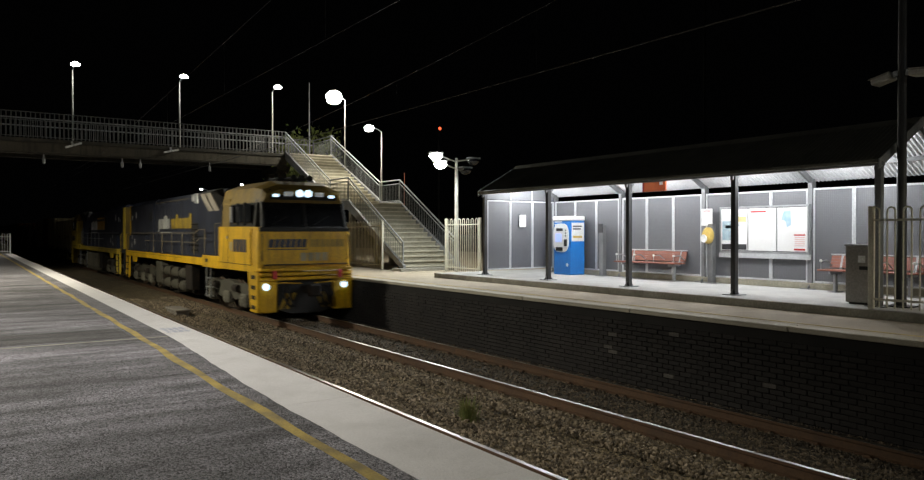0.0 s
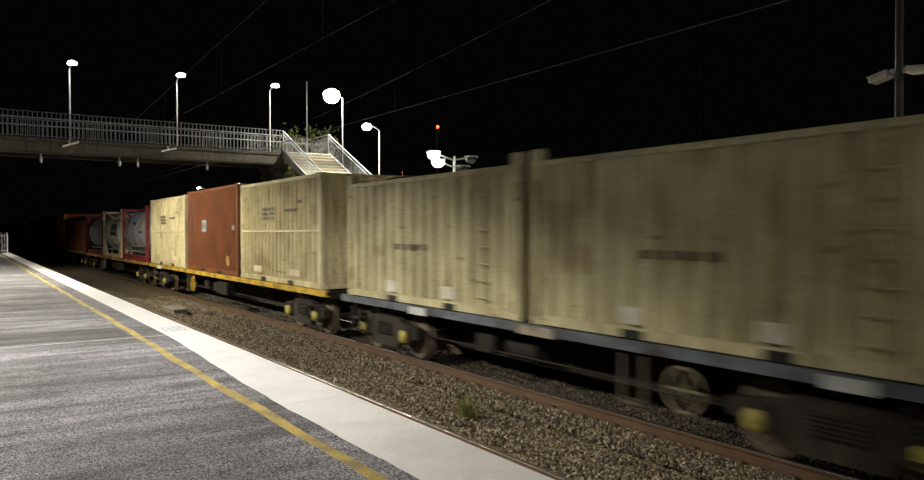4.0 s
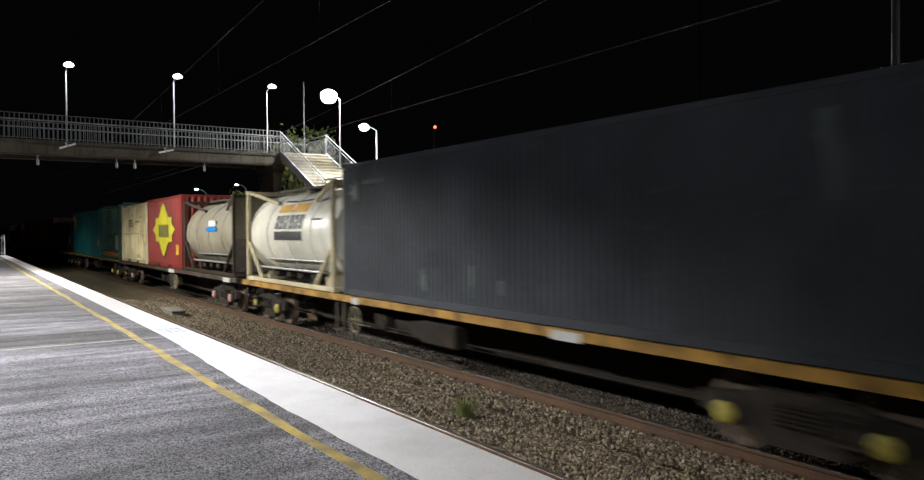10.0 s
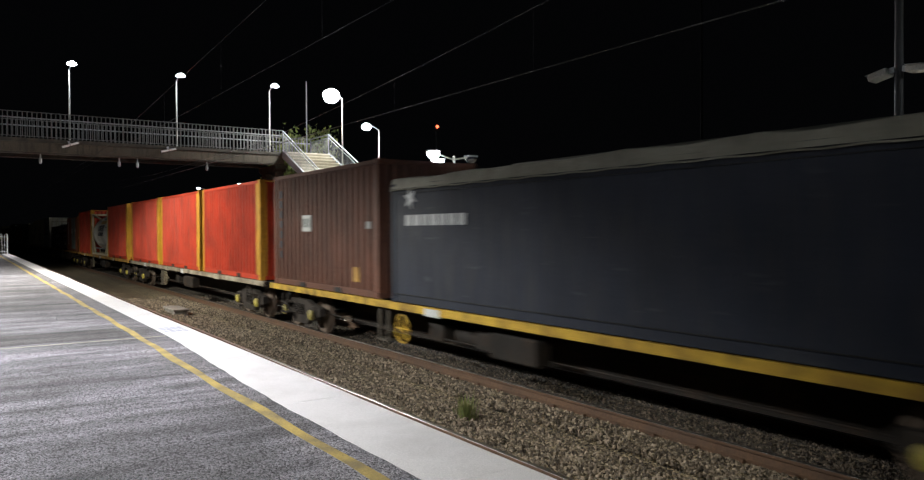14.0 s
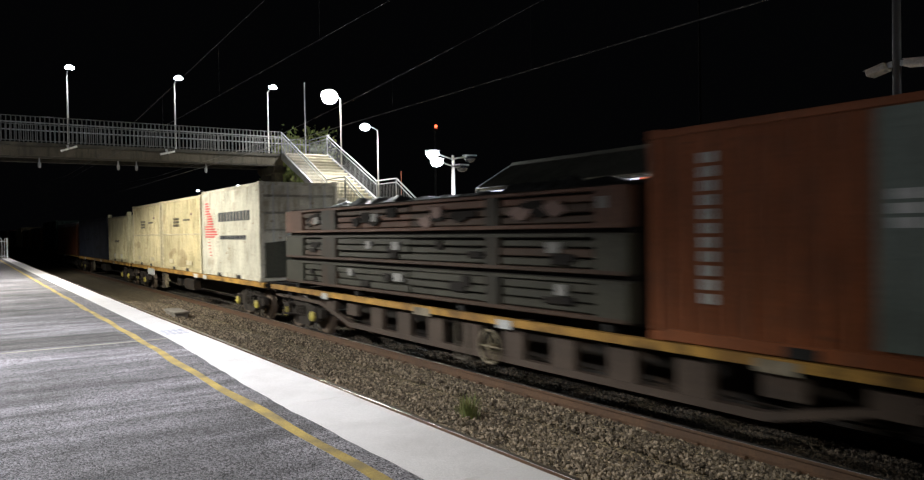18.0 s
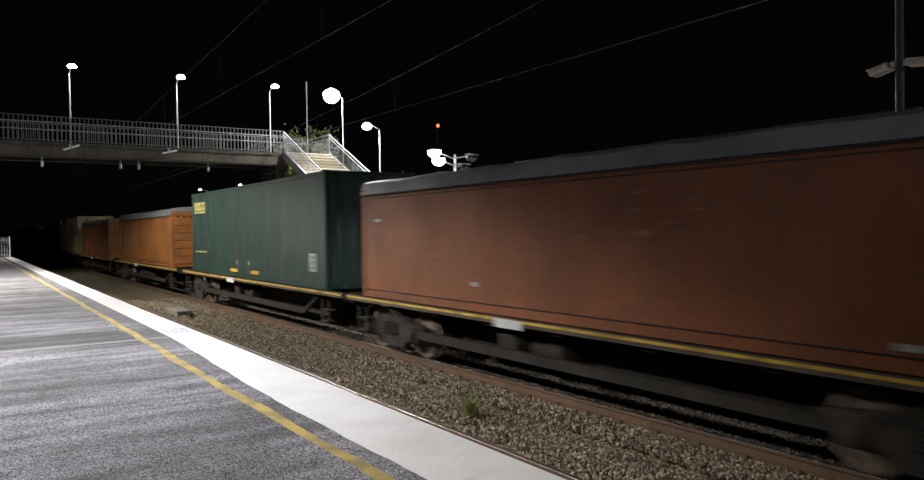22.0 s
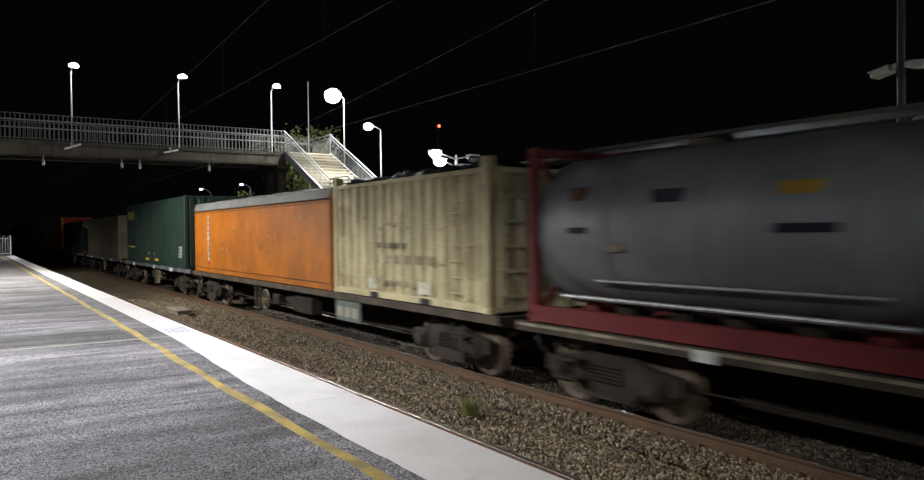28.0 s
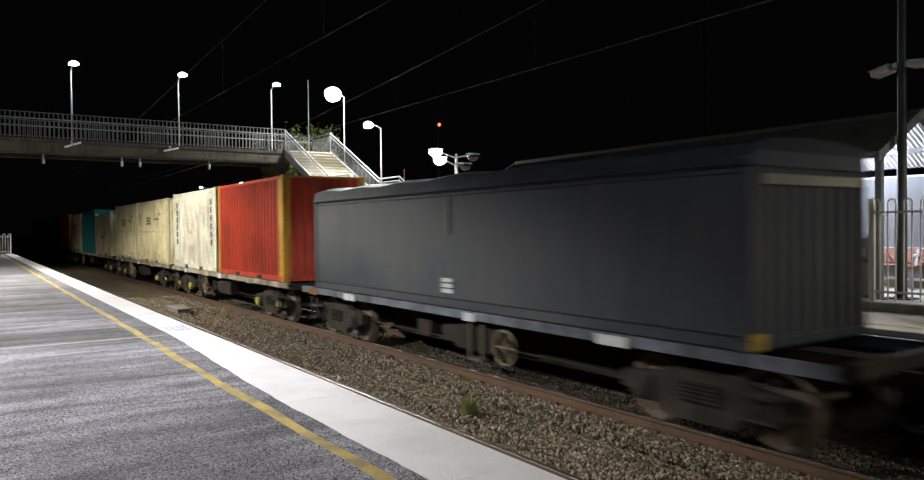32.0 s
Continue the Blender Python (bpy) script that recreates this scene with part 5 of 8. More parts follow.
P["blotchy"] = material("paint_blotchy", (0.015, 0.020, 0.034), (0.034, 0.036, 0.043), 0.5, 0, 0.5, 20, 0.08, 0.004, (0.07, 0.062, 0.05), 0.45, True)


# ---- containers
HALF = 1.219


def side_mesh(style, n, z0, z1):
    def fn(bm):
        a, b = 0.10, n - 0.10
        if style == "corr":
            corrugated(bm, a, b, z0 + 0.15, z1 - 0.06, -HALF + 0.065, 0.056, 0.278)
        elif style == "wide":
            corrugated(bm, a, b, z0 + 0.15, z1 - 0.10, -HALF + 0.075, 0.065, 0.40)
        elif style == "midrail":
            corrugated(bm, a, b, z0 + 0.15, z1 - 0.10, -HALF + 0.07, 0.058, 0.30)
        elif style == "fine":
            corrugated(bm, a, b, z0 + 0.15, z1 - 0.06, -HALF + 0.03, 0.022, 0.15)
        elif style == "flat":
            corrugated(bm, a, b, z0 + 0.15, z1 - 0.06, -HALF + 0.02, 0.006, 1.2)
        else:
            corrugated(bm, a, b, z0 + 0.15, z1 - 0.04, -HALF + 0.02, 0.003, 1.22)
    return shared(("side_wall", style, n, z0, z1), fn)


def end_mesh(style, z0, z1):
    def fn(bm):
        n = 9 if style in ("corr", "curtain") else 6
        p = 2.22 / n
        line = []
        for i in range(n):
            s = -1.11 + i * p
            line += [(s + p * 0.1, 0.05), (s + p * 0.28, 0.012), (s + p * 0.62, 0.012), (s + p * 0.8, 0.05)]
        prism(bm, [(-1.13, 0.05)] + line + [(1.13, 0.05), (1.13, 0.08), (-1.13, 0.08)], z0 + 0.12, z1 - 0.08, "z")
    return shared(("end_wall", style, z0, z1), fn)


def door_mesh(z0, z1):
    return shared(("door", z0, z1), lambda bm: [box(bm, a, a + 1.09, 0.03, 0.07, z0 + 0.14, z1 - 0.09, 0.01) for a in (-1.1, 0.01)])


def mark(parent, name, y0, y1, z0, z1, mat, side=-HALF, label=""):
    """A sticker or painted panel on the side that faces the near platform, 4 mm proud."""
    return part(name, make(box, side - 0.004, side + 0.012, y0, y1, z0, z1), mat, parent, label)


def container(n, top, style, col, label, post=None, doors=False, tarp=None, roof=None, bars=None, hump=0.13):
    z0, z1 = DECK, top
    c = thing("shipping_container", label, "shipping container")
    post = post or col
    # these ends take a darker brown: the shade on them is in the colour
    ends = P["end_shade"] if style == "curtain" and col in (P["orange"], P["rustbrown"], P["clay"]) else col
    part("side_wall", side_mesh(style, n, z0, z1), col, c)
    part("side_wall", side_mesh(style, n, z0, z1), col, c, at=pose(0, n, 0, 0, 0, 180))
    if doors:
        part("door", door_mesh(z0, z1), col, c)
        for x in (-0.8, -0.35, 0.35, 0.8):
            part("lock_bar", shared(("lock_bar", z1), lambda bm: cyl(bm, (0, 0.015, z0 + 0.1), (0, 0.015, z1 - 0.06), 0.018, n=8)), M["galvanised"], c, at=pose(x, 0, 0))
    else:
        part("end_wall", end_mesh(style, z0, z1), ends, c)
    part("end_wall", end_mesh(style, z0, z1), ends, c, at=pose(0, n, 0, 0, 0, 180))
    for k, (x, y) in enumerate(((-1, 0), (1, 0), (-1, n), (1, n))):
        s = 1 if y == 0 else -1
        part("corner_post", shared(("corner_post", z1), lambda bm: box(bm, -0.06, 0.06, -0.07, 0.07, z0 + 0.118, z1 - 0.118, 0.012)), post, c, at=pose(x * (HALF - 0.06), y + s * 0.07, 0))
        for z in (z0, z1 - 0.118):
            part("corner_casting", shared("corner_casting", lambda bm: box(bm, -0.081, 0.081, -0.089, 0.089, 0, 0.118, 0.01)), post, c, at=pose(x * (HALF - 0.078), y + s * 0.086, z))
    for x in (-1, 1):
        part("bottom_rail", shared(("bottom_rail", n), lambda bm: box(bm, -0.03, 0.03, 0.178, n - 0.178, z0 + 0.01, z0 + 0.155, 0.008)), col, c, at=pose(x * (HALF - 0.04), 0, 0))
        part("top_rail", shared(("top_rail", n, z1), lambda bm: box(bm, -0.03, 0.03, 0.178, n - 0.178, z1 - 0.105, z1 - 0.02, 0.008)), post if style == "midrail" else col, c, at=pose(x * (HALF - 0.035), 0, 0))
    for y in (0.07, n - 0.07):
        part("end_sill", shared(("end_sill",), lambda bm: box(bm, -1.06, 1.06, -0.05, 0.05, z0 + 0.01, z0 + 0.13, 0.008)), col, c, at=pose(0, y, 0))
        part("end_header", shared(("end_header",), lambda bm: box(bm, -1.06, 1.06, -0.05, 0.05, -0.11, -0.01, 0.008)), col, c, at=pose(0, y, z1))
    if tarp:
        def hood(bm):
            ridge = []
            for i in range(13):
                a = math.pi * i / 12
                ridge.append((-1.225 * math.cos(a) if i else -1.235, z1 + hump * math.sin(a) ** 0.6 + 0.03))
            poly = [(-1.235, z1 - 0.10)] + ridge[1:-1] + [(1.235, z1 - 0.10)]
            rnd = random.Random(int(n * 10))
            m = 24
            rows = []
            for j in range(m + 1):
                sag = 0.02 * math.sin(j * 1.7) + rnd.uniform(-0.012, 0.012)
                rows.append([bm.verts.new((x, n * j / m, z + (sag if z > z1 else 0))) for x, z in poly])
            for a, b in zip(rows, rows[1:]):
                for k in range(len(poly) - 1):
                    bm.faces.new((a[k], a[k + 1], b[k + 1], b[k]))
            bm.faces.new(rows[0])
            bm.faces.new(rows[-1][::-1])
        part("tarpaulin", shared(("tarpaulin", n, z1, hump), hood, True), tarp, c, "sagging tarpaulin roof cover")
        for y in (0.004, n - 0.004):
            part("end_flap", shared(("end_flap", z1), lambda bm: box(bm, -1.16, 1.16, -0.012, 0.012, z1 - 0.12, z1 + 0.06, 0.006)), col, c, at=pose(0, y, 0))
        part("tie_rope", shared(("tie_rope", n, z1), lambda bm: tube(bm, [(-1.243, n * j / 30, z1 - 0.13 + 0.015 * (j % 2)) for j in range(31)], 0.012, 5)), P["oldtarp"] if tarp is P["oldtarp"] else P["scuff"], c)
    else:
        def lid(bm):
            m = max(4, round(n / 0.55))
            for j in range(m):
                box(bm, -1.15, 1.15, 0.1 + (n - 0.2) * j / m, 0.1 + (n - 0.2) * (j + 0.7) / m, z1 - 0.05, z1 - 0.012, 0.008)
            box(bm, -1.15, 1.15, 0.1, n - 0.1, z1 - 0.06, z1 - 0.03)
        part("roof", shared(("roof", n, z1), lid), roof or col, c)
    if style == "curtain":
        for za, zb in ((z0 + 0.165, z0 + 0.178), (z1 - 0.20, z1 - 0.188)):
            mark(c, "seam", 0.12, n - 0.12, za, zb, M["black"])
    if style == "curtain" and col in (P["tan"], P["olive"]):
        for k in range(6):
            part("end_board", shared(("end_board", z1), lambda bm: box(bm, -1.09, 1.09, -0.004, 0.03, 0, (z1 - z0 - 0.34) / 6 - 0.02, 0.012)), ends, c, at=pose(0, 0.0, z0 + 0.15 + k * (z1 - z0 - 0.34) / 6))
    if n < 7 or style == "corr":
        for y in (n / 2 - 1.03, n / 2 + 1.03):
            part("fork_pocket", shared("fork_pocket", lambda bm: box(bm, -0.012, 0.03, -0.18, 0.18, z0 + 0.012, z0 + 0.125, 0.006)), M["black"], c, at=pose(-HALF + 0.005, y, 0))
    if style == "midrail":
        part("mid_rail", make(box, -HALF - 0.004, -HALF + 0.06, 0.12, n - 0.12, (z0 + z1) / 2 - 0.024, (z0 + z1) / 2 + 0.024, 0.01), post if bars is None else bars, c)
        for z in (0.4, 0.95, 1.55, 2.1):
            part("hinge", shared("hinge", lambda bm: box(bm, -HALF - 0.012, -HALF + 0.03, 0.0, 0.16, -0.06, 0.06, 0.01)), post, c, at=pose(0, n - 0.16, z0 + z))
    return c


def tall_posts(c, n, top, col):
    """Lifting posts that stand up above an open bulk container, with a ladder on its side and end."""
    for x in (-1.14, 1.14):
        for y in (0.1, n - 0.1):
            part("lifting_post", shared("lifting_post", lambda bm: box(bm, -0.09, 0.09, -0.11, 0.11, -0.3, 0.16, 0.015)), col, c, at=pose(x, y, top))
    for x in (-HALF - 0.05,):
        lad = part("ladder", make(lambda bm: [cyl(bm, (x, 0.75 + d, DECK + 0.2), (x, 0.75 + d, top - 0.1), 0.014, n=6) for d in (0, 0.34)] + [cyl(bm, (x, 0.75, DECK + 0.3 + 0.28 * i), (x, 1.09, DECK + 0.3 + 0.28 * i), 0.012, n=6) for i in range(7)]), col, c)
    for i in (0, 7):
        part("ladder_rail", make(box, 0.3 * i - 1.0, 0.3 * i - 0.96, -0.05, 0.03, DECK + 0.1, top), col, c)
    for i in range(5):
        part("ladder_rung", make(box, -0.955, 1.095, -0.05, 0.02, DECK + 0.25 + 0.42 * i, DECK + 0.31 + 0.42 * i), col, c)

    def load(bm):
        rnd = random.Random(9)
        g = [[bm.verts.new((-1.05 + 0.3 * i, 0.2 + (n - 0.4) * j / 14, top - 0.06 + rnd.uniform(0, 0.13))) for i in range(8)] for j in range(15)]
        for j in range(14):
            for i in range(7):
                bm.faces.new((g[j][i], g[j][i + 1], g[j + 1][i + 1], g[j + 1][i]))
    part("roof_tarpaulin", make(load), M["black"], c, "crumpled dark cover")


def tank_container(frame, shell, label, solid=False, diag=True, n=6.06, top=3.73):
    z0, z1 = DECK, top
    c = thing("tank_container", label, "tank container")
    r, zc = 1.14, (z0 + z1) / 2 + 0.04
    prof = [(0.10, 0.2), (0.13, 0.55), (0.22, 0.88), (0.38, 1.07), (0.6, r), (n - 0.6, r), (n - 0.38, 1.07), (n - 0.22, 0.88), (n - 0.13, 0.55), (n - 0.10, 0.2)]
    part("tank", shared(("tank", n), lambda bm: lathe(bm, prof, (0, 0, zc), "y", 40), True), shell, c)
    for y, s in ((0.03, 1), (n - 0.03, -1)):
        part("skirt", shared(("skirt", s), lambda bm: lathe(bm, [(0, 1.06), (0, r - 0.004), (s * 0.6, r - 0.004), (s * 0.6, 1.06)], (0, 0, zc), "y", 40), True), shell, c, "round end skirt", at=pose(0, y, 0))
    for y in (1.5, n / 2, n - 1.5):
        part("band", shared("band", lambda bm: lathe(bm, [(-0.05, r + 0.002), (-0.05, r + 0.014), (0.05, r + 0.014), (0.05, r + 0.002)], (0, 0, zc), "y", 40), True), shell, c, at=pose(0, y, 0))
    w = 0.15 if solid else 0.11
    for x in (-1, 1):
        for y in (0, n - w):
            part("corner_post", shared(("tank_post", w, z1), lambda bm: box(bm, -w / 2, w / 2, 0, w, z0 + 0.118, z1 - 0.118, 0.015)), frame, c, at=pose(x * (HALF - w / 2), y, 0))
        part("bottom_rail", shared(("tank_bottom", w), lambda bm: box(bm, -w / 2, w / 2, w, n - w, z0 + 0.01, z0 + (0.26 if solid else 0.12), 0.012)), frame, c, at=pose(x * (HALF - w / 2), 0, 0))
        if diag:
            for a, b, za, zb in ((0.1, 1.75, z1 - 0.05, z1 - 0.42), (n - 0.1, n - 1.75, z1 - 0.05, z1 - 0.42), (0.1, 1.15, zc - 0.25, z0 + 0.1), (n - 0.1, n - 1.15, zc - 0.25, z0 + 0.1)):
                part("brace", make(lambda bm: cyl(bm, (x * 1.15, a, za), (x * (1.15 if zb < zc else 0.85), b, zb), 0.055, n=8)), frame, c)
    for y in (w / 2, n - w / 2):
        for z in (z0 + 0.07, z1 - 0.07):
            part("end_rail", shared(("tank_end", w), lambda bm: box(bm, -HALF + w, HALF - w, -w / 2, w / 2, -0.06, 0.06, 0.012)), frame, c, at=pose(0, y, z))
        for x in (-1, 1):
            for z in (z0, z1 - 0.118):
                part("corner_casting", shared("corner_casting", lambda bm: box(bm, -0.081, 0.081, -0.089, 0.089, 0, 0.118, 0.01)), frame, c, at=pose(x * (HALF - 0.078), y if abs(y - 0.09) < 0.05 else (0.09 if y < 1 else n - 0.09), z))
        if not diag:
            part("end_brace", make(lambda bm: [cyl(bm, (-1.1, y, z0 + 0.1), (1.1, y, z1 - 0.1), 0.05, n=6), cyl(bm, (1.1, y, z0 + 0.1), (-1.1, y, z1 - 0.1), 0.05, n=6)]), frame, c)
    for y in (1.0, n - 1.0):
        part("saddle", shared("saddle", lambda bm: box(bm, -0.9, 0.9, -0.12, 0.12, z0 + 0.05, z0 + 0.42, 0.02)), frame, c, at=pose(0, y, 0))
    part("walkway", shared(("walkway", n, z1), lambda bm: box(bm, -0.28, 0.28, 0.25, n - 0.25, z1 - 0.035, z1 - 0.005)), P["stand"], c)
    for a in (-0.3, 0.285):
        part("walkway_edge", shared(("walkway_edge", n, z1), lambda bm: box(bm, -0.012, 0.015, 0.25, n - 0.25, z1 - 0.04, z1 + 0.01)), P["stand"], c, at=pose(a, 0, 0))
    part("manhole", make(lambda bm: lathe(bm, [(zc + r - 0.05, 0.3), (zc + r + 0.08, 0.3), (zc + r + 0.1, 0.22)], (0, n / 2 + 0.6, 0), "z", 16)), P["stand"], c)
    part("discharge_pipe", make(lambda bm: [cyl(bm, (-1.05, 0.6, z0 + 0.42), (-1.05, n - 0.6, z0 + 0.42), 0.035, n=10), cyl(bm, (-0.98, 0.9, z0 + 0.68), (-0.98, n - 1.2, z0 + 0.66), 0.025, n=8)]), M["galvanised"], c)
    for y in (1.6, 2.5, 3.3, 4.2):
        part("valve", shared("valve", lambda bm: box(bm, -0.95, -0.6, 0, 0.3, z0 + 0.18, z0 + 0.42, 0.03)), M["bogie"], c, at=pose(0, y, 0))
    return c


def bars_of_writing(c, y0, y1, z0, z1, mat, words, side=-HALF, rows=1, gap=0.25):
    """Unreadable lettering as plain bars."""
    h = (z1 - z0) / rows
    for r in range(rows):
        w = (y1 - y0) / words
        for i in range(words):
            mark(c, "lettering", y0 + i * w, y0 + (i + 1 - gap) * w, z0 + r * h, z0 + (r + 0.72) * h, mat, side)


# ---- wagons
def bogie_frame(bm):
    prism(bm, [(-1.25, -0.32), (-1.25, -0.52), (-0.95, -0.60), (-0.62, -0.60), (-0.45, -0.78), (0.45, -0.78), (0.62, -0.60), (0.95, -0.60), (1.25, -0.52), (1.25, -0.32), (0.7, -0.26), (0.5, -0.18), (-0.5, -0.18), (-0.7, -0.26)], -0.075, 0.075, "x")


def wheelset(bm):
    for s in (-1, 1):
        x = s * 0.7175
        lathe(bm, [(x - s * 0.03, 0.46), (x + s * 0.0, 0.475), (x + s * 0.012, 0.44), (x + s * 0.10, 0.432), (x + s * 0.10, 0.36), (x + s * 0.055, 0.33), (x + s * 0.055, 0.14), (x + s * 0.11, 0.11), (x + s * 0.11, 0.09)], (0, 0, 0), "x", 28)
    cyl(bm, (-0.95, 0, 0), (0.95, 0, 0), 0.075, n=10)


def spring(bm):
    prof = []
    for k in range(5):
        prof += [(0.05 * k, 0.052), (0.05 * k + 0.025, 0.072)]
    lathe(bm, prof + [(0.25, 0.052)], (0, 0, -0.54), "z", 8)


def bogie(w, y, cap):
    b = part("bogie", shared("bolster", lambda bm: box(bm, -1.05, 1.05, -0.22, 0.22, 0.50, 0.78, 0.03)), M["bogie"], w, "three-piece steel bogie", at=pose(0, y, 0))
    for s in (-1, 1):
        part("side_frame", shared("side_frame", bogie_frame), M["bogie"], b, at=pose(s * 1.0, 0, 0.98))
        for d in (-0.2, 0, 0.2):
            part("spring", shared("spring", spring, True), M["bogie"], b, at=pose(s * 1.09, d, 0.98))
        for d in (-0.88, 0.88):
            part("axle_box", shared("axle_box", lambda bm: box(bm, -0.10, 0.10, -0.17, 0.17, 0.33, 0.68, 0.03)), M["bogie"], b, at=pose(s * 1.03, d, 0))
            part("axle_cap", shared("axle_cap", lambda bm: lathe(bm, [(-0.02, 0.125), (0.05, 0.125), (0.07, 0.09), (0.075, 0.03)], (0, 0, 0), "x", 14), True), cap, b, at=pose(s * 1.13, d, 0.47, 0, 0, 0 if s > 0 else 180))
    for d in (-0.88, 0.88):
        roll(part("wheelset", shared("wheelset", wheelset, True), M["wheel"], b), (0, d, 0.462), 0.44)
    part("brake_beam", shared("brake_beam", lambda bm: [cyl(bm, (-0.8, d, 0.4), (0.8, d, 0.4), 0.04, n=8) for d in (-0.36, 0.36)]), M["bogie"], b)
    return b


def spoked_wheel(bm):
    tube(bm, [(0, 0.27 * math.cos(a * math.pi / 10), 0.27 * math.sin(a * math.pi / 10)) for a in range(21)], 0.022, 6)
    for a in range(6):
        cyl(bm, (0, 0, 0), (0.02, 0.27 * math.cos(a * math.pi / 3), 0.27 * math.sin(a * math.pi / 3)), 0.016, n=5)
    cyl(bm, (-0.03, 0, 0), (0.12, 0, 0), 0.05, n=8)


def wagon(y, n, beam, label, cap=None, style="flat", steps=(0.61,), plates=(), front=True, rear=True, stripe=None):
    """A container wagon whose headstock is at y; n metres over headstocks."""
    w = thing("container_wagon", label, "railway wagon")
    for s in (-1, 1):
        if style == "fish":
            def fn(bm):
                prism(bm, [(0.2, DECK - 0.26), (3.2, DECK - 0.26), (4.8, DECK - 0.62), (n - 4.8, DECK - 0.62), (n - 3.2, DECK - 0.26), (n - 0.2, DECK - 0.26), (n - 0.2, DECK - 0.30), (n - 3.2, DECK - 0.34), (n - 4.8, DECK - 0.72), (4.8, DECK - 0.72), (3.2, DECK - 0.34), (0.2, DECK - 0.30)], -0.06, 0.06, "x")
                k = 3.2
                while k < n - 3.2:
                    drop = 0.62 if 4.8 <= k <= n - 5.3 else 0.45
                    box(bm, -0.05, 0.05, k, k + 0.5, DECK - drop, DECK - 0.2)
                    k += 1.15
            part("truss", shared(("truss", n), fn), P["truss"], w, at=pose(s * 1.12, 0, 0))
        deep = {"flat": 0.145, "fish": 0.12, "well": 0.12, "heavy": 0.30}[style]
        part("side_sill", shared(("side_sill", n, deep), lambda bm: prism(bm, [(-0.05, DECK - 0.005), (-0.05, DECK - deep), (0.06, DECK - deep), (0.06, DECK - deep + 0.02), (0.0, DECK - deep + 0.03), (0.0, DECK - 0.03), (0.06, DECK - 0.02), (0.06, DECK - 0.005)], 0, n, "y")), beam, w, at=pose(-1.2, 0, 0) if s < 0 else pose(1.2, n, 0, 0, 0, 180))
        if style == "well":
            part("belly_rail", shared(("belly_rail", n), lambda bm: prism(bm, [(1.6, DECK - 0.12), (2.6, DECK - 0.55), (n - 2.6, DECK - 0.55), (n - 1.6, DECK - 0.12), (n - 1.7, DECK - 0.20), (n - 2.7, DECK - 0.70), (2.7, DECK - 0.70), (1.7, DECK - 0.20)], -0.05, 0.05, "x")), M["under"], w, at=pose(s * 1.05, 0, 0))
    part("centre_sill", shared(("centre_sill", n), lambda bm: prism(bm, [(0.1, DECK - 0.06), (0.1, DECK - 0.35), (2.6, DECK - 0.35), (3.2, DECK - 0.87), (n - 3.2, DECK - 0.87), (n - 2.6, DECK - 0.35), (n - 0.1, DECK - 0.35), (n - 0.1, DECK - 0.06)], -0.2, 0.2, "x")), M["under"], w)
    k = 0.06
    cross = shared("cross_bearer", lambda bm: box(bm, -1.15, 1.15, -0.06, 0.06, DECK - 0.20, DECK - 0.015, 0.01))
    while k < n:
        part("cross_bearer", cross, M["under"], w, at=pose(0, k, 0))
        k += (n - 0.12) / max(5, round(n / 1.75))
    yb = 1.75
    if front:
        bogie(w, yb, cap or M["cap"])
    if rear:
        bogie(w, n - yb, cap or M["cap"])
    for y0, s in ((0, -1), (n, 1)):
        part("coupler", shared("coupler", lambda bm: [box(bm, -0.09, 0.09, -0.5, 0.1, 0.80, 0.98, 0.03), box(bm, -0.16, 0.16, -0.62, -0.42, 0.74, 1.04, 0.04)]), M["under"], w, at=pose(0, y0, 0, 0, 0, 0 if s < 0 else 180))
        part("brake_hose", shared("brake_hose", lambda bm: tube(bm, [(-0.5, 0, 0.85), (-0.5, -0.18, 0.62), (-0.42, -0.34, 0.45), (-0.3, -0.46, 0.5)], 0.022, 6)), M["black"], w, at=pose(0, y0, 0, 0, 0, 0 if s < 0 else 180))
    for f in (0.06, 0.94):
        part("step", shared("step", lambda bm: [box(bm, -1.27, -1.24, a, a + 0.04, 0.42, DECK - 0.22) for a in (-0.2, 0.16)] + [box(bm, -1.30, -1.10, -0.2, 0.2, z, z + 0.03) for z in (0.42, 0.68)]), M["bogie"], w, at=pose(0, n * f, 0))
    for f in steps:
        part("brake_wheel", shared("brake_wheel", spoked_wheel), P["wheel_dull"] if beam is not P["beam_yellow"] else P["beam_yellow"], w, "spoked handbrake wheel", at=pose(-1.24, n * f, DECK - 0.50))
        part("brake_stand", shared("brake_stand", lambda bm: [box(bm, -1.2, -1.14, a, a + 0.05, 0.35, DECK - 0.2) for a in (-0.2, 0.16)] + [box(bm, -1.24, -1.05, -0.2, 0.21, 0.32, 0.36)]), P["stand"], w, at=pose(0, n * f + 0.85, 0))
    part("brake_cylinder", shared("brake_cylinder", lambda bm: [lathe(bm, [(0, 0.1), (0.03, 0.2), (0.75, 0.2), (0.78, 0.1)], (-0.6, 0, 0.62), "y", 14), box(bm, -0.9, -0.5, 1.0, 1.5, 0.45, 0.8, 0.03)], True), M["under"], w, at=pose(0, n * 0.52, 0))
    part("brake_rod", shared(("brake_rod", n), lambda bm: cyl(bm, (-0.85, 2.8, 0.52), (-0.85, n - 2.8, 0.52), 0.014, n=6)), M["under"], w)
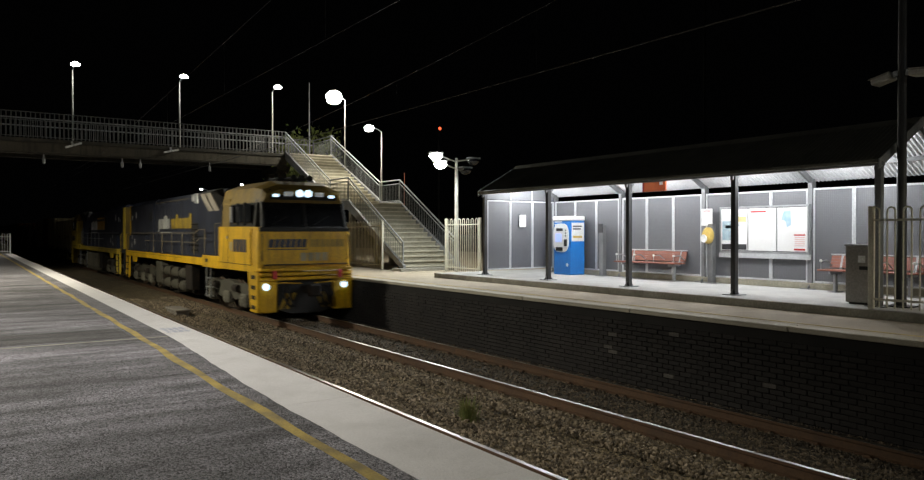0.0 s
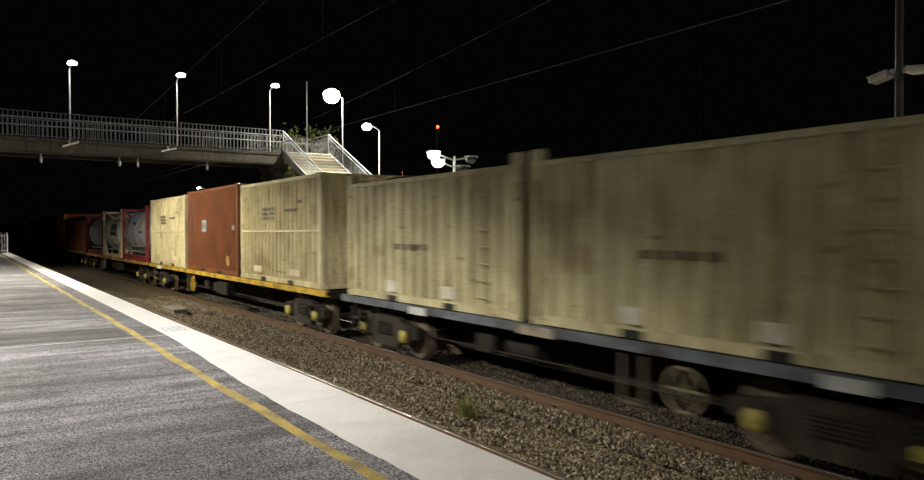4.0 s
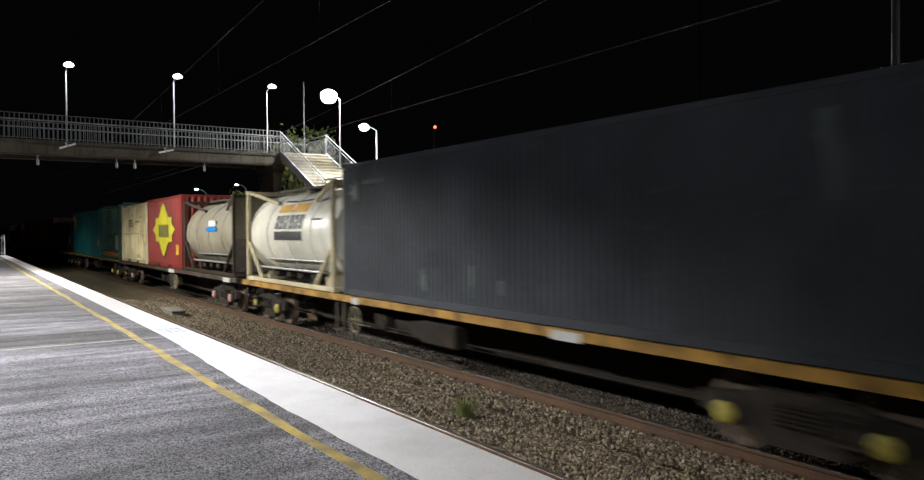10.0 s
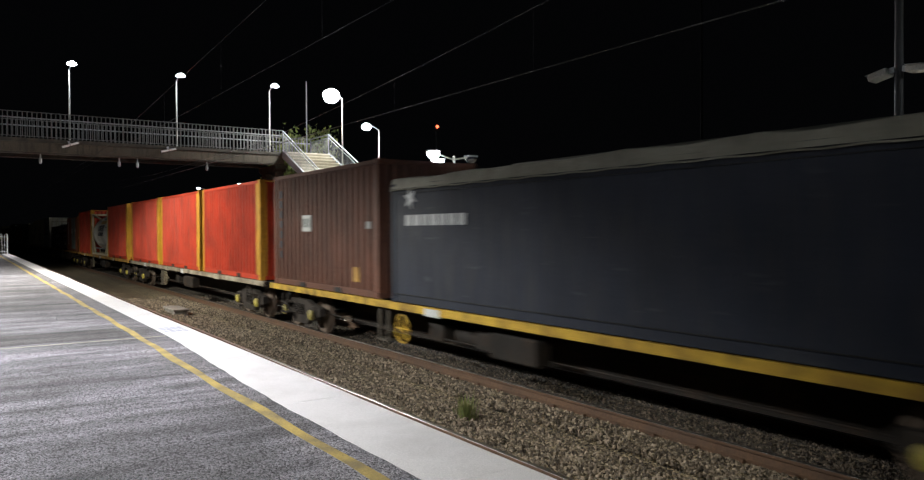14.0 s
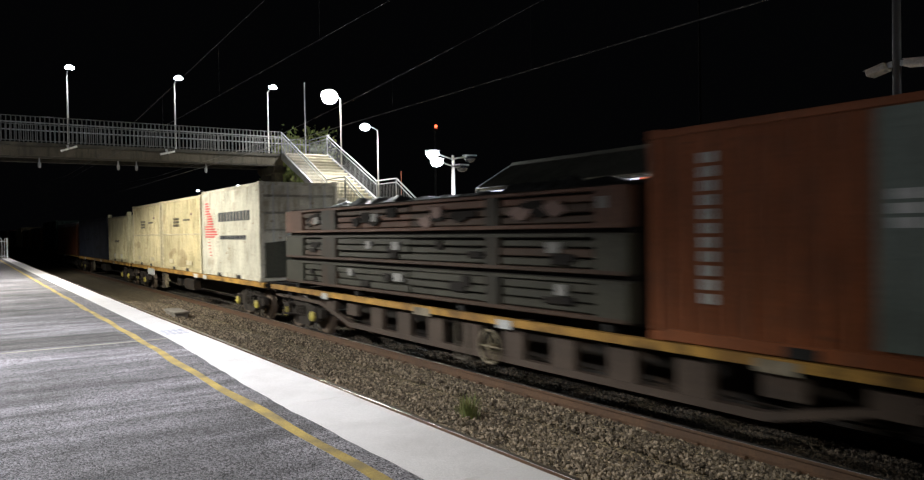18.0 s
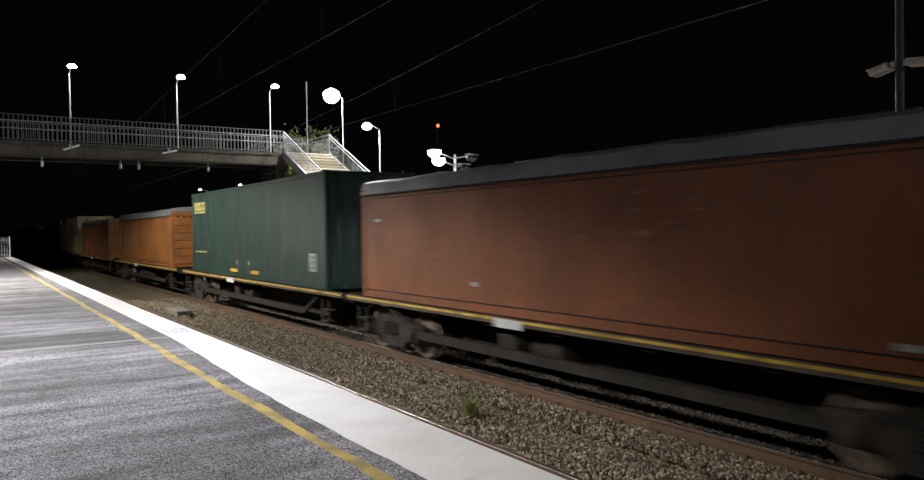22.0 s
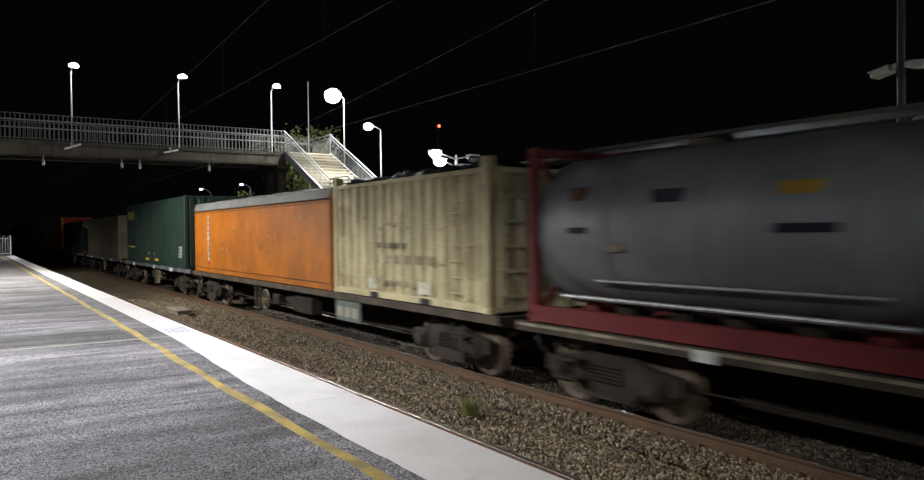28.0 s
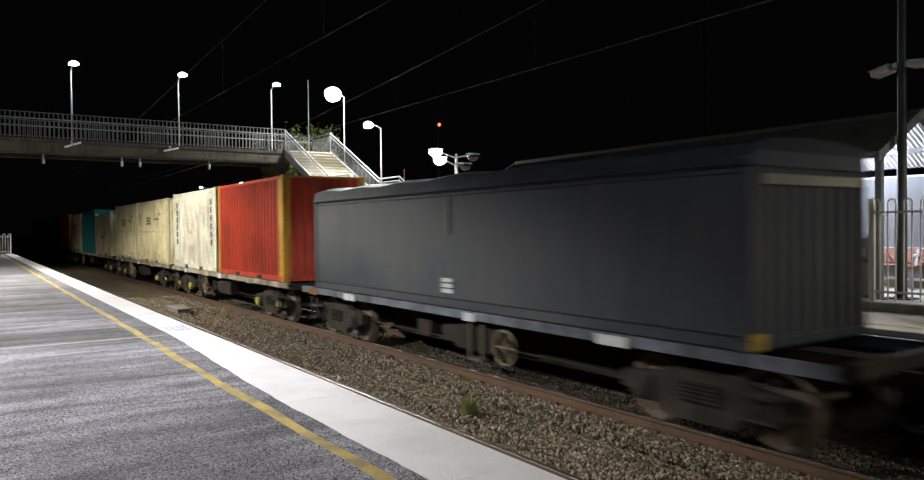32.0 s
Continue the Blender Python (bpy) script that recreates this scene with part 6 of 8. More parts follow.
    if style == "flat":
        part("lower_girder", shared(("lower_girder", n), lambda bm: prism(bm, [(2.7, DECK - 0.10), (n - 2.7, DECK - 0.10), (n - 4.4, DECK - 0.46), (4.4, DECK - 0.46)], -0.60, -0.57, "x")), M["under"], w, "dark lower side girder")
    if style == "flat" and n > 13:
        part("equipment_box", shared("equipment_box", lambda bm: [box(bm, -1.12, -0.82, 0, 1.2, 0.44, 0.86, 0.03), box(bm, -1.05, -0.82, 1.2, 1.7, 0.5, 0.8, 0.03)]), M["under"], w, at=pose(0, n * 0.42, 0))
    for i, (f, wd, mat) in enumerate(plates):
        part("plate", make(box, -1.262, -1.25, n * f, n * f + wd, DECK - 0.17, DECK - 0.03), mat, w)
    if stripe:
        part("stripe", make(box, -1.256, -1.25, 0.02, n - 0.02, DECK - 0.065, DECK - 0.025), stripe, w)
    return w


# ---- locomotives
def loco_bogie(w, y, sense):
    b = part("bogie", shared("loco_frame", lambda bm: box(bm, -0.5, 0.5, -1.9, 1.9, 0.62, 0.85, 0.03)), M["bogie"], w, "three-axle grey bogie", at=pose(0, y, 0))

    def frame_side(bm):
        prism(bm, [(-2.4, 0.62), (-2.4, 0.84), (-1.9, 0.98), (-0.7, 0.94), (-0.35, 1.02), (0.35, 1.02), (0.7, 0.94), (1.9, 0.98), (2.4, 0.84), (2.4, 0.62), (2.1, 0.58), (1.3, 0.62), (1.12, 0.44), (0.62, 0.44), (0.42, 0.62), (-0.42, 0.62), (-0.62, 0.44), (-1.12, 0.44), (-1.3, 0.62), (-2.1, 0.58)], -0.09, 0.09, "x")
    for s in (-1, 1):
        part("side_frame", shared("loco_side_frame", frame_side), M["loco_grey"], b, at=pose(s * 1.06, 0, 0))
        for d in (-1.75, 0, 1.75):
            part("axle_box", shared("loco_axle_box", lambda bm: [box(bm, -0.12, 0.12, -0.30, 0.30, 0.26, 0.66, 0.05), box(bm, -0.15, 0.15, -0.17, 0.17, 0.34, 0.58, 0.04)]), M["axle_dust"], b, "dusty axle box", at=pose(s * 1.12, d, 0))
            for e in (-0.36, 0.36):
                part("spring", shared("loco_spring", lambda bm: lathe(bm, [(0.38 + 0.025 * k, 0.075 if k % 2 else 0.055) for k in range(13)], (0, 0, 0), "z", 10), True), M["bogie"], b, at=pose(s * 1.1, d + e, 0))
            part("brake_block", shared("loco_brake_block", lambda bm: prism(bm, [(0.50, 0.30), (0.62, 0.28), (0.66, 0.72), (0.54, 0.72)], -0.05, 0.05, "x")), M["bogie"], b, at=pose(s * 0.98, d, 0))
        part("brake_cylinder", shared("loco_brake_cylinder", lambda bm: [lathe(bm, [(-0.22, 0.05), (-0.2, 0.12), (0.2, 0.12), (0.22, 0.05)], (0, e, 0.80), "y", 12) for e in (-1.1, 1.1)]), M["bogie"], b, at=pose(s * 1.2, 0, 0))
        part("sand_pipe", shared("sand_pipe", lambda bm: [tube(bm, [(0, e, 1.2), (0, e * 1.02, 0.6), (0, e * 0.95, 0.15)], 0.025, 6) for e in (-2.35, 2.35)]), M["loco_grey"], b, at=pose(s * 0.95, 0, 0))
    for d in (-1.75, 0, 1.75):
        roll(part("wheelset", shared("loco_wheelset", lambda bm: [lathe(bm, [(s * 0.68, 0.54), (s * 0.72, 0.555), (s * 0.735, 0.53), (s * 0.82, 0.52), (s * 0.82, 0.44), (s * 0.77, 0.4), (s * 0.77, 0.15), (s * 0.85, 0.12), (s * 0.85, 0.1)], (0, 0, 0), "x", 30) for s in (-1, 1)] + [cyl(bm, (-0.9, 0, 0), (0.9, 0, 0), 0.1, n=10)], True), M["wheel"], b), (0, d, 0.535), 0.525, sense)


M["loco_yellow"] = paint("loco_yellow", (0.64, 0.45, 0.045), 0.45, (0.12, 0.075, 0.03), 0.5)
M["loco_blue_clean"] = paint("loco_blue_clean", (0.030, 0.037, 0.068), 0.40, (0.02, 0.02, 0.025), 0.4)
M["loco_yellow_dirty"] = paint("loco_yellow_dirty", (0.76, 0.44, 0.014), 0.5, (0.12, 0.075, 0.03), 0.5)
M["loco_blue"] = paint("loco_blue", (0.031, 0.035, 0.052), 0.45, (0.05, 0.045, 0.04), 0.6)
M["loco_grey"] = paint("loco_grey", (0.078, 0.072, 0.052), 0.7, (0.04, 0.034, 0.026), 0.8)
M["axle_dust"] = paint("axle_dust", (0.150, 0.140, 0.105), 0.8, (0.05, 0.043, 0.033), 0.9)
M["tank_dirty"] = paint("tank_dirty", (0.135, 0.122, 0.082), 0.75, (0.06, 0.05, 0.035), 0.6)
M["loco_gold"] = paint("loco_gold", (0.60, 0.32, 0.02), 0.5, (0.16, 0.09, 0.02), 0.7)
M["intake"] = paint("intake_dust", (0.42, 0.38, 0.32), 0.7, (0.12, 0.10, 0.08), 0.7)
M["number_glow"] = glowing("number_glow", (0.75, 0.82, 0.9), 0.35)
M["letter_white"] = paint("letter_white", (0.62, 0.63, 0.62), 0.5, (0.2, 0.2, 0.2), 0.3)
M["letter_faded"] = paint("letter_faded", (0.42, 0.42, 0.40), 0.6, (0.05, 0.05, 0.05), 0.6)
M["letter_pale"] = paint("letter_pale", (0.42, 0.38, 0.24), 0.6, (0.2, 0.15, 0.05), 0.5)
M["panel_faded"] = paint("panel_faded", (0.36, 0.24, 0.03), 0.6, (0.05, 0.05, 0.04), 0.6)
M["letter_navy"] = paint("letter_navy", (0.025, 0.03, 0.05), 0.5)
for key in ("loco_blue", "loco_blue_clean", "under", "black", "bogie"):
    M[key].node_tree.nodes["Principled BSDF"].inputs["Specular IOR Level"].default_value = 0.2
# grimy yellow, darkened for roof and end faces that get little light
M["dim_yellow"] = paint("dim_yellow", (0.26, 0.165, 0.02), 0.6, (0.06, 0.05, 0.03), 0.8)
LOCO_N = 21.2


def sweep(bm, stations):
    """Join outlines (x, z) placed along y."""
    rows = [[bm.verts.new((x, y, z)) for x, z in o] for y, o in stations]
    k = len(rows[0])
    for a, b in zip(rows, rows[1:]):
        for i in range(k):
            j = (i + 1) % k
            bm.faces.new((a[i], a[j], b[j], b[i]))
    bm.faces.new(rows[0][::-1])
    bm.faces.new(rows[-1])


def locomotive(lit, stars, label):
    """Cab at the local origin, hood behind it; both sides alike."""
    w = thing("diesel_locomotive", label, "locomotive")
    Y, B, G = (M["loco_yellow"], M["loco_blue_clean"], M["loco_grey"]) if stars else (M["loco_yellow_dirty"], M["loco_blue"], M["loco_grey"])
    white, gold = (M["letter_white"], M["loco_gold"]) if stars else (M["letter_faded"], M["panel_faded"])
    rail_paint = M["galvanised"] if stars else P["wheel_dull"]
    K = M["black"]
    n, S = LOCO_N if stars else LOCO_N - 0.4, 1.68
    tail_end = n + 0.45 if stars else n          # the hood reaches out over the rear steps
    # cab: nose, window band, roof
    part("nose", make(sweep, [(0.20, [(-1.36, 1.50), (-1.34, 2.64), (1.34, 2.64), (1.36, 1.50)]), (0.26, [(-1.42, 1.45), (-1.40, 2.68), (1.40, 2.68), (1.42, 1.45)]), (0.62, [(-1.455, 1.42), (-1.455, 2.72), (1.455, 2.72), (1.455, 1.42)]), (3.95, [(-1.46, 1.40), (-1.46, 2.74), (1.46, 2.74), (1.46, 1.40)])]), Y, w, "yellow cab nose and lower cab sides")
    part("cab_upper", make(sweep, [(0.60, [(-1.38, 2.70), (-1.30, 3.50), (1.30, 3.50), (1.38, 2.70)]), (2.86, [(-1.43, 2.70), (-1.39, 3.50), (1.39, 3.50), (1.43, 2.70)])]), K, w)
    part("cab_rear_wall", make(sweep, [(2.84, [(-1.45, 2.735), (-1.40, 3.60), (1.40, 3.60), (1.45, 2.735)]), (3.60, [(-1.45, 2.735), (-1.40, 3.60), (1.40, 3.60), (1.45, 2.735)])]), M["dim_yellow"] if not stars else Y, w)
    part("cab_roof", make(sweep, [(0.34, [(-1.20, 3.42), (-1.12, 3.66), (-0.75, 3.80), (0.75, 3.80), (1.12, 3.66), (1.20, 3.42)]), (0.50, [(-1.28, 3.42), (-1.20, 3.78), (-0.75, 3.95), (0.75, 3.95), (1.20, 3.78), (1.28, 3.42)]), (0.95, [(-1.37, 3.42), (-1.26, 3.86), (-0.75, 4.08), (0.75, 4.08), (1.26, 3.86), (1.37, 3.42)]), (3.64, [(-1.43, 3.42), (-1.32, 3.88), (-0.75, 4.10), (0.75, 4.10), (1.32, 3.88), (1.43, 3.42)])]), M["dim_yellow"], w, "dirty yellow cab roof, its dimness kept in the paint")
    for s in (-1, 1):
        for a, b in ((0.82, 1.36), (1.44, 2.02), (2.10, 2.74)):
            part("side_window", make(box, s * 1.418 - 0.02, s * 1.418 + 0.02, a, b, 2.84, 3.38, 0.01), M["glass"], w)
        for a in (1.40, 2.06):
            part("window_pillar", make(box, s * 1.415 - 0.035, s * 1.415 + 0.035, a - 0.03, a + 0.03, 2.76, 3.44, 0.01), K, w)
        part("mirror", make(box, s * 1.52 - 0.03, s * 1.52 + 0.03, 2.28, 2.44, 2.86, 3.34, 0.012), M["galvanised"], w, "pale folding mirror")
        for a in (0.69, 2.90):
            part("door_seam", make(box, s * 1.4605 - 0.004, s * 1.4605 + 0.004, a - 0.012, a + 0.012, 1.62, 2.72), K, w)
        part("body_seam", make(box, s * 1.4605 - 0.004, s * 1.4605 + 0.004, 0.70, 3.93, 1.60, 1.618), K, w)
        part("door_handle", make(box, s * 1.47 - 0.012, s * 1.47 + 0.012, 2.96, 3.04, 2.36, 2.44, 0.006), M["galvanised"], w)
        part("cab_grab_rail", make(lambda bm: tube(bm, [(s * 1.46, 0.60, 1.62), (s * 1.51, 0.60, 1.70), (s * 1.51, 0.60, 2.56), (s * 1.46, 0.60, 2.64)], 0.016, 6)), Y, w)
        # writing on the cab side, as bars
        for i in range(4):
            part("cab_number", make(box, s * 1.462 - 0.006, s * 1.462 + 0.006, 1.14 + i * 0.33, 1.40 + i * 0.33, 1.97, 2.35), M["letter_navy"], w)
        part("cab_crest", make(box, s * 1.462 - 0.006, s * 1.462 + 0.006, 2.52, 2.72, 2.0, 2.26), M["letter_pale"], w)
    for x0, x1 in ((-1.24, -0.06), (0.06, 1.24)):
        part("windscreen", make(sweep, [(0.235, [(x0, 2.70), (x0, 2.74), (x1, 2.74), (x1, 2.70)]), (0.42, [(x0 * 0.97, 3.38), (x0 * 0.97, 3.43), (x1 * 0.97, 3.43), (x1 * 0.97, 3.38)]), (0.60, [(x0, 2.72), (x0 * 0.97, 3.43), (x1 * 0.97, 3.43), (x1, 2.72)])]), M["glass"], w, "dark raked windscreen")
    for x in (-1.27, 0.0, 1.27):
        part("screen_pillar", make(lambda bm: cyl(bm, (x, 0.24, 2.68), (x * 0.97, 0.42, 3.44), 0.055, n=6)), K, w)
    for x in (-1.0, 0.25):
        part("wiper", make(lambda bm: cyl(bm, (x, 0.20, 2.78), (x + 0.5, 0.28, 3.04), 0.012, n=5)), K, w)
    part("sill_band", make(box, -1.38, 1.38, 0.16, 0.30, 2.58, 2.70, 0.02), K, w, "black band below the windscreen")
    part("light_panel", make(prism, [(0.30, 3.50), (0.30, 3.56), (0.42, 3.80), (0.52, 3.80), (0.52, 3.50)], -1.02, 1.02, "x"), K, w, "black headlight panel")
    for x in (-0.13, 0.13):
        part("headlight", make(lambda bm: lathe(bm, [(0.29, 0.085), (0.33, 0.115), (0.46, 0.115)], (x, 0, 3.69), "y", 18)), M["headlight"] if lit else M["glass"], w, "round headlight")
    for s in (-1, 1):
        part("number_box", make(box, s * 0.48 - 0.13, s * 0.48 + 0.13, 0.31, 0.40, 3.60, 3.74, 0.02), M["number_glow"] if lit else M["glass"], w, "dimly lit number box")
        part("marker_light", make(box, s * 0.86 - 0.09, s * 0.86 + 0.09, 0.30, 0.40, 3.57, 3.66, 0.02), M["headlight"] if lit else M["galvanised"], w, "lit marker light" if lit else "")
    # front: anticlimber, steps, pilot, couplings
    for z in (1.18, 1.31, 1.44):
        part("anticlimber_rib", make(box, -1.40, 1.40, 0.04, 0.5, z, z + 0.095, 0.02), Y, w, "yellow anticlimber rib")
    part("front_rail", make(lambda bm: tube(bm, [(-1.30, 0.12, 1.54), (-1.28, 0.06, 1.63), (1.28, 0.06, 1.63), (1.30, 0.12, 1.54)], 0.022, 6)), K, w)
    for s in (-1, 1):
        part("step_panel", make(prism, [(0.22, 0.28), (0.80, 0.28), (1.02, 1.42), (0.14, 1.42)], s * 1.42 - 0.035, s * 1.42 + 0.035, "x"), Y, w, "yellow step panel")
        for k, z in enumerate((0.36, 0.64, 0.93, 1.22)):
            part("step_hole", make(box, s * 1.455 - 0.01, s * 1.455 + 0.01, 0.36, 0.70, z, z + 0.11), K, w)
        part("pilot_wing", make(box, s * 1.13 - 0.27, s * 1.13 + 0.27, 0.20, 0.40, 0.26, 1.17, 0.03), Y, w)
        part("ditch_light", make(lambda bm: lathe(bm, [(0.10, 0.075), (0.15, 0.10), (0.24, 0.10)], (s * 1.20, 0, 1.0), "y", 16)), M["headlight"] if lit else M["glass"], w, "lit ditch light" if lit else "")
        part("tail_light", make(box, s * 1.0 - 0.07, s * 1.0 + 0.07, -0.01, 0.08, 1.22, 1.46, 0.02), M["red"], w, "red tail light")
        part("front_grab_rail", make(lambda bm: tube(bm, [(s * 1.30, 0.19, 1.75), (s * 1.33, 0.13, 1.80), (s * 1.33, 0.13, 2.45), (s * 1.30, 0.19, 2.5)], 0.014, 6)), K, w)
    part("pilot_plate", make(prism, [(-0.84, 1.16), (0.84, 1.16), (0.84, 0.34), (0.45, 0.20), (-0.45, 0.20), (-0.84, 0.34)], 0.24, 0.42, "y"), K, w, "black pilot plate")
    for s in (-1, 1):
        for k in range(2):
            part("chevron", make(prism, [(s * (0.50 + 0.20 * k), 0.34), (s * (0.62 + 0.20 * k), 0.34), (s * (0.40 + 0.20 * k), 0.80), (s * (0.28 + 0.20 * k), 0.80)], 0.226, 0.245, "y"), M["panel_faded"], w)
        part("uncoupling_bar", make(lambda bm: tube(bm, [(s * 0.2, 0.02, 1.08), (s * 0.8, -0.02, 1.12), (s * 1.2, 0.02, 1.08)], 0.016, 5)), Y, w)
    part("coupler", shared("loco_coupler", lambda bm: [box(bm, -0.1, 0.1, -0.45, 0.3, 0.80, 1.0, 0.03), box(bm, -0.18, 0.18, -0.52, -0.28, 0.72, 1.08, 0.05)]), M["under"], w)
    part("coupler", cache["loco_coupler"], M["under"], w, at=pose(0, tail_end, 0, 0, 0, 180))
    for x in (-0.72, -0.55, 0.5, 0.66, 0.8):
        part("hose", make(lambda bm: tube(bm, [(x, 0.24, 0.98), (x, 0.06, 0.74), (x * 0.85, 0.0, 0.48), (x * 0.7, 0.06, 0.42)], 0.028, 6)), K, w)
    part("letter_band", make(box, -1.16, 0.04, 0.188, 0.21, 2.05, 2.075), M["letter_navy"], w)
    for i in range(7):
        part("letter_front", make(prism, [(-1.13 + i * 0.165, 2.12), (-0.99 + i * 0.165, 2.12), (-0.95 + i * 0.165, 2.36), (-1.09 + i * 0.165, 2.36)], 0.19, 0.21, "y"), M["letter_navy"], w)
        part("letter_front_faded", make(box, 0.14 + i * 0.155, 0.27 + i * 0.155, 0.192, 0.21, 2.13, 2.35), M["panel_faded"], w)
    for i in range(4):
        part("letter_front_pale", make(box, -0.16 + i * 0.22, 0.02 + i * 0.22, 0.192, 0.21, 1.72, 1.96), M["letter_pale"], w)
    part("horn_cluster", make(lambda bm: [lathe(bm, [(0.6, 0.1), (0.8, 0.05), (1.2, 0.04)], (x, 0, 4.17), "y", 10) for x in (-0.2, 0.05, 0.3)]), K, w)
    part("roof_unit", make(box, -0.4, 0.4, 1.5, 2.3, 4.08, 4.24, 0.05), K, w)
    # underframe
    part("walkway", make(box, -1.38, 1.38, 3.9, tail_end - 0.12, 1.46, S - 0.006, 0.01), K, w)
    for s in (-1, 1):
        part("side_sill", make(box, s * 1.42 - 0.05, s * 1.42 + 0.05, 5.9, n - 0.62, 1.42, S, 0.012), Y, w, "yellow side sill")
        part("sill_step", make(box, s * 1.42 - 0.055, s * 1.42 + 0.055, 3.94, 5.9, 1.38, S + 0.10, 0.012), Y, w)
        part("step_slot", make(box, s * 1.478 - 0.006, s * 1.478 + 0.006, 5.2, 5.5, 1.56, 1.67), K, w)
        part("sill_tab", make(prism, [(n - 2.95, 1.43), (n - 2.85, 1.16), (n - 2.25, 1.16), (n - 2.15, 1.43)], s * 1.43 - 0.04, s * 1.43 + 0.04, "x"), Y, w)
        part("panel_rib", make(box, s * 1.472 - 0.004, s * 1.472 + 0.004, 9.0, n - 0.8, 1.60, 1.612), K, w)
    # hood
    hood = [(-1.16, S), (-1.16, 3.80), (-0.95, 4.04), (0.95, 4.04), (1.16, 3.80), (1.16, S)]
    part("hood_neck", make(lambda bm: sweep(bm, [(3.58, [(-1.05, S), (-1.05, 3.84), (1.05, 3.84), (1.05, S)]), (4.7, [(-1.05, S), (-1.05, 3.84), (1.05, 3.84), (1.05, S)])])), B, w)
    part("hood", make(lambda bm: sweep(bm, [(4.65, hood), (15.0, hood)])), B, w, "dark blue engine hood")
    tail = [(-1.24, S), (-1.24, 3.86), (-1.0, 4.06), (1.0, 4.06), (1.24, 3.86), (1.24, S)]
    part("radiator_hood", make(lambda bm: sweep(bm, [(14.95, tail), (tail_end - 0.42, tail)])), B, w, "dark blue radiator hood")
    for s in (-1, 1):
        part("air_intake", make(lambda bm: sweep(bm, [(4.55, [(s * 1.12, 3.72), (s * 1.40, 3.94), (s * 1.12, 4.04)]), (4.85, [(s * 1.12, 3.28), (s * 1.44, 3.92), (s * 1.12, 4.04)]), (6.30, [(s * 1.12, 3.28), (s * 1.44, 3.92), (s * 1.12, 4.04)]), (6.55, [(s * 1.12, 3.72), (s * 1.40, 3.94), (s * 1.12, 4.04)])])), K, w, "flared air intake")
        for a, b in ((4.92, 5.50), (5.66, 6.24)):
            part("intake_screen", make(prism, [(s * 1.145, 3.31), (s * 1.435, 3.89), (s * 1.455, 3.89), (s * 1.165, 3.30)], a, b, "y"), B if stars else M["intake"], w, "dusty intake screen")
        for i in range(9):
            part("hood_door", shared("hood_door", lambda bm: box(bm, -0.012, 0.012, 0, 0.62, S + 0.06, 2.60, 0.008)), B, w, at=pose(s * 1.165, 8.9 + i * 0.66, 0))
        for i in range(5):
            part("upper_door", shared("hood_upper_door", lambda bm: box(bm, -0.010, 0.010, 0, 0.98, 2.66, 3.74, 0.008)), B, w, at=pose(s * 1.163, 9.0 + i * 1.02 + 0.9, 0))
        part("dark_recess", make(box, s * 1.165 - 0.012, s * 1.165 + 0.012, 7.6, 8.55, S + 0.10, 2.92, 0.006), K, w, "dark open louvre")
        for k in range(6):
            part("louvre_slat", make(box, s * 1.18 - 0.012, s * 1.18 + 0.012, 7.64, 8.51, S + 0.2 + k * 0.19, S + 0.24 + k * 0.19), M["under"], w)
        part("exhaust_shroud", make(box, s * 1.10 - 0.12, s * 1.10 + 0.12, 7.55, 8.0, 3.62, 4.0, 0.03), M["galvanised"], w, "bright metal shroud")
        part("lifting_lug", make(box, s * 1.14 - 0.05, s * 1.14 + 0.05, 8.2, 8.5, 3.72, 3.96, 0.02), M["galvanised"], w)
        part("cab_door", make(box, s * 1.17 - 0.02, s * 1.17 + 0.02, 4.55, 5.30, S + 0.05, 2.90, 0.01), B, w)
        part("door_frame", make(lambda bm: tube(bm, [(s * 1.21, 4.58, S + 0.1), (s * 1.21, 4.58, 2.86), (s * 1.21, 5.26, 2.86), (s * 1.21, 5.26, S + 0.1)], 0.018, 5)), rail_paint, w)
        part("hood_window", make(box, s * 1.25 - 0.012, s * 1.25 + 0.012, 15.2, 15.75, 3.08, 3.48, 0.006), K, w)
        part("hood_seam", make(box, s * 1.242 - 0.006, s * 1.242 + 0.006, 15.05, tail_end - 0.5, 2.47, 2.49), K, w)
        part("roof_edge", make(lambda bm: tube(bm, [(s * 1.14, 9.0, 3.86), (s * 1.14, 14.9, 3.86)], 0.012, 5)), rail_paint, w)
        part("equipment_panel", make(box, s * 1.33 - 0.09, s * 1.33 + 0.09, 15.85, n - 1.0, S - 0.002, 2.42, 0.012), B, w, "full-width panel beside the radiator")
        part("handrail", make(lambda bm: tube(bm, [(s * 1.40, 5.7, 2.34), (s * 1.43, 5.75, 2.66), (s * 1.43, 6.5, 2.66), (s * 1.43, 7.1, 2.54), (s * 1.43, n - 0.35, 2.54)], 0.016, 6)), rail_paint, w)
        part("lower_handrail", make(lambda bm: tube(bm, [(s * 1.43, 5.75, 2.36), (s * 1.43, 6.4, 2.36), (s * 1.43, 7.0, 2.20), (s * 1.43, 15.86, 2.20)], 0.014, 6)), rail_paint, w)
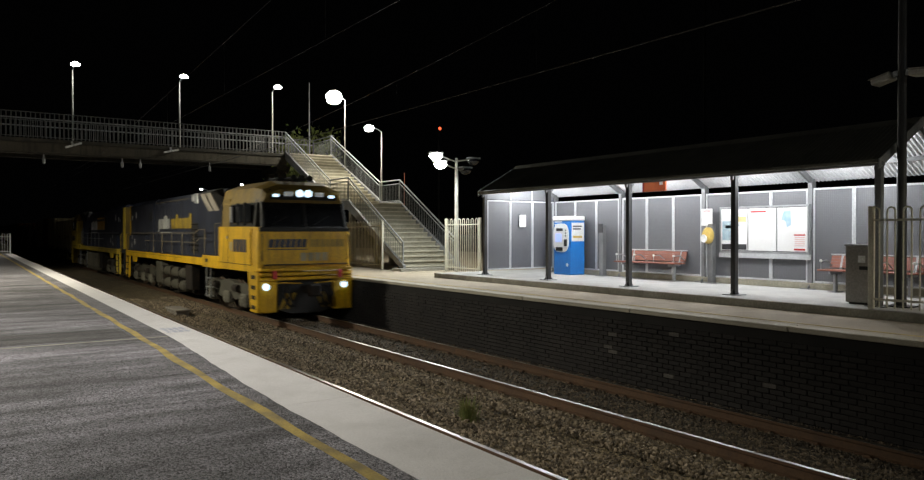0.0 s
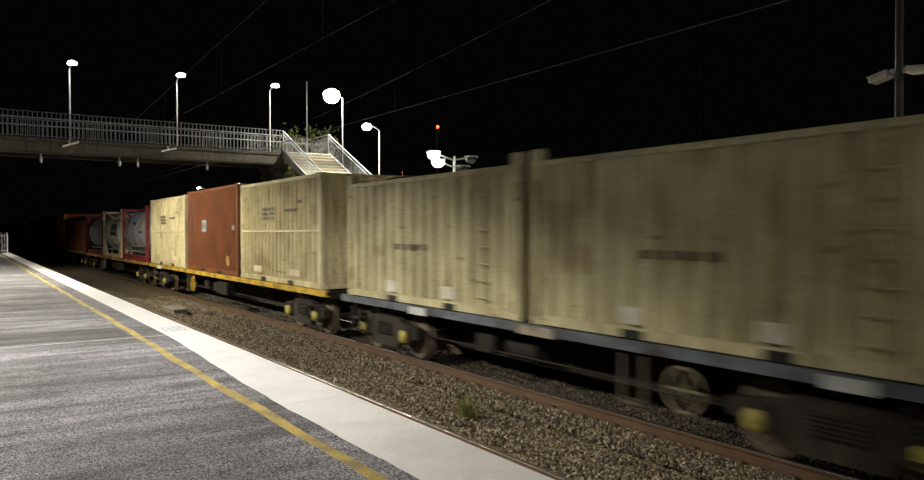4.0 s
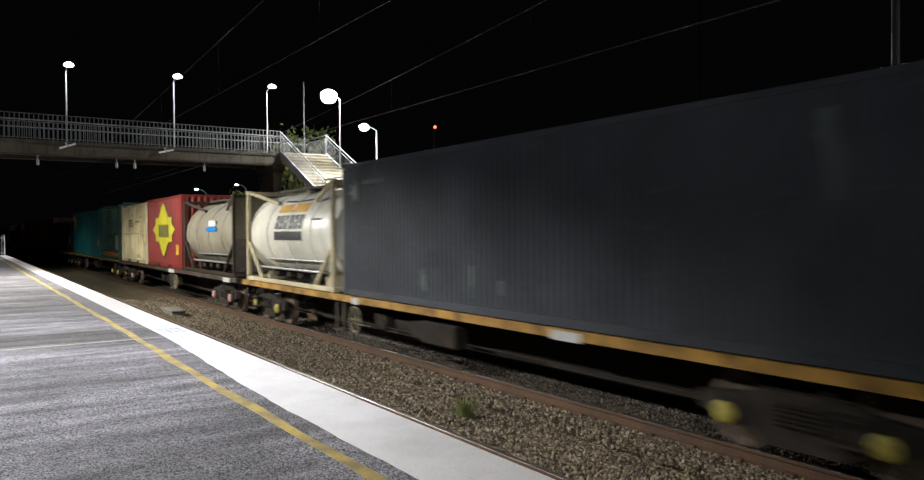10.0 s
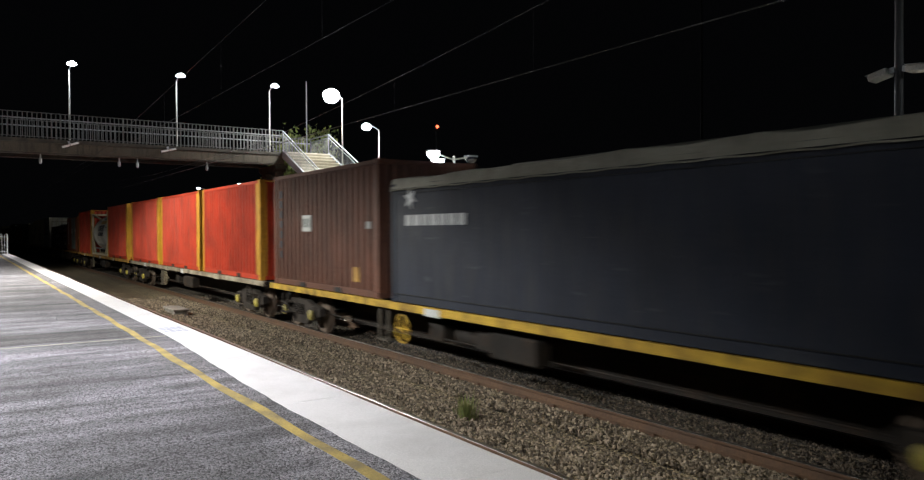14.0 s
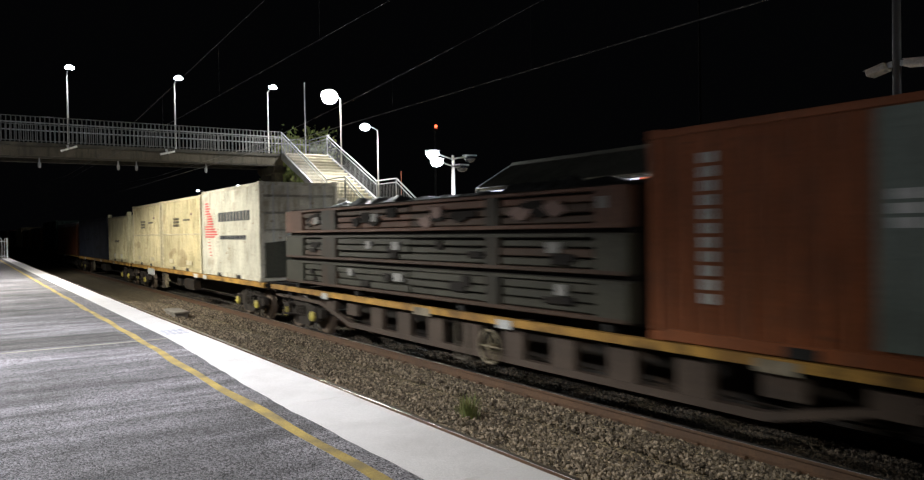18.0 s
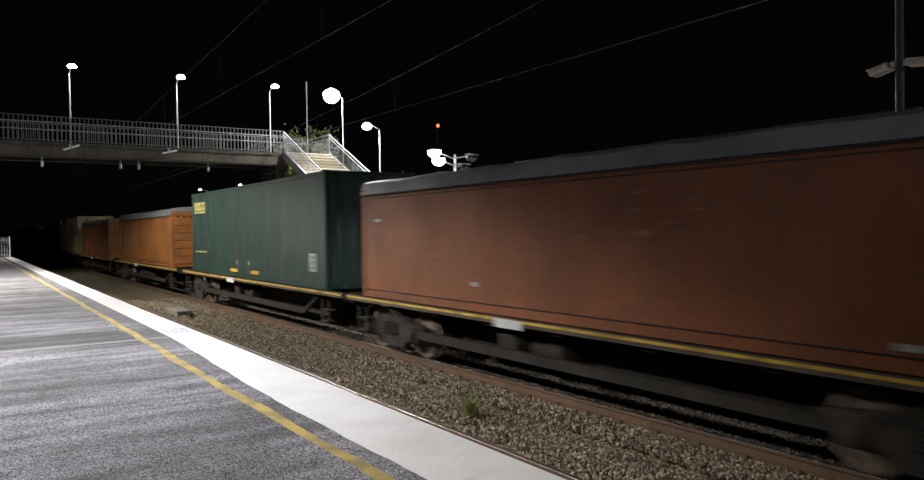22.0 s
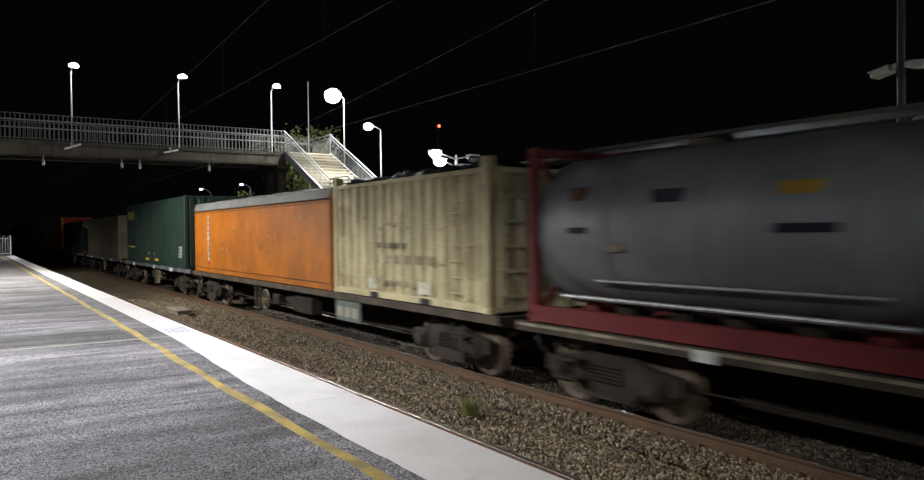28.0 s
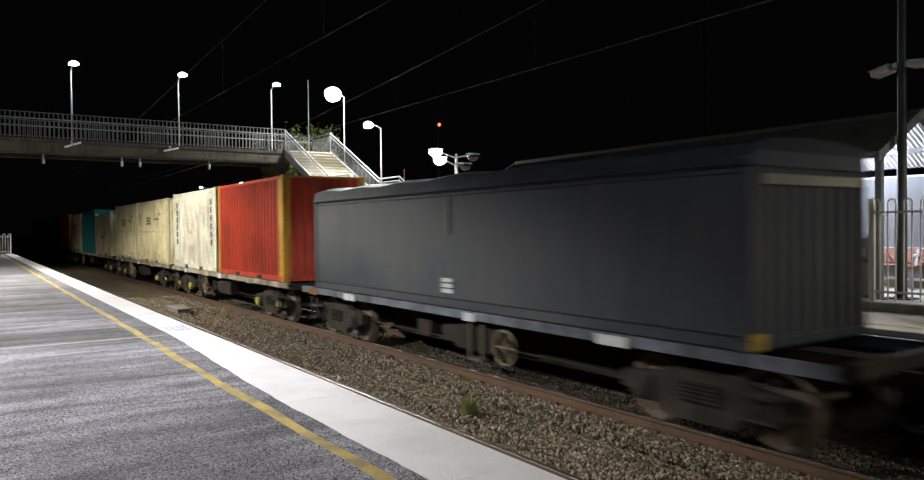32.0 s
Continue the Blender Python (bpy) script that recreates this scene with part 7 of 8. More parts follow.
        for y in (5.75, 7.2, 8.9, 10.6, 12.3, 14.0):
            part("stanchion", shared("stanchion", lambda bm: cyl(bm, (0, 0, S), (0, 0, 2.55), 0.016, n=6)), rail_paint, w, at=pose(s * 1.43, y, 0))
    # rear end: yellow corner posts and end wall, striped apron, steps
    part("end_wall", make(box, -1.20, 1.20, tail_end - 0.42, tail_end - 0.36, S, 3.92, 0.01), M["dim_yellow"], w, "grimy yellow end wall, its dimness kept in the paint")
    for s in (-1, 1):
        part("corner_post", make(box, s * 1.20 - 0.06, s * 1.20 + 0.06, tail_end - 0.52, tail_end - 0.30, S, 3.90, 0.02), Y, w, "yellow corner post")
        part("end_handrail", make(lambda bm: tube(bm, [(s * 1.40, tail_end - 0.18, 0.5), (s * 1.42, tail_end - 0.16, 2.4), (s * 1.36, tail_end - 0.2, 2.54)], 0.018, 6)), Y, w)
        part("end_ladder", make(prism, [(n - 0.98, 0.34), (n - 0.86, 0.34), (n - 1.02, S), (n - 1.16, S)], s * 1.40 - 0.04, s * 1.40 + 0.04, "x"), Y, w)
        for z in (0.40, 0.72, 1.04, 1.36):
            part("end_step", make(box, s * 1.36 - 0.10, s * 1.36 + 0.10, n - 0.98, n - 0.22, z, z + 0.03), M["under"], w)
        part("end_stile", make(box, s * 1.38 - 0.05, s * 1.38 + 0.05, n - 0.26, n - 0.14, 0.34, 1.70, 0.02), Y, w)
    part("apron", make(box, -1.30, 1.30, tail_end - 0.14, tail_end - 0.05, 0.36, 1.44, 0.02), K, w)
    for s in (-1, 1):
        for k in range(3):
            part("apron_stripe", make(prism, [(s * (0.25 + 0.40 * k), 0.42), (s * (0.46 + 0.40 * k), 0.42), (s * (0.20 + 0.40 * k), 1.36), (s * (0.0 + 0.40 * k), 1.36)], tail_end - 0.052, tail_end - 0.035, "y"), M["panel_faded"], w)
    # writing along the hood, as plain bars; it reads from the rear on one side and from the cab on the other
    for s in (-1, 1):
        x = s * 1.182

        def bar(name, a, b, z0, z1, mat):
            lo, hi = (23.15 - b, 23.15 - a) if s < 0 else (a, b)
            part(name, make(box, x - 0.008, x + 0.008, lo, hi, z0, z1), mat, w)
        if stars:
            for i, wd in enumerate((0.34, 0.40, 0.32, 0.42, 0.36, 0.30, 0.33)):
                a = 8.95 + i * 0.375
                bar("lettering", a, a + wd, 2.74, 3.24 + 0.05 * (i % 3), white)
            for i in range(4):
                bar("lettering_gap", 9.15 + i * 0.72, 9.25 + i * 0.72, 2.86 + 0.1 * (i % 2), 3.05 + 0.1 * (i % 2), B)
            for i in range(8):
                bar("yellow_panel", 11.62 + i * 0.36, 11.975 + i * 0.36, 2.74, 3.28, gold)
            bar("yellow_line", 11.62, 14.5, 3.40, 3.49, gold)
            bar("underline", 8.95, 11.55, 2.54, 2.60, white)
        else:
            for i, (wd, up) in enumerate(((0.27, 0), (0.27, 0), (0.25, 0), (0.11, 0.12), (0.17, 0.14), (0.11, 0.12), (0.25, 0))):
                a = 8.95 + (0, 0.37, 0.74, 1.10, 1.30, 1.58, 1.78)[i]
                bar("lettering", a, a + wd * 1.15, 2.72, 3.14 + up, white)
            bar("lettering_tail", 8.95, 9.07, 2.60, 2.72, white)
            for i in range(8):
                bar("yellow_panel", 11.35 + i * 0.42, 11.70 + i * 0.42, 2.72, 3.12 + (0.16 if i in (2, 7) else 0), gold)
            bar("underline", 9.4, 11.3, 2.54, 2.575, white)
        for a, z, r, deep in ((18.9, 3.40, 0.19, 1.25), (19.85, 3.28, 0.14, 1.25), (20.3, 3.22, 0.06, 1.25), (18.35, 2.12, 0.16, 1.42), (18.95, 2.34, 0.11, 1.42), (19.05, 1.94, 0.14, 1.42)):
            pts = [((r if k % 2 == 0 else r * 0.5) * math.cos(k * math.pi / 7 + 0.2), (r if k % 2 == 0 else r * 0.5) * math.sin(k * math.pi / 7 + 0.2)) for k in range(14)]
            part("star", make(prism, [(a + p, z + q) for p, q in pts], s * deep - 0.008, s * deep + 0.008, "x"), white if stars else M["letter_faded"], w, "white painted star")
    # tanks and bogies
    # added dark box: blocks the bright strip behind, in place of deep shade
    part("underframe", make(box, -0.45, 0.45, 1.6, n - 1.6, 0.60, 1.455, 0.02), M["under"], w, "dark filler box that blocks the view under the locomotive")
    if stars:
        prof = [(-1.28, 0.20), (-1.36, 0.42), (-1.36, 1.28), (1.36, 1.28), (1.36, 0.42), (1.28, 0.20)]
        part("fuel_tank", make(sweep, [(8.3, prof), (13.0, prof)]), M["tank_dirty"], w, "dirty olive-grey fuel tank")
        for s in (-1, 1):
            part("tank_lip", make(box, s * 1.365 - 0.02, s * 1.365 + 0.02, 8.3, 13.0, 0.40, 0.44), M["loco_grey"], w)
            part("tank_filler", make(box, s * 1.37 - 0.02, s * 1.37 + 0.02, 12.0, 12.3, 0.98, 1.06, 0.01), K, w)
            part("tank_end", make(box, s * 1.36 - 0.03, s * 1.36 + 0.03, 8.24, 8.32, 0.22, 1.40, 0.01), M["galvanised"], w)
        part("battery_box", make(box, -1.30, 1.30, 13.2, 14.4, 0.36, 1.34, 0.03), M["under"], w)
    else:
        part("fuel_tank", make(box, -1.0, 1.0, 8.4, 12.9, 0.2, 1.3, 0.05), M["under"], w, "dark fuel tank")
        for s in (-1, 1):
            for z in (0.50, 0.98):
                part("air_reservoir", make(lambda bm: lathe(bm, [(9.0, 0.1), (9.06, 0.2), (12.65, 0.2), (12.7, 0.1)], (s * 1.2, 0, z), "y", 16)), G, w, "long round air reservoir", smooth=True)
            for y in (9.6, 10.9, 12.2):
                part("reservoir_strap", make(box, s * 1.2 - 0.215, s * 1.2 + 0.215, y, y + 0.06, 0.28, 1.2, 0.02), M["under"], w)
            part("battery_box", make(box, s * 1.2 - 0.18, s * 1.2 + 0.18, 12.8, 13.75, 0.42, 1.34, 0.03), G, w)
            part("compressor_box", make(box, s * 1.18 - 0.16, s * 1.18 + 0.16, 7.9, 8.8, 0.42, 1.34, 0.03), M["under"], w)
    for s in (-1, 1):
        for a in (5.02, 5.52):
            part("ladder_stile", make(box, s * 1.42 - 0.02, s * 1.42 + 0.02, a, a + 0.05, 0.35, 1.42), M["galvanised"], w)
        for z in (0.40, 0.70, 1.0):
            part("ladder_rung", make(box, s * 1.38 - 0.07, s * 1.38 + 0.07, 5.02, 5.57, z, z + 0.03), M["galvanised"], w)
    loco_bogie(w, 4.0, -1 if stars else 1)
    loco_bogie(w, LOCO_N - 3.6, -1 if stars else 1)
    return w


# ---- the train's order, front to rear
on_train(locomotive(True, False, "yellow and dark blue diesel locomotive leading, headlights lit"), 20.3)
on_train(locomotive(False, True, "dark blue diesel locomotive with yellow cab, cab to the rear"), 64.0, 180)

HI, LOW = DECK + 2.9, DECK + 2.59


def place(ob, y):
    return on_train(ob, y)


def star_mark(c, y, z, r, mat):
    pts = [((r if k % 2 == 0 else r * 0.45) * math.cos(k * math.pi / 6 + 0.3), (r if k % 2 == 0 else r * 0.45) * math.sin(k * math.pi / 6 + 0.3)) for k in range(12)]
    part("emblem", make(prism, [(y + a, z + b) for a, b in pts], -HALF - 0.004, -HALF + 0.012, "x"), mat, c)


def panel_marks(c, n, top, kind):
    """Stickers, data panels and emblems that the sides show."""
    W, K = M["letter_white"], M["letter_navy"]
    if kind == "column":
        bars_of_writing(c, n - 0.60, n - 0.42, DECK + 0.62, top - 0.32, P["rackplate"], 1, rows=9, gap=0.1)
    if kind == "column_blue":
        bars_of_writing(c, n - 0.58, n - 0.40, DECK + 0.7, top - 0.35, P["greyblue"], 1, rows=7)
    if kind in ("column_blue", "panels"):
        mark(c, "data_panel", n - 2.55, n - 2.0, DECK + 1.40, DECK + 1.80, M["letter_faded"])
        for k in range(3):
            mark(c, "lettering", n - 2.49 + 0.18 * k, n - 2.38 + 0.18 * k, DECK + 1.50, DECK + 1.72, P["grey"], side=-HALF - 0.004)
        mark(c, "data_panel", 0.36, 0.56, DECK + 1.45, DECK + 1.60, M["letter_faded"])
        mark(c, "yellow_label", 0.9, 1.2, DECK + 0.30, DECK + 0.62, P["beam_rust"])
    if kind == "orange":
        bars_of_writing(c, 10.28, 10.52, DECK + 0.42, top - 0.24, M["letter_faded"], 1, rows=9, gap=0.1)
        mark(c, "red_label", 10.28, 10.50, DECK + 0.30, DECK + 0.42, P["red"])
        rnd = random.Random(31)
        for i in range(16):
            y, z = rnd.uniform(3.4, 9.3), DECK + abs(rnd.gauss(0.85, 0.4)) + 0.2
            w, q = rnd.uniform(0.12, 0.36), rnd.uniform(0.02, 0.05)
            outline = [(y + w * k / 6, z + q * rnd.uniform(0.1, 1)) for k in range(7)] + [(y + w - w * k / 6, z - q * rnd.uniform(0.1, 1)) for k in range(7)]
            part("scrape", make(prism, outline, -HALF - 0.003, -HALF + 0.012, "x"), P["scrape_orange"], c, "pale scraped patch")
        mark(c, "data_label", 1.6, 1.95, top - 0.55, top - 0.48, P["scrape_orange"])
    if kind == "few":
        for y, z, w, h in ((n - 0.85, DECK + 1.58, 0.26, 0.06), (n - 4.3, DECK + 0.44, 0.22, 0.07), (1.0, DECK + 0.22, 0.26, 0.07)):
            mark(c, "data_label", y, y + w, z, z + h, M["letter_faded"])
        rnd = random.Random(12)
        for i in range(9):
            y, z = rnd.uniform(3.2, 5.4), rnd.uniform(DECK + 1.15, top - 0.40)
            outline = [(y + 0.05 * k, z + rnd.uniform(0.0, 0.05)) for k in range(7)] + [(y + 0.3 - 0.05 * k, z - rnd.uniform(0.0, 0.05)) for k in range(7)]
            part("scrape", make(prism, outline, -HALF - 0.003, -HALF + 0.012, "x"), P["scrape_brown"], c, "pale scraped patch")
    if kind == "columns":
        for y in (n - 0.7, 0.5):
            bars_of_writing(c, y, y + 0.22, DECK + 0.9, top - 0.3, K, 1, rows=6)
    if kind in ("emblem", "emblem_old"):
        fresh = kind == "emblem"
        ink, patch = (W, P["cream"]) if fresh else (P["grey"], P["grey"])
        arrow = [(0.0, 0.10), (0.14, 0.22), (0.10, 0.02), (0.34, 0.10), (0.22, -0.04), (0.42, -0.12), (0.18, -0.14), (0.24, -0.34), (0.08, -0.16), (-0.02, -0.30)]
        part("emblem", make(prism, [(n - 0.72 + a, top - 0.56 + b) for a, b in arrow], -HALF - 0.004, -HALF + 0.012, "x"), ink, c)
        bars_of_writing(c, n - 1.9, n - 0.95, top - 0.50, top - 0.38, ink, 5, gap=0.4)
        leaf = [(0.0, -0.62), (0.16, -0.60), (0.22, -0.28), (0.42, 0.02), (0.44, 0.30), (0.10, 0.32), (0.06, 0.02), (-0.02, -0.22)]
        part("emblem_patch", make(prism, [(0.95 + (a if fresh else 0.5 * a), top - 0.62 + b) for a, b in leaf], -HALF - 0.004, -HALF + 0.012, "x"), patch, c, "worn cream emblem" if fresh else "faded emblem")
        if fresh:
            mark(c, "data_label", 0.62, 0.78, top - 1.20, top - 1.06, P["cream"])
        rnd = random.Random(3)
        for i in range(5):
            y, z = n - rnd.uniform(2.5, 6.5), DECK + rnd.uniform(0.25, 0.5)
            mark(c, "scrape", y, y + rnd.uniform(0.04, 0.12), z, z + rnd.uniform(0.2, 0.4), P["grey"])
    if kind == "pockets":
        for y in (n / 2 - 1.03, n / 2 + 1.03):
            mark(c, "yellow_patch", y - 0.3, y + 0.3, DECK + 0.16, DECK + 0.30, P["yellow"])
    if kind == "boxes":
        for y in (n / 2 - 1.2, n / 2 + 0.85):
            mark(c, "pale_patch", y, y + 0.42, DECK + 0.2, DECK + 0.42, P["white"])
        bars_of_writing(c, n / 2 - 0.3, n / 2 + 1.0, DECK + 1.04, DECK + 1.20, P["olive"], 5, gap=0.45)
    if kind == "panel":
        bars_of_writing(c, n / 2 + 0.15, n / 2 + 1.15, DECK + 1.72, DECK + 2.10, P["olive"], 3, rows=3, gap=0.3)
        bars_of_writing(c, n / 2 - 1.5, n / 2 - 0.5, DECK + 1.92, DECK + 2.02, P["olive"], 6, gap=0.3)
        mark(c, "data_label", 1.3, 2.1, DECK + 0.25, DECK + 0.42, P["frame_cream"])
        mark(c, "data_label", n - 1.9, n - 1.2, DECK + 0.25, DECK + 0.42, P["frame_cream"])
        mark(c, "red_label", 1.2, 1.42, DECK + 2.12, DECK + 2.2, P["rackpink"])
    if kind == "teal":
        part("emblem", make(lambda bm: [prism(bm, [(n - 0.35, DECK + 2.7), (n - 0.35, DECK + 2.1), (n - 0.8, DECK + 1.75), (n - 1.5, DECK + 1.75), (n - 1.5, DECK + 2.45), (n - 1.1, DECK + 2.7)], -HALF - 0.004, -HALF + 0.012, "x")]), M["orange"], c)
        bars_of_writing(c, n - 1.25, n - 0.4, DECK + 2.25, DECK + 2.5, W, 3, side=-HALF - 0.005)
        mark(c, "data_panel", 0.42, 0.79, DECK + 0.65, DECK + 1.05, P["yellow"])
        for y in (n / 2 - 1.03, n / 2 + 1.03):
            mark(c, "yellow_patch", y - 0.2, y + 0.2, DECK + 0.18, DECK + 0.24, P["yellow"])
        for z in (0.20, 0.30, 0.40):
            mark(c, "rub_rail", 0.2, n - 0.2, DECK + z, DECK + z + 0.035, P["teal"], side=-HALF - 0.02)
    if kind == "green":
        bars_of_writing(c, n - 1.75, n - 0.35, DECK + 2.22, DECK + 2.62, P["pale_yellow"], 4, gap=0.22)
        for k in range(3):
            mark(c, "lettering_gap", n - 1.66 + 0.35 * k, n - 1.58 + 0.35 * k, DECK + 2.30, DECK + 2.44, P["green"], side=-HALF - 0.004)
        mark(c, "emblem_bar", n - 1.75, n - 0.35, DECK + 2.12, DECK + 2.18, P["pale_yellow"])
        bars_of_writing(c, n - 1.9, n - 0.35, DECK + 0.72, DECK + 0.78, P["pale_yellow"], 9, gap=0.2)
        mark(c, "data_panel", 0.55, 1.0, DECK + 0.42, DECK + 0.86, M["letter_faded"])
        bars_of_writing(c, 0.60, 0.98, DECK + 0.46, DECK + 0.84, P["grey"], 2, side=-HALF - 0.004, rows=3)
        for y in (n / 2 - 0.5, n / 2 + 0.6):
            mark(c, "data_label", y, y + 0.2, DECK + 0.42, DECK + 0.55, P["tarp"])
        for y in (n / 2 - 1.3, n / 2 + 0.7):
            mark(c, "yellow_patch", y, y + 0.7, DECK + 0.17, DECK + 0.27, P["yellow"])
    if kind == "navy":
        bars_of_writing(c, n - 2.6, n - 0.5, DECK + 1.50, DECK + 1.78, W, 7)
        star_mark(c, n - 0.75, DECK + 2.02, 0.22, W)
        bars_of_writing(c, 1.1, 1.7, DECK + 0.75, DECK + 1.2, W, 1, rows=3)
        mark(c, "yellow_label", 0.7, 0.95, DECK + 0.7, DECK + 0.85, P["yellow"])
    if kind == "label":
        bars_of_writing(c, n / 2 + 1.6, n / 2 + 2.3, DECK + 0.45, DECK + 0.85, W, 1, rows=3)
    if kind == "scuffs":
        rnd = random.Random(int(n * 7 + top * 100))
        for i in range(9):
            y, z = rnd.uniform(1, n - 2), rnd.uniform(DECK + 0.4, top - 0.5)
            mark(c, "scuff", y, y + rnd.uniform(0.05, 0.3), z, z + rnd.uniform(0.03, 0.25), P["scuff"])
        for y0, y1, zz in ((3.6, 6.6, DECK + 1.50), (2.2, 4.3, DECK + 0.72), (7.4, 8.6, DECK + 1.2)):
            pts, k = [], 14
            for i in range(k + 1):
                pts.append((y0 + (y1 - y0) * i / k, zz + 0.10 * math.sin(i * 0.9) + rnd.uniform(-0.05, 0.05)))
            outline = [(a, b + 0.018) for a, b in pts] + [(a, b - 0.018) for a, b in pts[::-1]]
            part("scrape", make(prism, outline, -HALF - 0.003, -HALF + 0.012, "x"), P["grey_dark"], c, "pale scraped line")
    if kind == "stripes":
        widths = (0.35, 0.45, 0.6, 0.4, 0.5, 0.62, 0.65, 0.7, 0.7, 0.62, 0.9, 1.1, 1.15, 0.75)
        for i, wd in enumerate(widths):
            z = DECK + 2.42 - 0.088 * i
            mark(c, "red_stripe", n - 0.55 - 0.02 * i - wd * (0.9 if i > 3 else 0.7), n - 0.45 - (0.25 if 4 < i < 9 else 0), z, z + 0.05, M["red"])
        for i in range(5):
            mark(c, "red_stripe", n - 0.95 - 0.05 * i, n - 0.72 - 0.05 * i, DECK + 1.1 - 0.11 * i, DECK + 1.13 - 0.11 * i, M["red"])
        bars_of_writing(c, 0.9, 4.2, DECK + 1.80, DECK + 2.22, P["greyblue"], 10, gap=0.42)
        bars_of_writing(c, 1.3, 4.0, DECK + 1.22, DECK + 1.40, P["greyblue"], 13, gap=0.42)
    if kind == "star":
        cy, cz = 3.0, DECK + 1.55
        def diamond(k):
            o = []
            for a, b in ((0, 1.12), (0.2, 0.95), (0.55, 0.5), (0.95, 0.5), (0.95, 0.22), (1.3, 0)):
                o.append((a * k * 1.5, b * k))
            q = o + [(a, -b) for a, b in o[-2::-1]]
            q = q + [(-a, b) for a, b in q[-2:0:-1]]
            return [(cy + a, cz + b) for a, b in q]
        part("emblem_edge", make(lambda bm: prism(bm, diamond(1.06), -HALF - 0.003, -HALF + 0.012, "x")), K, c)
        part("emblem_star", make(lambda bm: prism(bm, diamond(1.0), -HALF - 0.007, -HALF + 0.012, "x")), M["star_yellow"], c)
        bars_of_writing(c, cy - 0.92, cy + 0.92, cz - 0.32, cz + 0.42, K, 5, side=-HALF - 0.006, gap=0.3)
        mark(c, "data_label", 0.5, 0.9, DECK + 0.55, DECK + 0.95, P["yellow"])
    if kind == "half":
        mark(c, "grey_patch", 1.1, 3.3, DECK + 0.2, top - 0.12, P["patch_grey"])
        bars_of_writing(c, n - 0.98, n - 0.72, DECK + 0.5, top - 0.3, W, 2, rows=11, gap=0.35)
        bars_of_writing(c, 2.6, 3.2, DECK + 1.35, DECK + 1.75, W, 2, side=-HALF - 0.005, rows=3, gap=0.12)
        mark(c, "data_panel", 1.0, 1.25, DECK + 1.5, DECK + 1.65, W, side=-HALF - 0.005)
    if kind == "blotches":
        mark(c, "pale_streak", 6.02, 6.13, DECK + 1.30, DECK + 1.98, P["tarp"], side=-HALF - 0.005)
        bars_of_writing(c, 5.94, 6.38, DECK + 0.26, DECK + 0.55, W, 1, rows=3, side=-HALF - 0.005)
        part("yellow_corner", make(box, -HALF - 0.01, -0.95, -0.015, 0.01, DECK + 0.02, DECK + 0.20, 0.004), P["beam_yellow"], c)
        part("pale_header", make(box, -1.0, 1.05, -0.012, 0.01, DECK + 1.86, DECK + 1.98, 0.004), P["oldtarp"], c)


def cement_marks(c, n):
    """Orange swoosh and two rows of dark bars on the tank's flank, bent round the shell."""
    zc, r = (DECK + 3.73) / 2 + 0.04, 1.142

    def band(bm, y0, y1, z0, z1):
        k = 5
        rows = []
        for i in range(k + 1):
            z = z0 + (z1 - z0) * i / k
            x = -math.sqrt(max(0.01, (r + 0.016) ** 2 - (z - zc) ** 2))
            rows.append([bm.verts.new((x - d, y, z)) for d, y in ((0, y0), (0.004, y0), (0.004, y1), (0, y1))])
        for a, b in zip(rows, rows[1:]):
            for q in range(4):
                bm.faces.new((a[q], a[(q + 1) % 4], b[(q + 1) % 4], b[q]))
        bm.faces.new(rows[0])
        bm.faces.new(rows[-1][::-1])
    part("emblem_swoosh", make(band, 2.05, 4.0, zc + 0.60, zc + 0.82), M["swoosh"], c, "orange swoosh")
    for k in range(8):
        part("emblem_curve", make(band, 1.95 + 0.27 * k, 2.24 + 0.27 * k, zc + 0.90 - 0.035 * math.sin((k + 0.5) * math.pi / 8), zc + 0.945 - 0.035 * math.sin((k + 0.5) * math.pi / 8)), M["letter_navy"], c)
    for k in range(6):
        part("lettering", make(band, 2.05 + 0.33 * k, 2.28 + 0.33 * k, zc + 0.16, zc + 0.52), M["letter_navy"], c)
        part("lettering_slot", make(band, 2.12 + 0.33 * k, 2.21 + 0.33 * k, zc + 0.24 + 0.10 * (k % 2), zc + 0.30 + 0.10 * (k % 2)), M["tank_white"], c)
    for k in range(9):
        part("lettering", make(band, 2.05 + 0.218 * k, 2.19 + 0.218 * k, zc - 0.14, zc + 0.09), M["letter_navy"], c)
    part("small_lettering", make(band, 0.9, 1.5, zc + 0.36, zc + 0.41), M["letter_navy"], c)


def tank_marks(c):
    zc, r = (DECK + 3.73) / 2 + 0.04, 1.142
    for y, z, w, h, m in ((1.5, 0.35, 0.5, 0.2, P["beam_yellow"]), (3.3, 0.3, 0.45, 0.25, P["navy"]), (5.0, 0.35, 0.3, 0.3, P["brown"]), (4.2, -0.25, 0.3, 0.12, P["beam_pale"]), (1.3, 0.0, 0.7, 0.1, P["navy"]), (4.9, 0.0, 0.35, 0.08, P["navy"])):
        x = -math.sqrt((r + 0.012) ** 2 - (z + h / 2) ** 2)
        part("data_label", make(box, x - 0.006, x + 0.05, y, y + w, zc + z, zc + z + h), m, c)


M["swoosh"] = paint("swoosh", (0.68, 0.36, 0.03), 0.5)
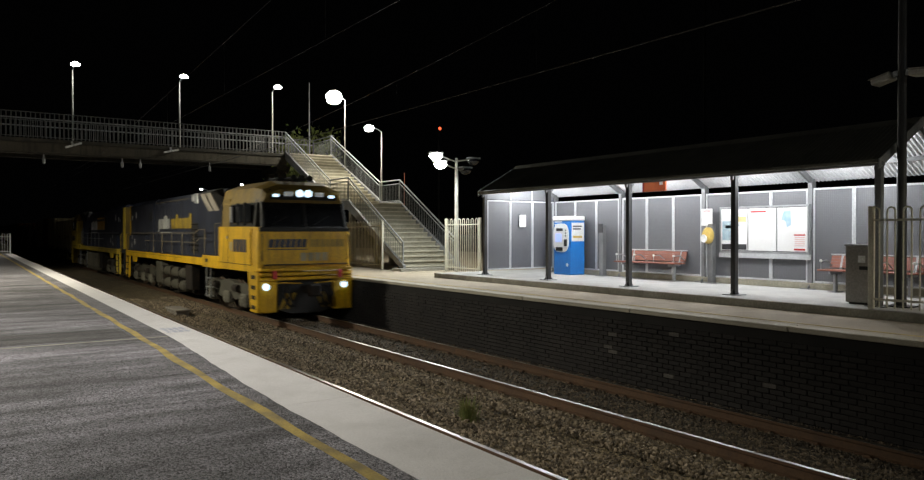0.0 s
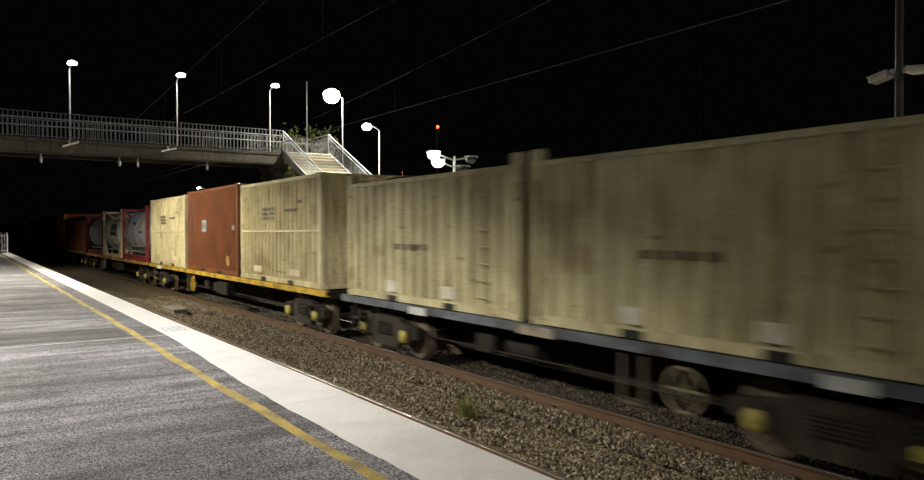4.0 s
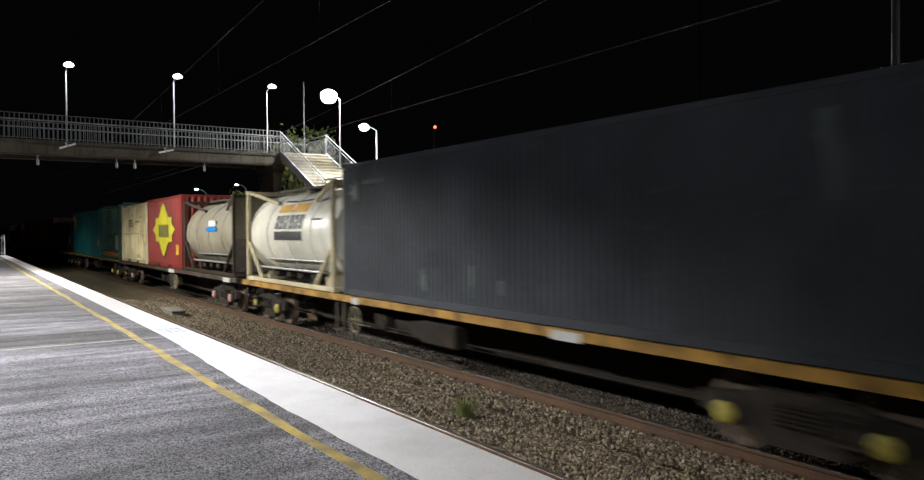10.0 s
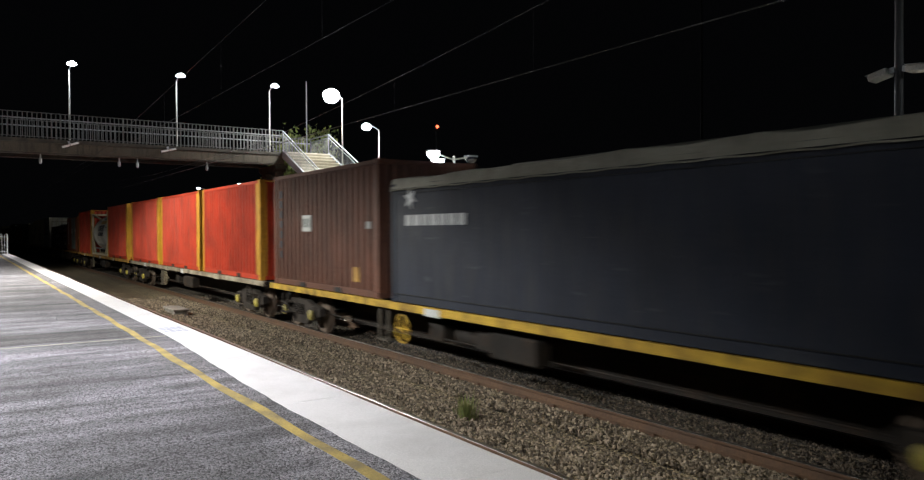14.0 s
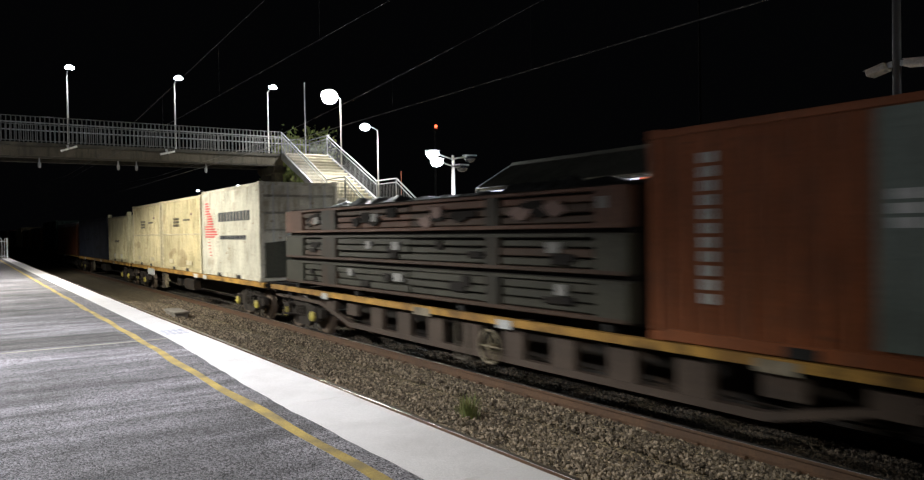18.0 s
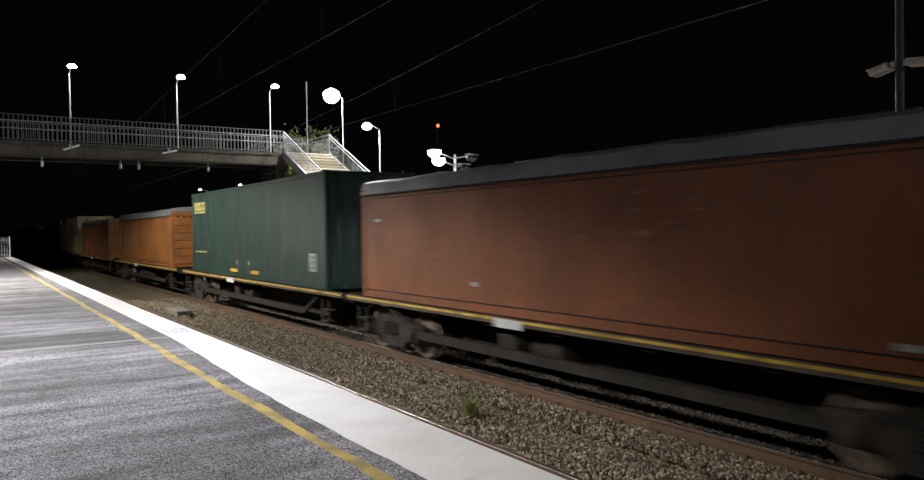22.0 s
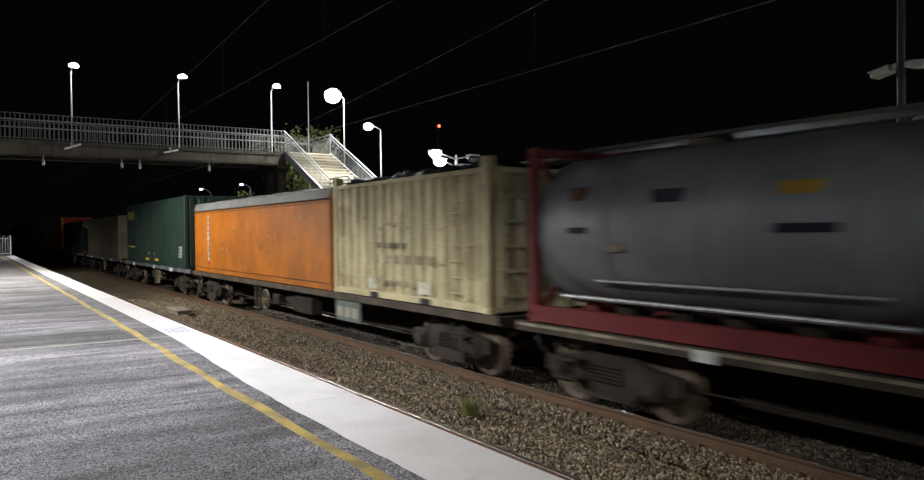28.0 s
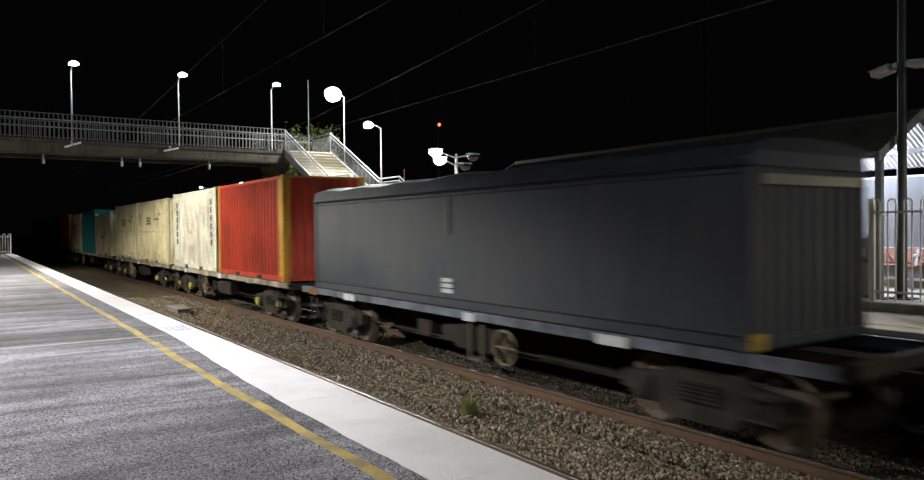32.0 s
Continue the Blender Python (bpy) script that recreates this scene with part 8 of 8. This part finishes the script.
M["emblem_orange"] = paint("emblem_orange", (0.36, 0.13, 0.05), 0.5)
M["star_yellow"] = paint("star_yellow", (0.62, 0.55, 0.03), 0.5)
M["tank_white"] = paint("tank_white", (0.80, 0.77, 0.68), 0.4, (0.3, 0.25, 0.17), 0.35)
M["tank_grey"] = material("tank_grey", (0.33, 0.34, 0.35), (0.26, 0.27, 0.28), 0.48, 0.3, 0.8, 30, 0.05, 0.002, (0.12, 0.11, 0.10), 0.4, True)
M["tank_beige"] = paint("tank_beige", (0.29, 0.26, 0.20), 0.45, (0.12, 0.09, 0.06), 0.6)


def std(col, style, n, top, label, marks="", **k):
    c = container(n, top, style, P[col], label, **k)
    if marks:
        panel_marks(c, n, top, marks)
    return c


def bulk(label, load=False):
    c = container(6.06, DECK + 2.45, "wide", P["cream"], label, post=P["cream"])
    tall_posts(c, 6.06, DECK + 2.45, P["cream"])
    panel_marks(c, 6.06, DECK + 2.45, "boxes")
    if load:
        rnd = random.Random(8)
        def heap(bm):
            g = [[bm.verts.new((-1.12 + 0.28 * i, 0.22 + 5.62 * j / 26, DECK + (2.30 if i in (0, 8) else 2.52 + rnd.uniform(0, 0.09)))) for i in range(9)] for j in range(27)]
            for j in range(26):
                for i in range(8):
                    bm.faces.new((g[j][i], g[j][i + 1], g[j + 1][i + 1], g[j + 1][i]))
        part("bulk_load", make(heap), M["black"], c, "heaped dark bulk load")
        for y, z, w in ((2.6, 1.42, 0.3), (3.1, 1.50, 0.42), (3.7, 1.40, 0.25)):
            mark(c, "worn_lettering", y, y + w, DECK + z, DECK + z + 0.07, P["worn"])
        bars_of_writing(c, 1.7, 4.3, DECK + 0.74, DECK + 0.98, P["worn"], 6, gap=0.5)
        bars_of_writing(c, 2.0, 4.2, DECK + 0.30, DECK + 0.44, P["worn"], 7, gap=0.4)
    return c


def cream(label="cream ribbed steel container with a pale rail at mid height"):
    return std("pale", "midrail", 6.06, DECK + 2.82, label, "panel", post=P["frame_cream"])


def red_box(label="red ribbed steel container with yellow corner posts"):
    c = std("red", "corr", 6.06, HI, label, "", post=P["post_yellow"])
    for x in (-1.05, 1.05):
        part("post_flange", shared("post_flange", lambda bm: box(bm, -0.05, 0.05, 0.004, 0.05, DECK + 0.118, HI - 0.10, 0.008)), P["post_yellow"], c, at=pose(x, 0, 0))
    part("post_side", shared("post_side", lambda bm: box(bm, -HALF - 0.004, -HALF + 0.03, 0.14, 0.34, DECK + 0.156, HI - 0.105, 0.006)), P["post_yellow"], c)
    part("end_trim", make(box, -1.05, 1.05, -0.004, 0.02, HI - 0.07, HI - 0.02, 0.006), P["post_yellow"], c)
    return c


def cement():
    c = tank_container(P["frame_cream"], M["tank_white"], "white tank container in a cream braced frame", top=DECK + 2.62)
    cement_marks(c, 6.06)
    return c


def grey_tank():
    c = tank_container(P["maroon"], M["tank_grey"], "grey steel tank container in a maroon frame", solid=True, diag=False, top=DECK + 2.62)
    tank_marks(c)
    return c


def tarped(col, label, marks="", cover="tarp", top=2.2, hump=0.13, n=12.19):
    return std(col, "curtain", n, DECK + top, label, marks, tarp=P[cover], post=P[col], hump=hump)


def beige_tank():
    c = tank_container(P["rack"], M["tank_beige"], "dirty beige tank container in a dark braced frame", top=DECK + 2.6)
    # dark panels and a cream patch paint the end's unlit and lit parts
    part("front_panel", make(box, -1.15, 1.15, -0.02, 0.03, DECK + 0.15, DECK + 2.5, 0.01), P["olive"], c, "olive end panel in a dim tone")
    part("end_placard", make(box, 0.1, 0.85, -0.035, -0.021, DECK + 1.65, DECK + 2.25, 0.004), P["cream"], c, "cream patch for the lit part of the end")
    part("lower_panel", make(box, -1.15, 1.15, -0.03, 0.03, DECK + 0.15, DECK + 1.2, 0.01), P["beam_dark"], c)
    mark(c, "blue_label", 2.0, 3.2, DECK + 1.45, DECK + 1.6, M["blue"], side=-1.16)
    mark(c, "white_label", 2.2, 3.0, DECK + 1.62, DECK + 1.82, M["letter_white"], side=-1.13)
    return c


def flat_rack():
    """Open green rack: two end frames, a slotted base, a tilted mesh wall behind, and concrete blocks as load."""
    c = thing("flat_rack", "dark green open flat rack loaded with concrete blocks", "flat rack")
    n, G = 6.06, P["rackgreen"]
    for y in (0.0, n - 0.3):
        part("end_frame", make(lambda bm: [box(bm, s * 1.1 - 0.11, s * 1.1 + 0.11, y, y + 0.3, DECK, DECK + 2.95, 0.02) for s in (-1, 1)] + [box(bm, -1.0, 1.0, y + 0.05, y + 0.2, DECK + 0.2 + k * 0.68, DECK + 0.34 + k * 0.68, 0.01) for k in range(5)]), G, c)
        part("end_panel", make(box, -1.0, 1.0, y + 0.1, y + 0.14, DECK + 0.1, DECK + 2.9), G, c)
    part("base", make(lambda bm: [box(bm, s * 1.15 - 0.06, s * 1.15 + 0.06, 0.3, n - 0.3, DECK + 0.01, DECK + 0.16, 0.012) for s in (-1, 1)] + [box(bm, s * 1.15 - 0.06, s * 1.15 + 0.06, 0.3, n - 0.3, DECK + 0.40, DECK + 0.52, 0.012) for s in (-1, 1)]), G, c)
    for k in range(6):
        part("base_post", make(box, -1.2, -1.1, 0.6 + k * 0.95, 0.8 + k * 0.95, DECK + 0.162, DECK + 0.398), P["tan"], c)
    part("floor", make(box, -1.1, 1.1, 0.3, n - 0.3, DECK + 0.44, DECK + 0.5), G, c)
    for x, y0, q in ((1.0, 3.0, 10), (-1.0, 3.6, 7)):
        part("mesh_wall", make(lambda bm: [cyl(bm, (x, y0 + k * 0.28, DECK + 0.5), (x, y0 + k * 0.28, DECK + 2.7), 0.02, n=5) for k in range(q)] + [cyl(bm, (x, y0 - 0.1, DECK + 0.6 + k * 0.35), (x, 5.7, DECK + 0.6 + k * 0.35), 0.024, n=5) for k in range(7)]), G, c)
    part("top_bar", make(lambda bm: [cyl(bm, (s * 1.1, 0.2, DECK + 2.88), (s * 1.1, n - 0.2, DECK + 2.88), 0.04, n=6) for s in (-1, 1)]), G, c)
    return c


def load_blocks():
    t = thing("concrete_block_load", "grey concrete blocks loaded on the rack", "concrete block")
    for a in (0.9, 2.1):
        part("block", make(box, -0.9, 0.9, a, a + 1.12, DECK + 0.5, DECK + 1.30, 0.03), M["concrete"], t)
    for k in range(6):
        part("timber", make(box, -1.0, 0.9, 3.5 + 0.3 * k, 3.72 + 0.3 * k, DECK + 0.5, DECK + 0.66, 0.01), M["black"], t)
    return t


def folded_racks():
    """Three folded flat racks on one another: boards with grooves, dark pockets, posts; the top one flaking red-brown."""
    c = thing("folded_flat_racks", "stack of three olive and rust-brown folded flat racks", "flat rack stack")
    n, rnd = 12.05, random.Random(5)
    base, step = DECK + 0.10, 0.63
    for y in (0.4, 3.9, 8.0, 11.4):
        part("packing_timber", make(box, -1.15, 1.15, y, y + 0.14, DECK, base - 0.003, 0.01), M["black"], c)
    for k in range(3):
        z = base + k * step
        col = P["rackred"] if k == 2 else P["rackolive"]
        r = part("rack", make(box, -1.08, 1.08, 0.05, n - 0.05, z, z + step - 0.003), P["under_black"], c, "flaking red-brown folded flat rack" if k == 2 else "olive-grey folded flat rack")
        for s in (-1, 1):
            part("top_rail", make(box, s * 1.17 - 0.05, s * 1.17 + 0.05, 0.02, n - 0.02, z + step - 0.09, z + step - 0.035, 0.008), col, r)
            part("bottom_rail", make(box, s * 1.17 - 0.05, s * 1.17 + 0.05, 0.02, n - 0.02, z + 0.035, z + 0.10, 0.008), P["rackbrown"] if k < 2 else col, r)
        # end frames, posts and the boards between them
        for a, b in ((0.0, 0.62), (2.78, 3.12), (8.95, 9.75), (10.9, n)):
            part("frame_post", make(box, -HALF, -1.0, a, b, z + 0.045, z + step - 0.04, 0.02), P["rack"] if 0 < a < 10 else col, r)
        for a, b in ((0.66, 2.74), (3.16, 5.6), (5.64, 8.90), (9.80, 10.85)):
            h = (step - 0.24) / 3
            for q in range(3):
                inset = rnd.uniform(0.02, 0.07)
                part("board", make(box, -HALF + inset, -1.0, a, b, z + 0.115 + q * (h + 0.012), z + 0.115 + q * (h + 0.012) + h * rnd.uniform(0.72, 0.98), 0.012), rnd.choice((col, col, P["rackbrown"] if k else col, P["rackolive"] if k < 2 else P["rackbrown"])), r)
            for q in range(2 if k < 2 else 3):
                y, w = rnd.uniform(a, b - 0.5), rnd.uniform(0.18, 0.5)
                zz = z + rnd.uniform(0.12, 0.34)
                part("pocket", make(box, -HALF - 0.004, -1.06, y, y + w, zz, zz + rnd.uniform(0.08, 0.2), 0.01), P["under_black"], r, "dark open pocket")
            if k == 2:
                for q in range(3):
                    y, zz = rnd.uniform(a, b - 0.6), z + rnd.uniform(0.2, 0.45)
                    m = 9
                    pts = [(y + 0.3 + 0.28 * rnd.uniform(0.5, 1.1) * math.cos(6.283 * u / m), zz + 0.13 * rnd.uniform(0.4, 1.1) * math.sin(6.283 * u / m)) for u in range(m)]
                    part("flaked_patch", make(prism, pts, -HALF - 0.010, -HALF + 0.05, "x"), rnd.choice((P["under_black"], P["rackpink"], P["under_black"])), r)
        for y in ((1.2, 5.9, 8.1), (1.3, 6.0, 7.2), (6.9, 9.9, 0.35))[k]:
            zz = z + rnd.uniform(0.2, 0.34)
            part("tag_plate", make(box, -HALF - 0.012, -1.1, y, y + rnd.uniform(0.16, 0.34), zz, zz + 0.16, 0.004), P["rackplate"], r, "pale grey tag plate")

    def heap(y0, y1, high):
        def fn(bm):
            g = [[bm.verts.new((-1.0 + 0.286 * i, y0 + (y1 - y0) * j / 16, base + 3 * step - 0.01 + (0 if i in (0, 7) or j in (0, 16) else rnd.uniform(0.3, 1) * high))) for i in range(8)] for j in range(17)]
            for j in range(16):
                for i in range(7):
                    bm.faces.new((g[j][i], g[j][i + 1], g[j + 1][i + 1], g[j + 1][i]))
        return fn
    for y0, y1, high in ((1.2, 3.2, 0.22), (6.6, 10.4, 0.20), (3.4, 6.4, 0.10)):
        part("chains", make(heap(y0, y1, high)), M["black"], c, "heap of dark chains")
    return c


def make_wagon(first, last, beam, label, **k):
    """A wagon under the containers from first to last, headstocks 0.3 m beyond them."""
    a, b = first - 0.30, last + 0.30
    k.setdefault("plates", ((0.22, 0.5, P["beam_pale"]), (0.46, 0.35, M["letter_white"]), (0.58, 0.6, P["beam_pale"]), (0.81, 0.3, M["letter_white"])))
    return on_train(wagon(a, round(b - a, 2), P[beam], label, **k), a)


Wp, Bp = M["letter_white"], P["beam_pale"]
make_wagon(65.26, 77.66, "beam_blue", "dirty blue-grey container flat wagon", steps=(0.27,), plates=((0.1, 0.5, Wp), (0.45, 0.8, Bp), (0.72, 0.6, Wp)))
place(bulk("cream corrugated bulk container, stained, with tall corner posts"), 65.26)
place(bulk("cream corrugated bulk container, stained, with tall corner posts"), 71.60)
make_wagon(79.14, 98.11, "beam_yellow", "yellow container flat wagon", plates=((0.87, 0.8, Wp),))
place(cream(), 79.14)
place(std("rustbrown", "corr", 6.06, HI, "red-brown ribbed steel container with a column of lettering", "column_blue"), 85.52)
place(cream(), 92.05)
make_wagon(99.2, 118.08, "beam_rust", "rusty orange-yellow container flat wagon")
place(grey_tank(), 99.2)
place(cement(), 105.56)
place(grey_tank(), 112.03)
make_wagon(119.17, 138.06, "beam_dark", "dark container flat wagon with an ochre line", stripe=P["beam_yellow"], steps=())
place(tarped("clay", "red-brown open-top container under a dark tarpaulin", "", "darktarp", 2.40), 119.17)
place(red_box(), 131.97)
make_wagon(139.36, 158.11, "beam_yellow", "yellow container flat wagon", steps=(0.6,))
place(std("brown", "corr", 6.06, HI, "dull brown ribbed steel container", "panels"), 139.36)
place(std("blue", "fine", 12.19, HI, "dark blue finely ribbed steel container with pale emblems", "emblem"), 145.91)
make_wagon(159.11, 177.97, "beam_rust", "rusty orange container flat wagon", plates=((0.25, 0.6, Wp), (0.6, 0.3, Wp)))
place(std("greyblue", "fine", 12.19, HI, "faded grey-blue finely ribbed steel container with worn emblems", "emblem_old"), 159.11)
place(cement(), 171.86)
make_wagon(179.26, 198.12, "beam_dark", "brown container flat wagon with pink axle caps", cap=M["pink"], steps=(0.39,), plates=((0.03, 0.7, Wp), (0.4, 0.9, Wp)))
place(beige_tank(), 179.26)
place(std("darkred", "corr", 6.06, HI, "dark red ribbed container with a yellow star emblem", "star"), 185.64)
place(cream(), 192.06)
make_wagon(199.2, 217.55, "beam_dark", "dark brown container flat wagon with an ochre line", plates=((0.28, 1.3, P["grey"]),), stripe=P["beam_yellow"])
place(flat_rack(), 198.90)
place(load_blocks(), 198.90)
place(std("teal", "flat", 12.19, HI, "teal smooth-sided steel container with an orange emblem", "teal"), 205.34)
make_wagon(218.65, 237.45, "beam_yellow", "bright yellow container flat wagon", steps=(0.62,), plates=((0.55, 0.5, Wp),))
place(tarped("navy", "dark navy open-top container under a sagging pale tarpaulin", "navy", "oldtarp", 2.32), 218.65)
place(std("brown", "corr", 6.06, HI, "dull brown ribbed steel container with lettering", "column_blue"), 231.39)
make_wagon(238.61, 257.73, "beam_pale", "pale grey container flat wagon")
for y in (238.61, 245.12, 251.66):
    place(red_box(), y)
make_wagon(259.02, 277.7, "beam_rust", "rusty container flat wagon with a low belly frame")
place(red_box(), 259.0)
place(cement(), 265.23)
place(red_box(), 271.66)
make_wagon(278.73, 298.0, "beam_rust", "container wagon with a pierced fish-belly frame", style="fish", steps=(0.49,))
place(std("rustorange", "corr", 6.06, LOW, "rusty red and grey-green patched steel container", "half"), 278.73)
place(folded_racks(), 285.15)
signed = make_wagon(299.24, 317.98, "beam_rust", "rusty orange container flat wagon with a white board", plates=((0.3, 0.4, Wp), (0.36, 0.5, Wp)))
part("data_board", make(box, -1.275, -1.251, 14.1, 15.4, DECK - 0.36, DECK - 0.08, 0.006), Wp, signed, "white data board")
mover = std("white", "flat", 6.06, HI, "dirty white smooth-sided container with red stripes and a dark hatch", "stripes", doors=True)
part("hatch", make(lambda bm: prism(bm, [(-1.05, DECK + 0.12), (-1.05, DECK + 1.12), (-0.15, DECK + 1.20), (0.12, DECK + 1.26), (0.14, DECK + 0.12)], -0.03, 0.03, "y")), P["grey_dark"], mover, "dark hatch in the door end")
part("yellow_label", make(box, 0.55, 0.95, 0.004, 0.03, DECK + 0.60, DECK + 0.98), P["yellow"], mover)
for z in (0.45, 0.95, 1.45, 1.95, 2.45):
    part("door_rib", make(box, -1.08, 1.08, 0.012, 0.035, DECK + z, DECK + z + 0.07, 0.006), P["oldtarp"], mover)
place(mover, 299.24)
place(cream(), 305.50)
place(cream(), 311.90)
make_wagon(319.22, 338.06, "beam_rust", "rusty orange container flat wagon")
place(bulk("cream corrugated bulk container, stained, with tall corner posts"), 319.22)
place(tarped("navy", "dark navy curtain-sided container with scuffs", "scuffs", "darktarp", 2.38), 325.85)
five = [("rustbrown", 339.61, "red-brown open-top container under a grey tarpaulin", "few"), ("green", 353.74, "", ""), ("tan", 369.35, "orange-brown open-top container under a pale tarpaulin", "column"), ("tan", 384.64, "orange-brown open-top container under a pale tarpaulin", "column")]
for i, (col, y, lab, mk) in enumerate(five):
    nxt = five[i + 1][1] if i < 3 else 399.13
    make_wagon(y - 0.6, y + 12.19 + (nxt - y - 12.19) / 2 - 0.5, "beam_dark", "low articulated container wagon with a yellow line", style="well", rear=True, front=i == 0, stripe=P["beam_yellow"], cap=M["bogie"], plates=((0.55, 0.7, Wp),), steps=())
    if col == "green":
        place(std("green", "flat", 12.19, DECK + 2.86, "dark green smooth-sided container with yellow emblems", "green"), y)
    else:
        place(tarped(col, lab, mk, top=2.2 if i == 3 else 2.26, hump=0.15 if i == 3 else 0.22, n=11.76 if i == 3 else 12.19), y + 0.43 if i == 3 else y)
make_wagon(399.0, 411.5, "beam_dark", "low articulated container wagon, last of its set", style="well", front=False, stripe=P["beam_pale"], cap=M["bogie"], plates=((0.72, 1.0, Wp),), steps=())
place(cream(), 399.13)
place(bulk("cream corrugated bulk container, stained, with tall corner posts"), 405.46)
make_wagon(412.47, 431.07, "beam_dark", "dark container flat wagon with a pale line", stripe=P["beam_pale"], steps=(0.60,), cap=M["bogie"])
place(tarped("navy", "dark navy curtain-sided container with scuffs", "scuffs", "darktarp", 2.38), 412.47)
place(grey_tank(), 425.05)
loaded = make_wagon(432.15, 450.55, "beam_dark", "dark container flat wagon with a pale data board", cap=M["bogie"], steps=(0.58,), plates=())
board = part("data_board", make(box, -1.24, -1.20, 5.0, 6.25, DECK - 0.62, DECK - 0.17, 0.01), P["grey"], loaded, "pale grey framed data board")
for k in range(3):
    part("lettering", make(box, -1.246, -1.239, 5.12 + 0.38 * k, 5.38 + 0.38 * k, DECK - 0.52, DECK - 0.30), P["oldtarp"], board)
place(bulk("cream corrugated bulk container heaped with a dark load", True), 432.15)
place(tarped("orange", "bright orange open-top container under a grey tarpaulin", "orange", "tarp", 2.29, 0.20), 438.40)
for y, lab in ((452.11, "pale blue-grey container flat wagon"), (467.03, "pale blue-grey container flat wagon"), (481.76, "pale blue-grey container flat wagon")):
    make_wagon(y - 0.5, y + 12.69, "beam_blue", lab, cap=M["bogie"], steps=(0.39,), plates=((0.2, 0.55, Wp), (0.45, 0.3, Wp), (0.78, 0.55, Wp), (0.93, 0.5, P["tan"])))
place(std("green", "flat", 12.19, DECK + 2.86, "dark green smooth-sided container with yellow emblems", "green"), 452.11)
place(tarped("olive", "drab olive-brown curtain-sided container under a tarpaulin", "", "olive", 2.28), 467.03)
place(tarped("blotchy", "dark grey-blue curtain-sided container with dull blotches", "blotches", "darktarp", 2.18, 0.20, 12.05), 481.92)
make_wagon(496.11, 508.58, "beam_pale", "pale container flat wagon")
place(red_box(), 496.11)
place(std("white", "corr", 6.06, HI, "dirty white ribbed container with dark lettering", "columns"), 502.50)
make_wagon(509.9, 522.4, "beam_pale", "pale container flat wagon")
place(cream(), 509.9)
place(cream(), 516.3)
make_wagon(524.2, 543.2, "beam_pale", "pale container flat wagon")
place(bulk("cream corrugated bulk container, stained, with tall corner posts"), 524.2)
place(std("teal", "corr", 6.06, HI, "teal ribbed steel container", ""), 530.6)
place(cream(), 537.1)
make_wagon(544.8, 563.6, "beam_dark", "dark container flat wagon")
place(red_box("dark red ribbed steel container"), 544.8)
place(std("navy", "corr", 12.19, HI, "dark navy ribbed steel container", ""), 551.3)
make_wagon(565.2, 584.0, "beam_dark", "dark container flat wagon")
place(std("green", "flat", 12.19, DECK + 2.86, "dark green smooth-sided container", ""), 565.2)
place(std("navy", "corr", 6.06, HI, "dark navy ribbed steel container", ""), 577.7)


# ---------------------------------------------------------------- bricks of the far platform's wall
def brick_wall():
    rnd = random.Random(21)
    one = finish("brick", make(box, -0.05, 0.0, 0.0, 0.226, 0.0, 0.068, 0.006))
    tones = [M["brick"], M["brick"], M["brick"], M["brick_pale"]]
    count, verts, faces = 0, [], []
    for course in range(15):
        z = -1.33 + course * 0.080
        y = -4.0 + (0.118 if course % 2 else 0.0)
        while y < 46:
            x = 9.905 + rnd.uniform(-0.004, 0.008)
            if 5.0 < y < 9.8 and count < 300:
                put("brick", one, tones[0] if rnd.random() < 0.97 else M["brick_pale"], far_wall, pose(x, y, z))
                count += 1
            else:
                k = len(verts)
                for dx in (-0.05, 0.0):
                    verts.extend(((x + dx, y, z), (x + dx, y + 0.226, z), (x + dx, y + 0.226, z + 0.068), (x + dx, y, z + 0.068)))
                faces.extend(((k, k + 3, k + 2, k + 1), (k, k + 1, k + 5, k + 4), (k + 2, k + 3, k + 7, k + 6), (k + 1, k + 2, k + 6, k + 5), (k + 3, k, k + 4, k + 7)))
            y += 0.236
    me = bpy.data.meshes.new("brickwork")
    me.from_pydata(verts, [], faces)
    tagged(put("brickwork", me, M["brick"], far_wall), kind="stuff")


M["brick_pale"] = material("brick_pale", (0.10, 0.09, 0.08), (0.07, 0.06, 0.055), 0.9, 0, 2, 25, 0.4, 0.006, (0.05, 0.045, 0.04), 0.6)
brick_wall()


# ---------------------------------------------------------------- what moves
def motions():
    for ob, y, turn in moving:
        walk(ob, [(k, pose(FAR_TRACK, y - run(k), RAIL_Z, 0, 0, turn)) for k in range(33)])
    # every wheelset rolls; wheels of one size share one set of keys
    for wheels in rolling.values():
        first, radius, sense = wheels[0][0], wheels[0][1], wheels[0][2]
        walk(first, [(k / 25, pose(0, 0, 0, math.degrees(sense * run(k / 25) / radius))) for k in range(801)])
        for ob, _, _ in wheels[1:]:
            ob.rotation_mode = "QUATERNION"
            keys = ob.animation_data_create()
            keys.action = first.animation_data.action
            keys.action_slot = first.animation_data.action_slot


motions()
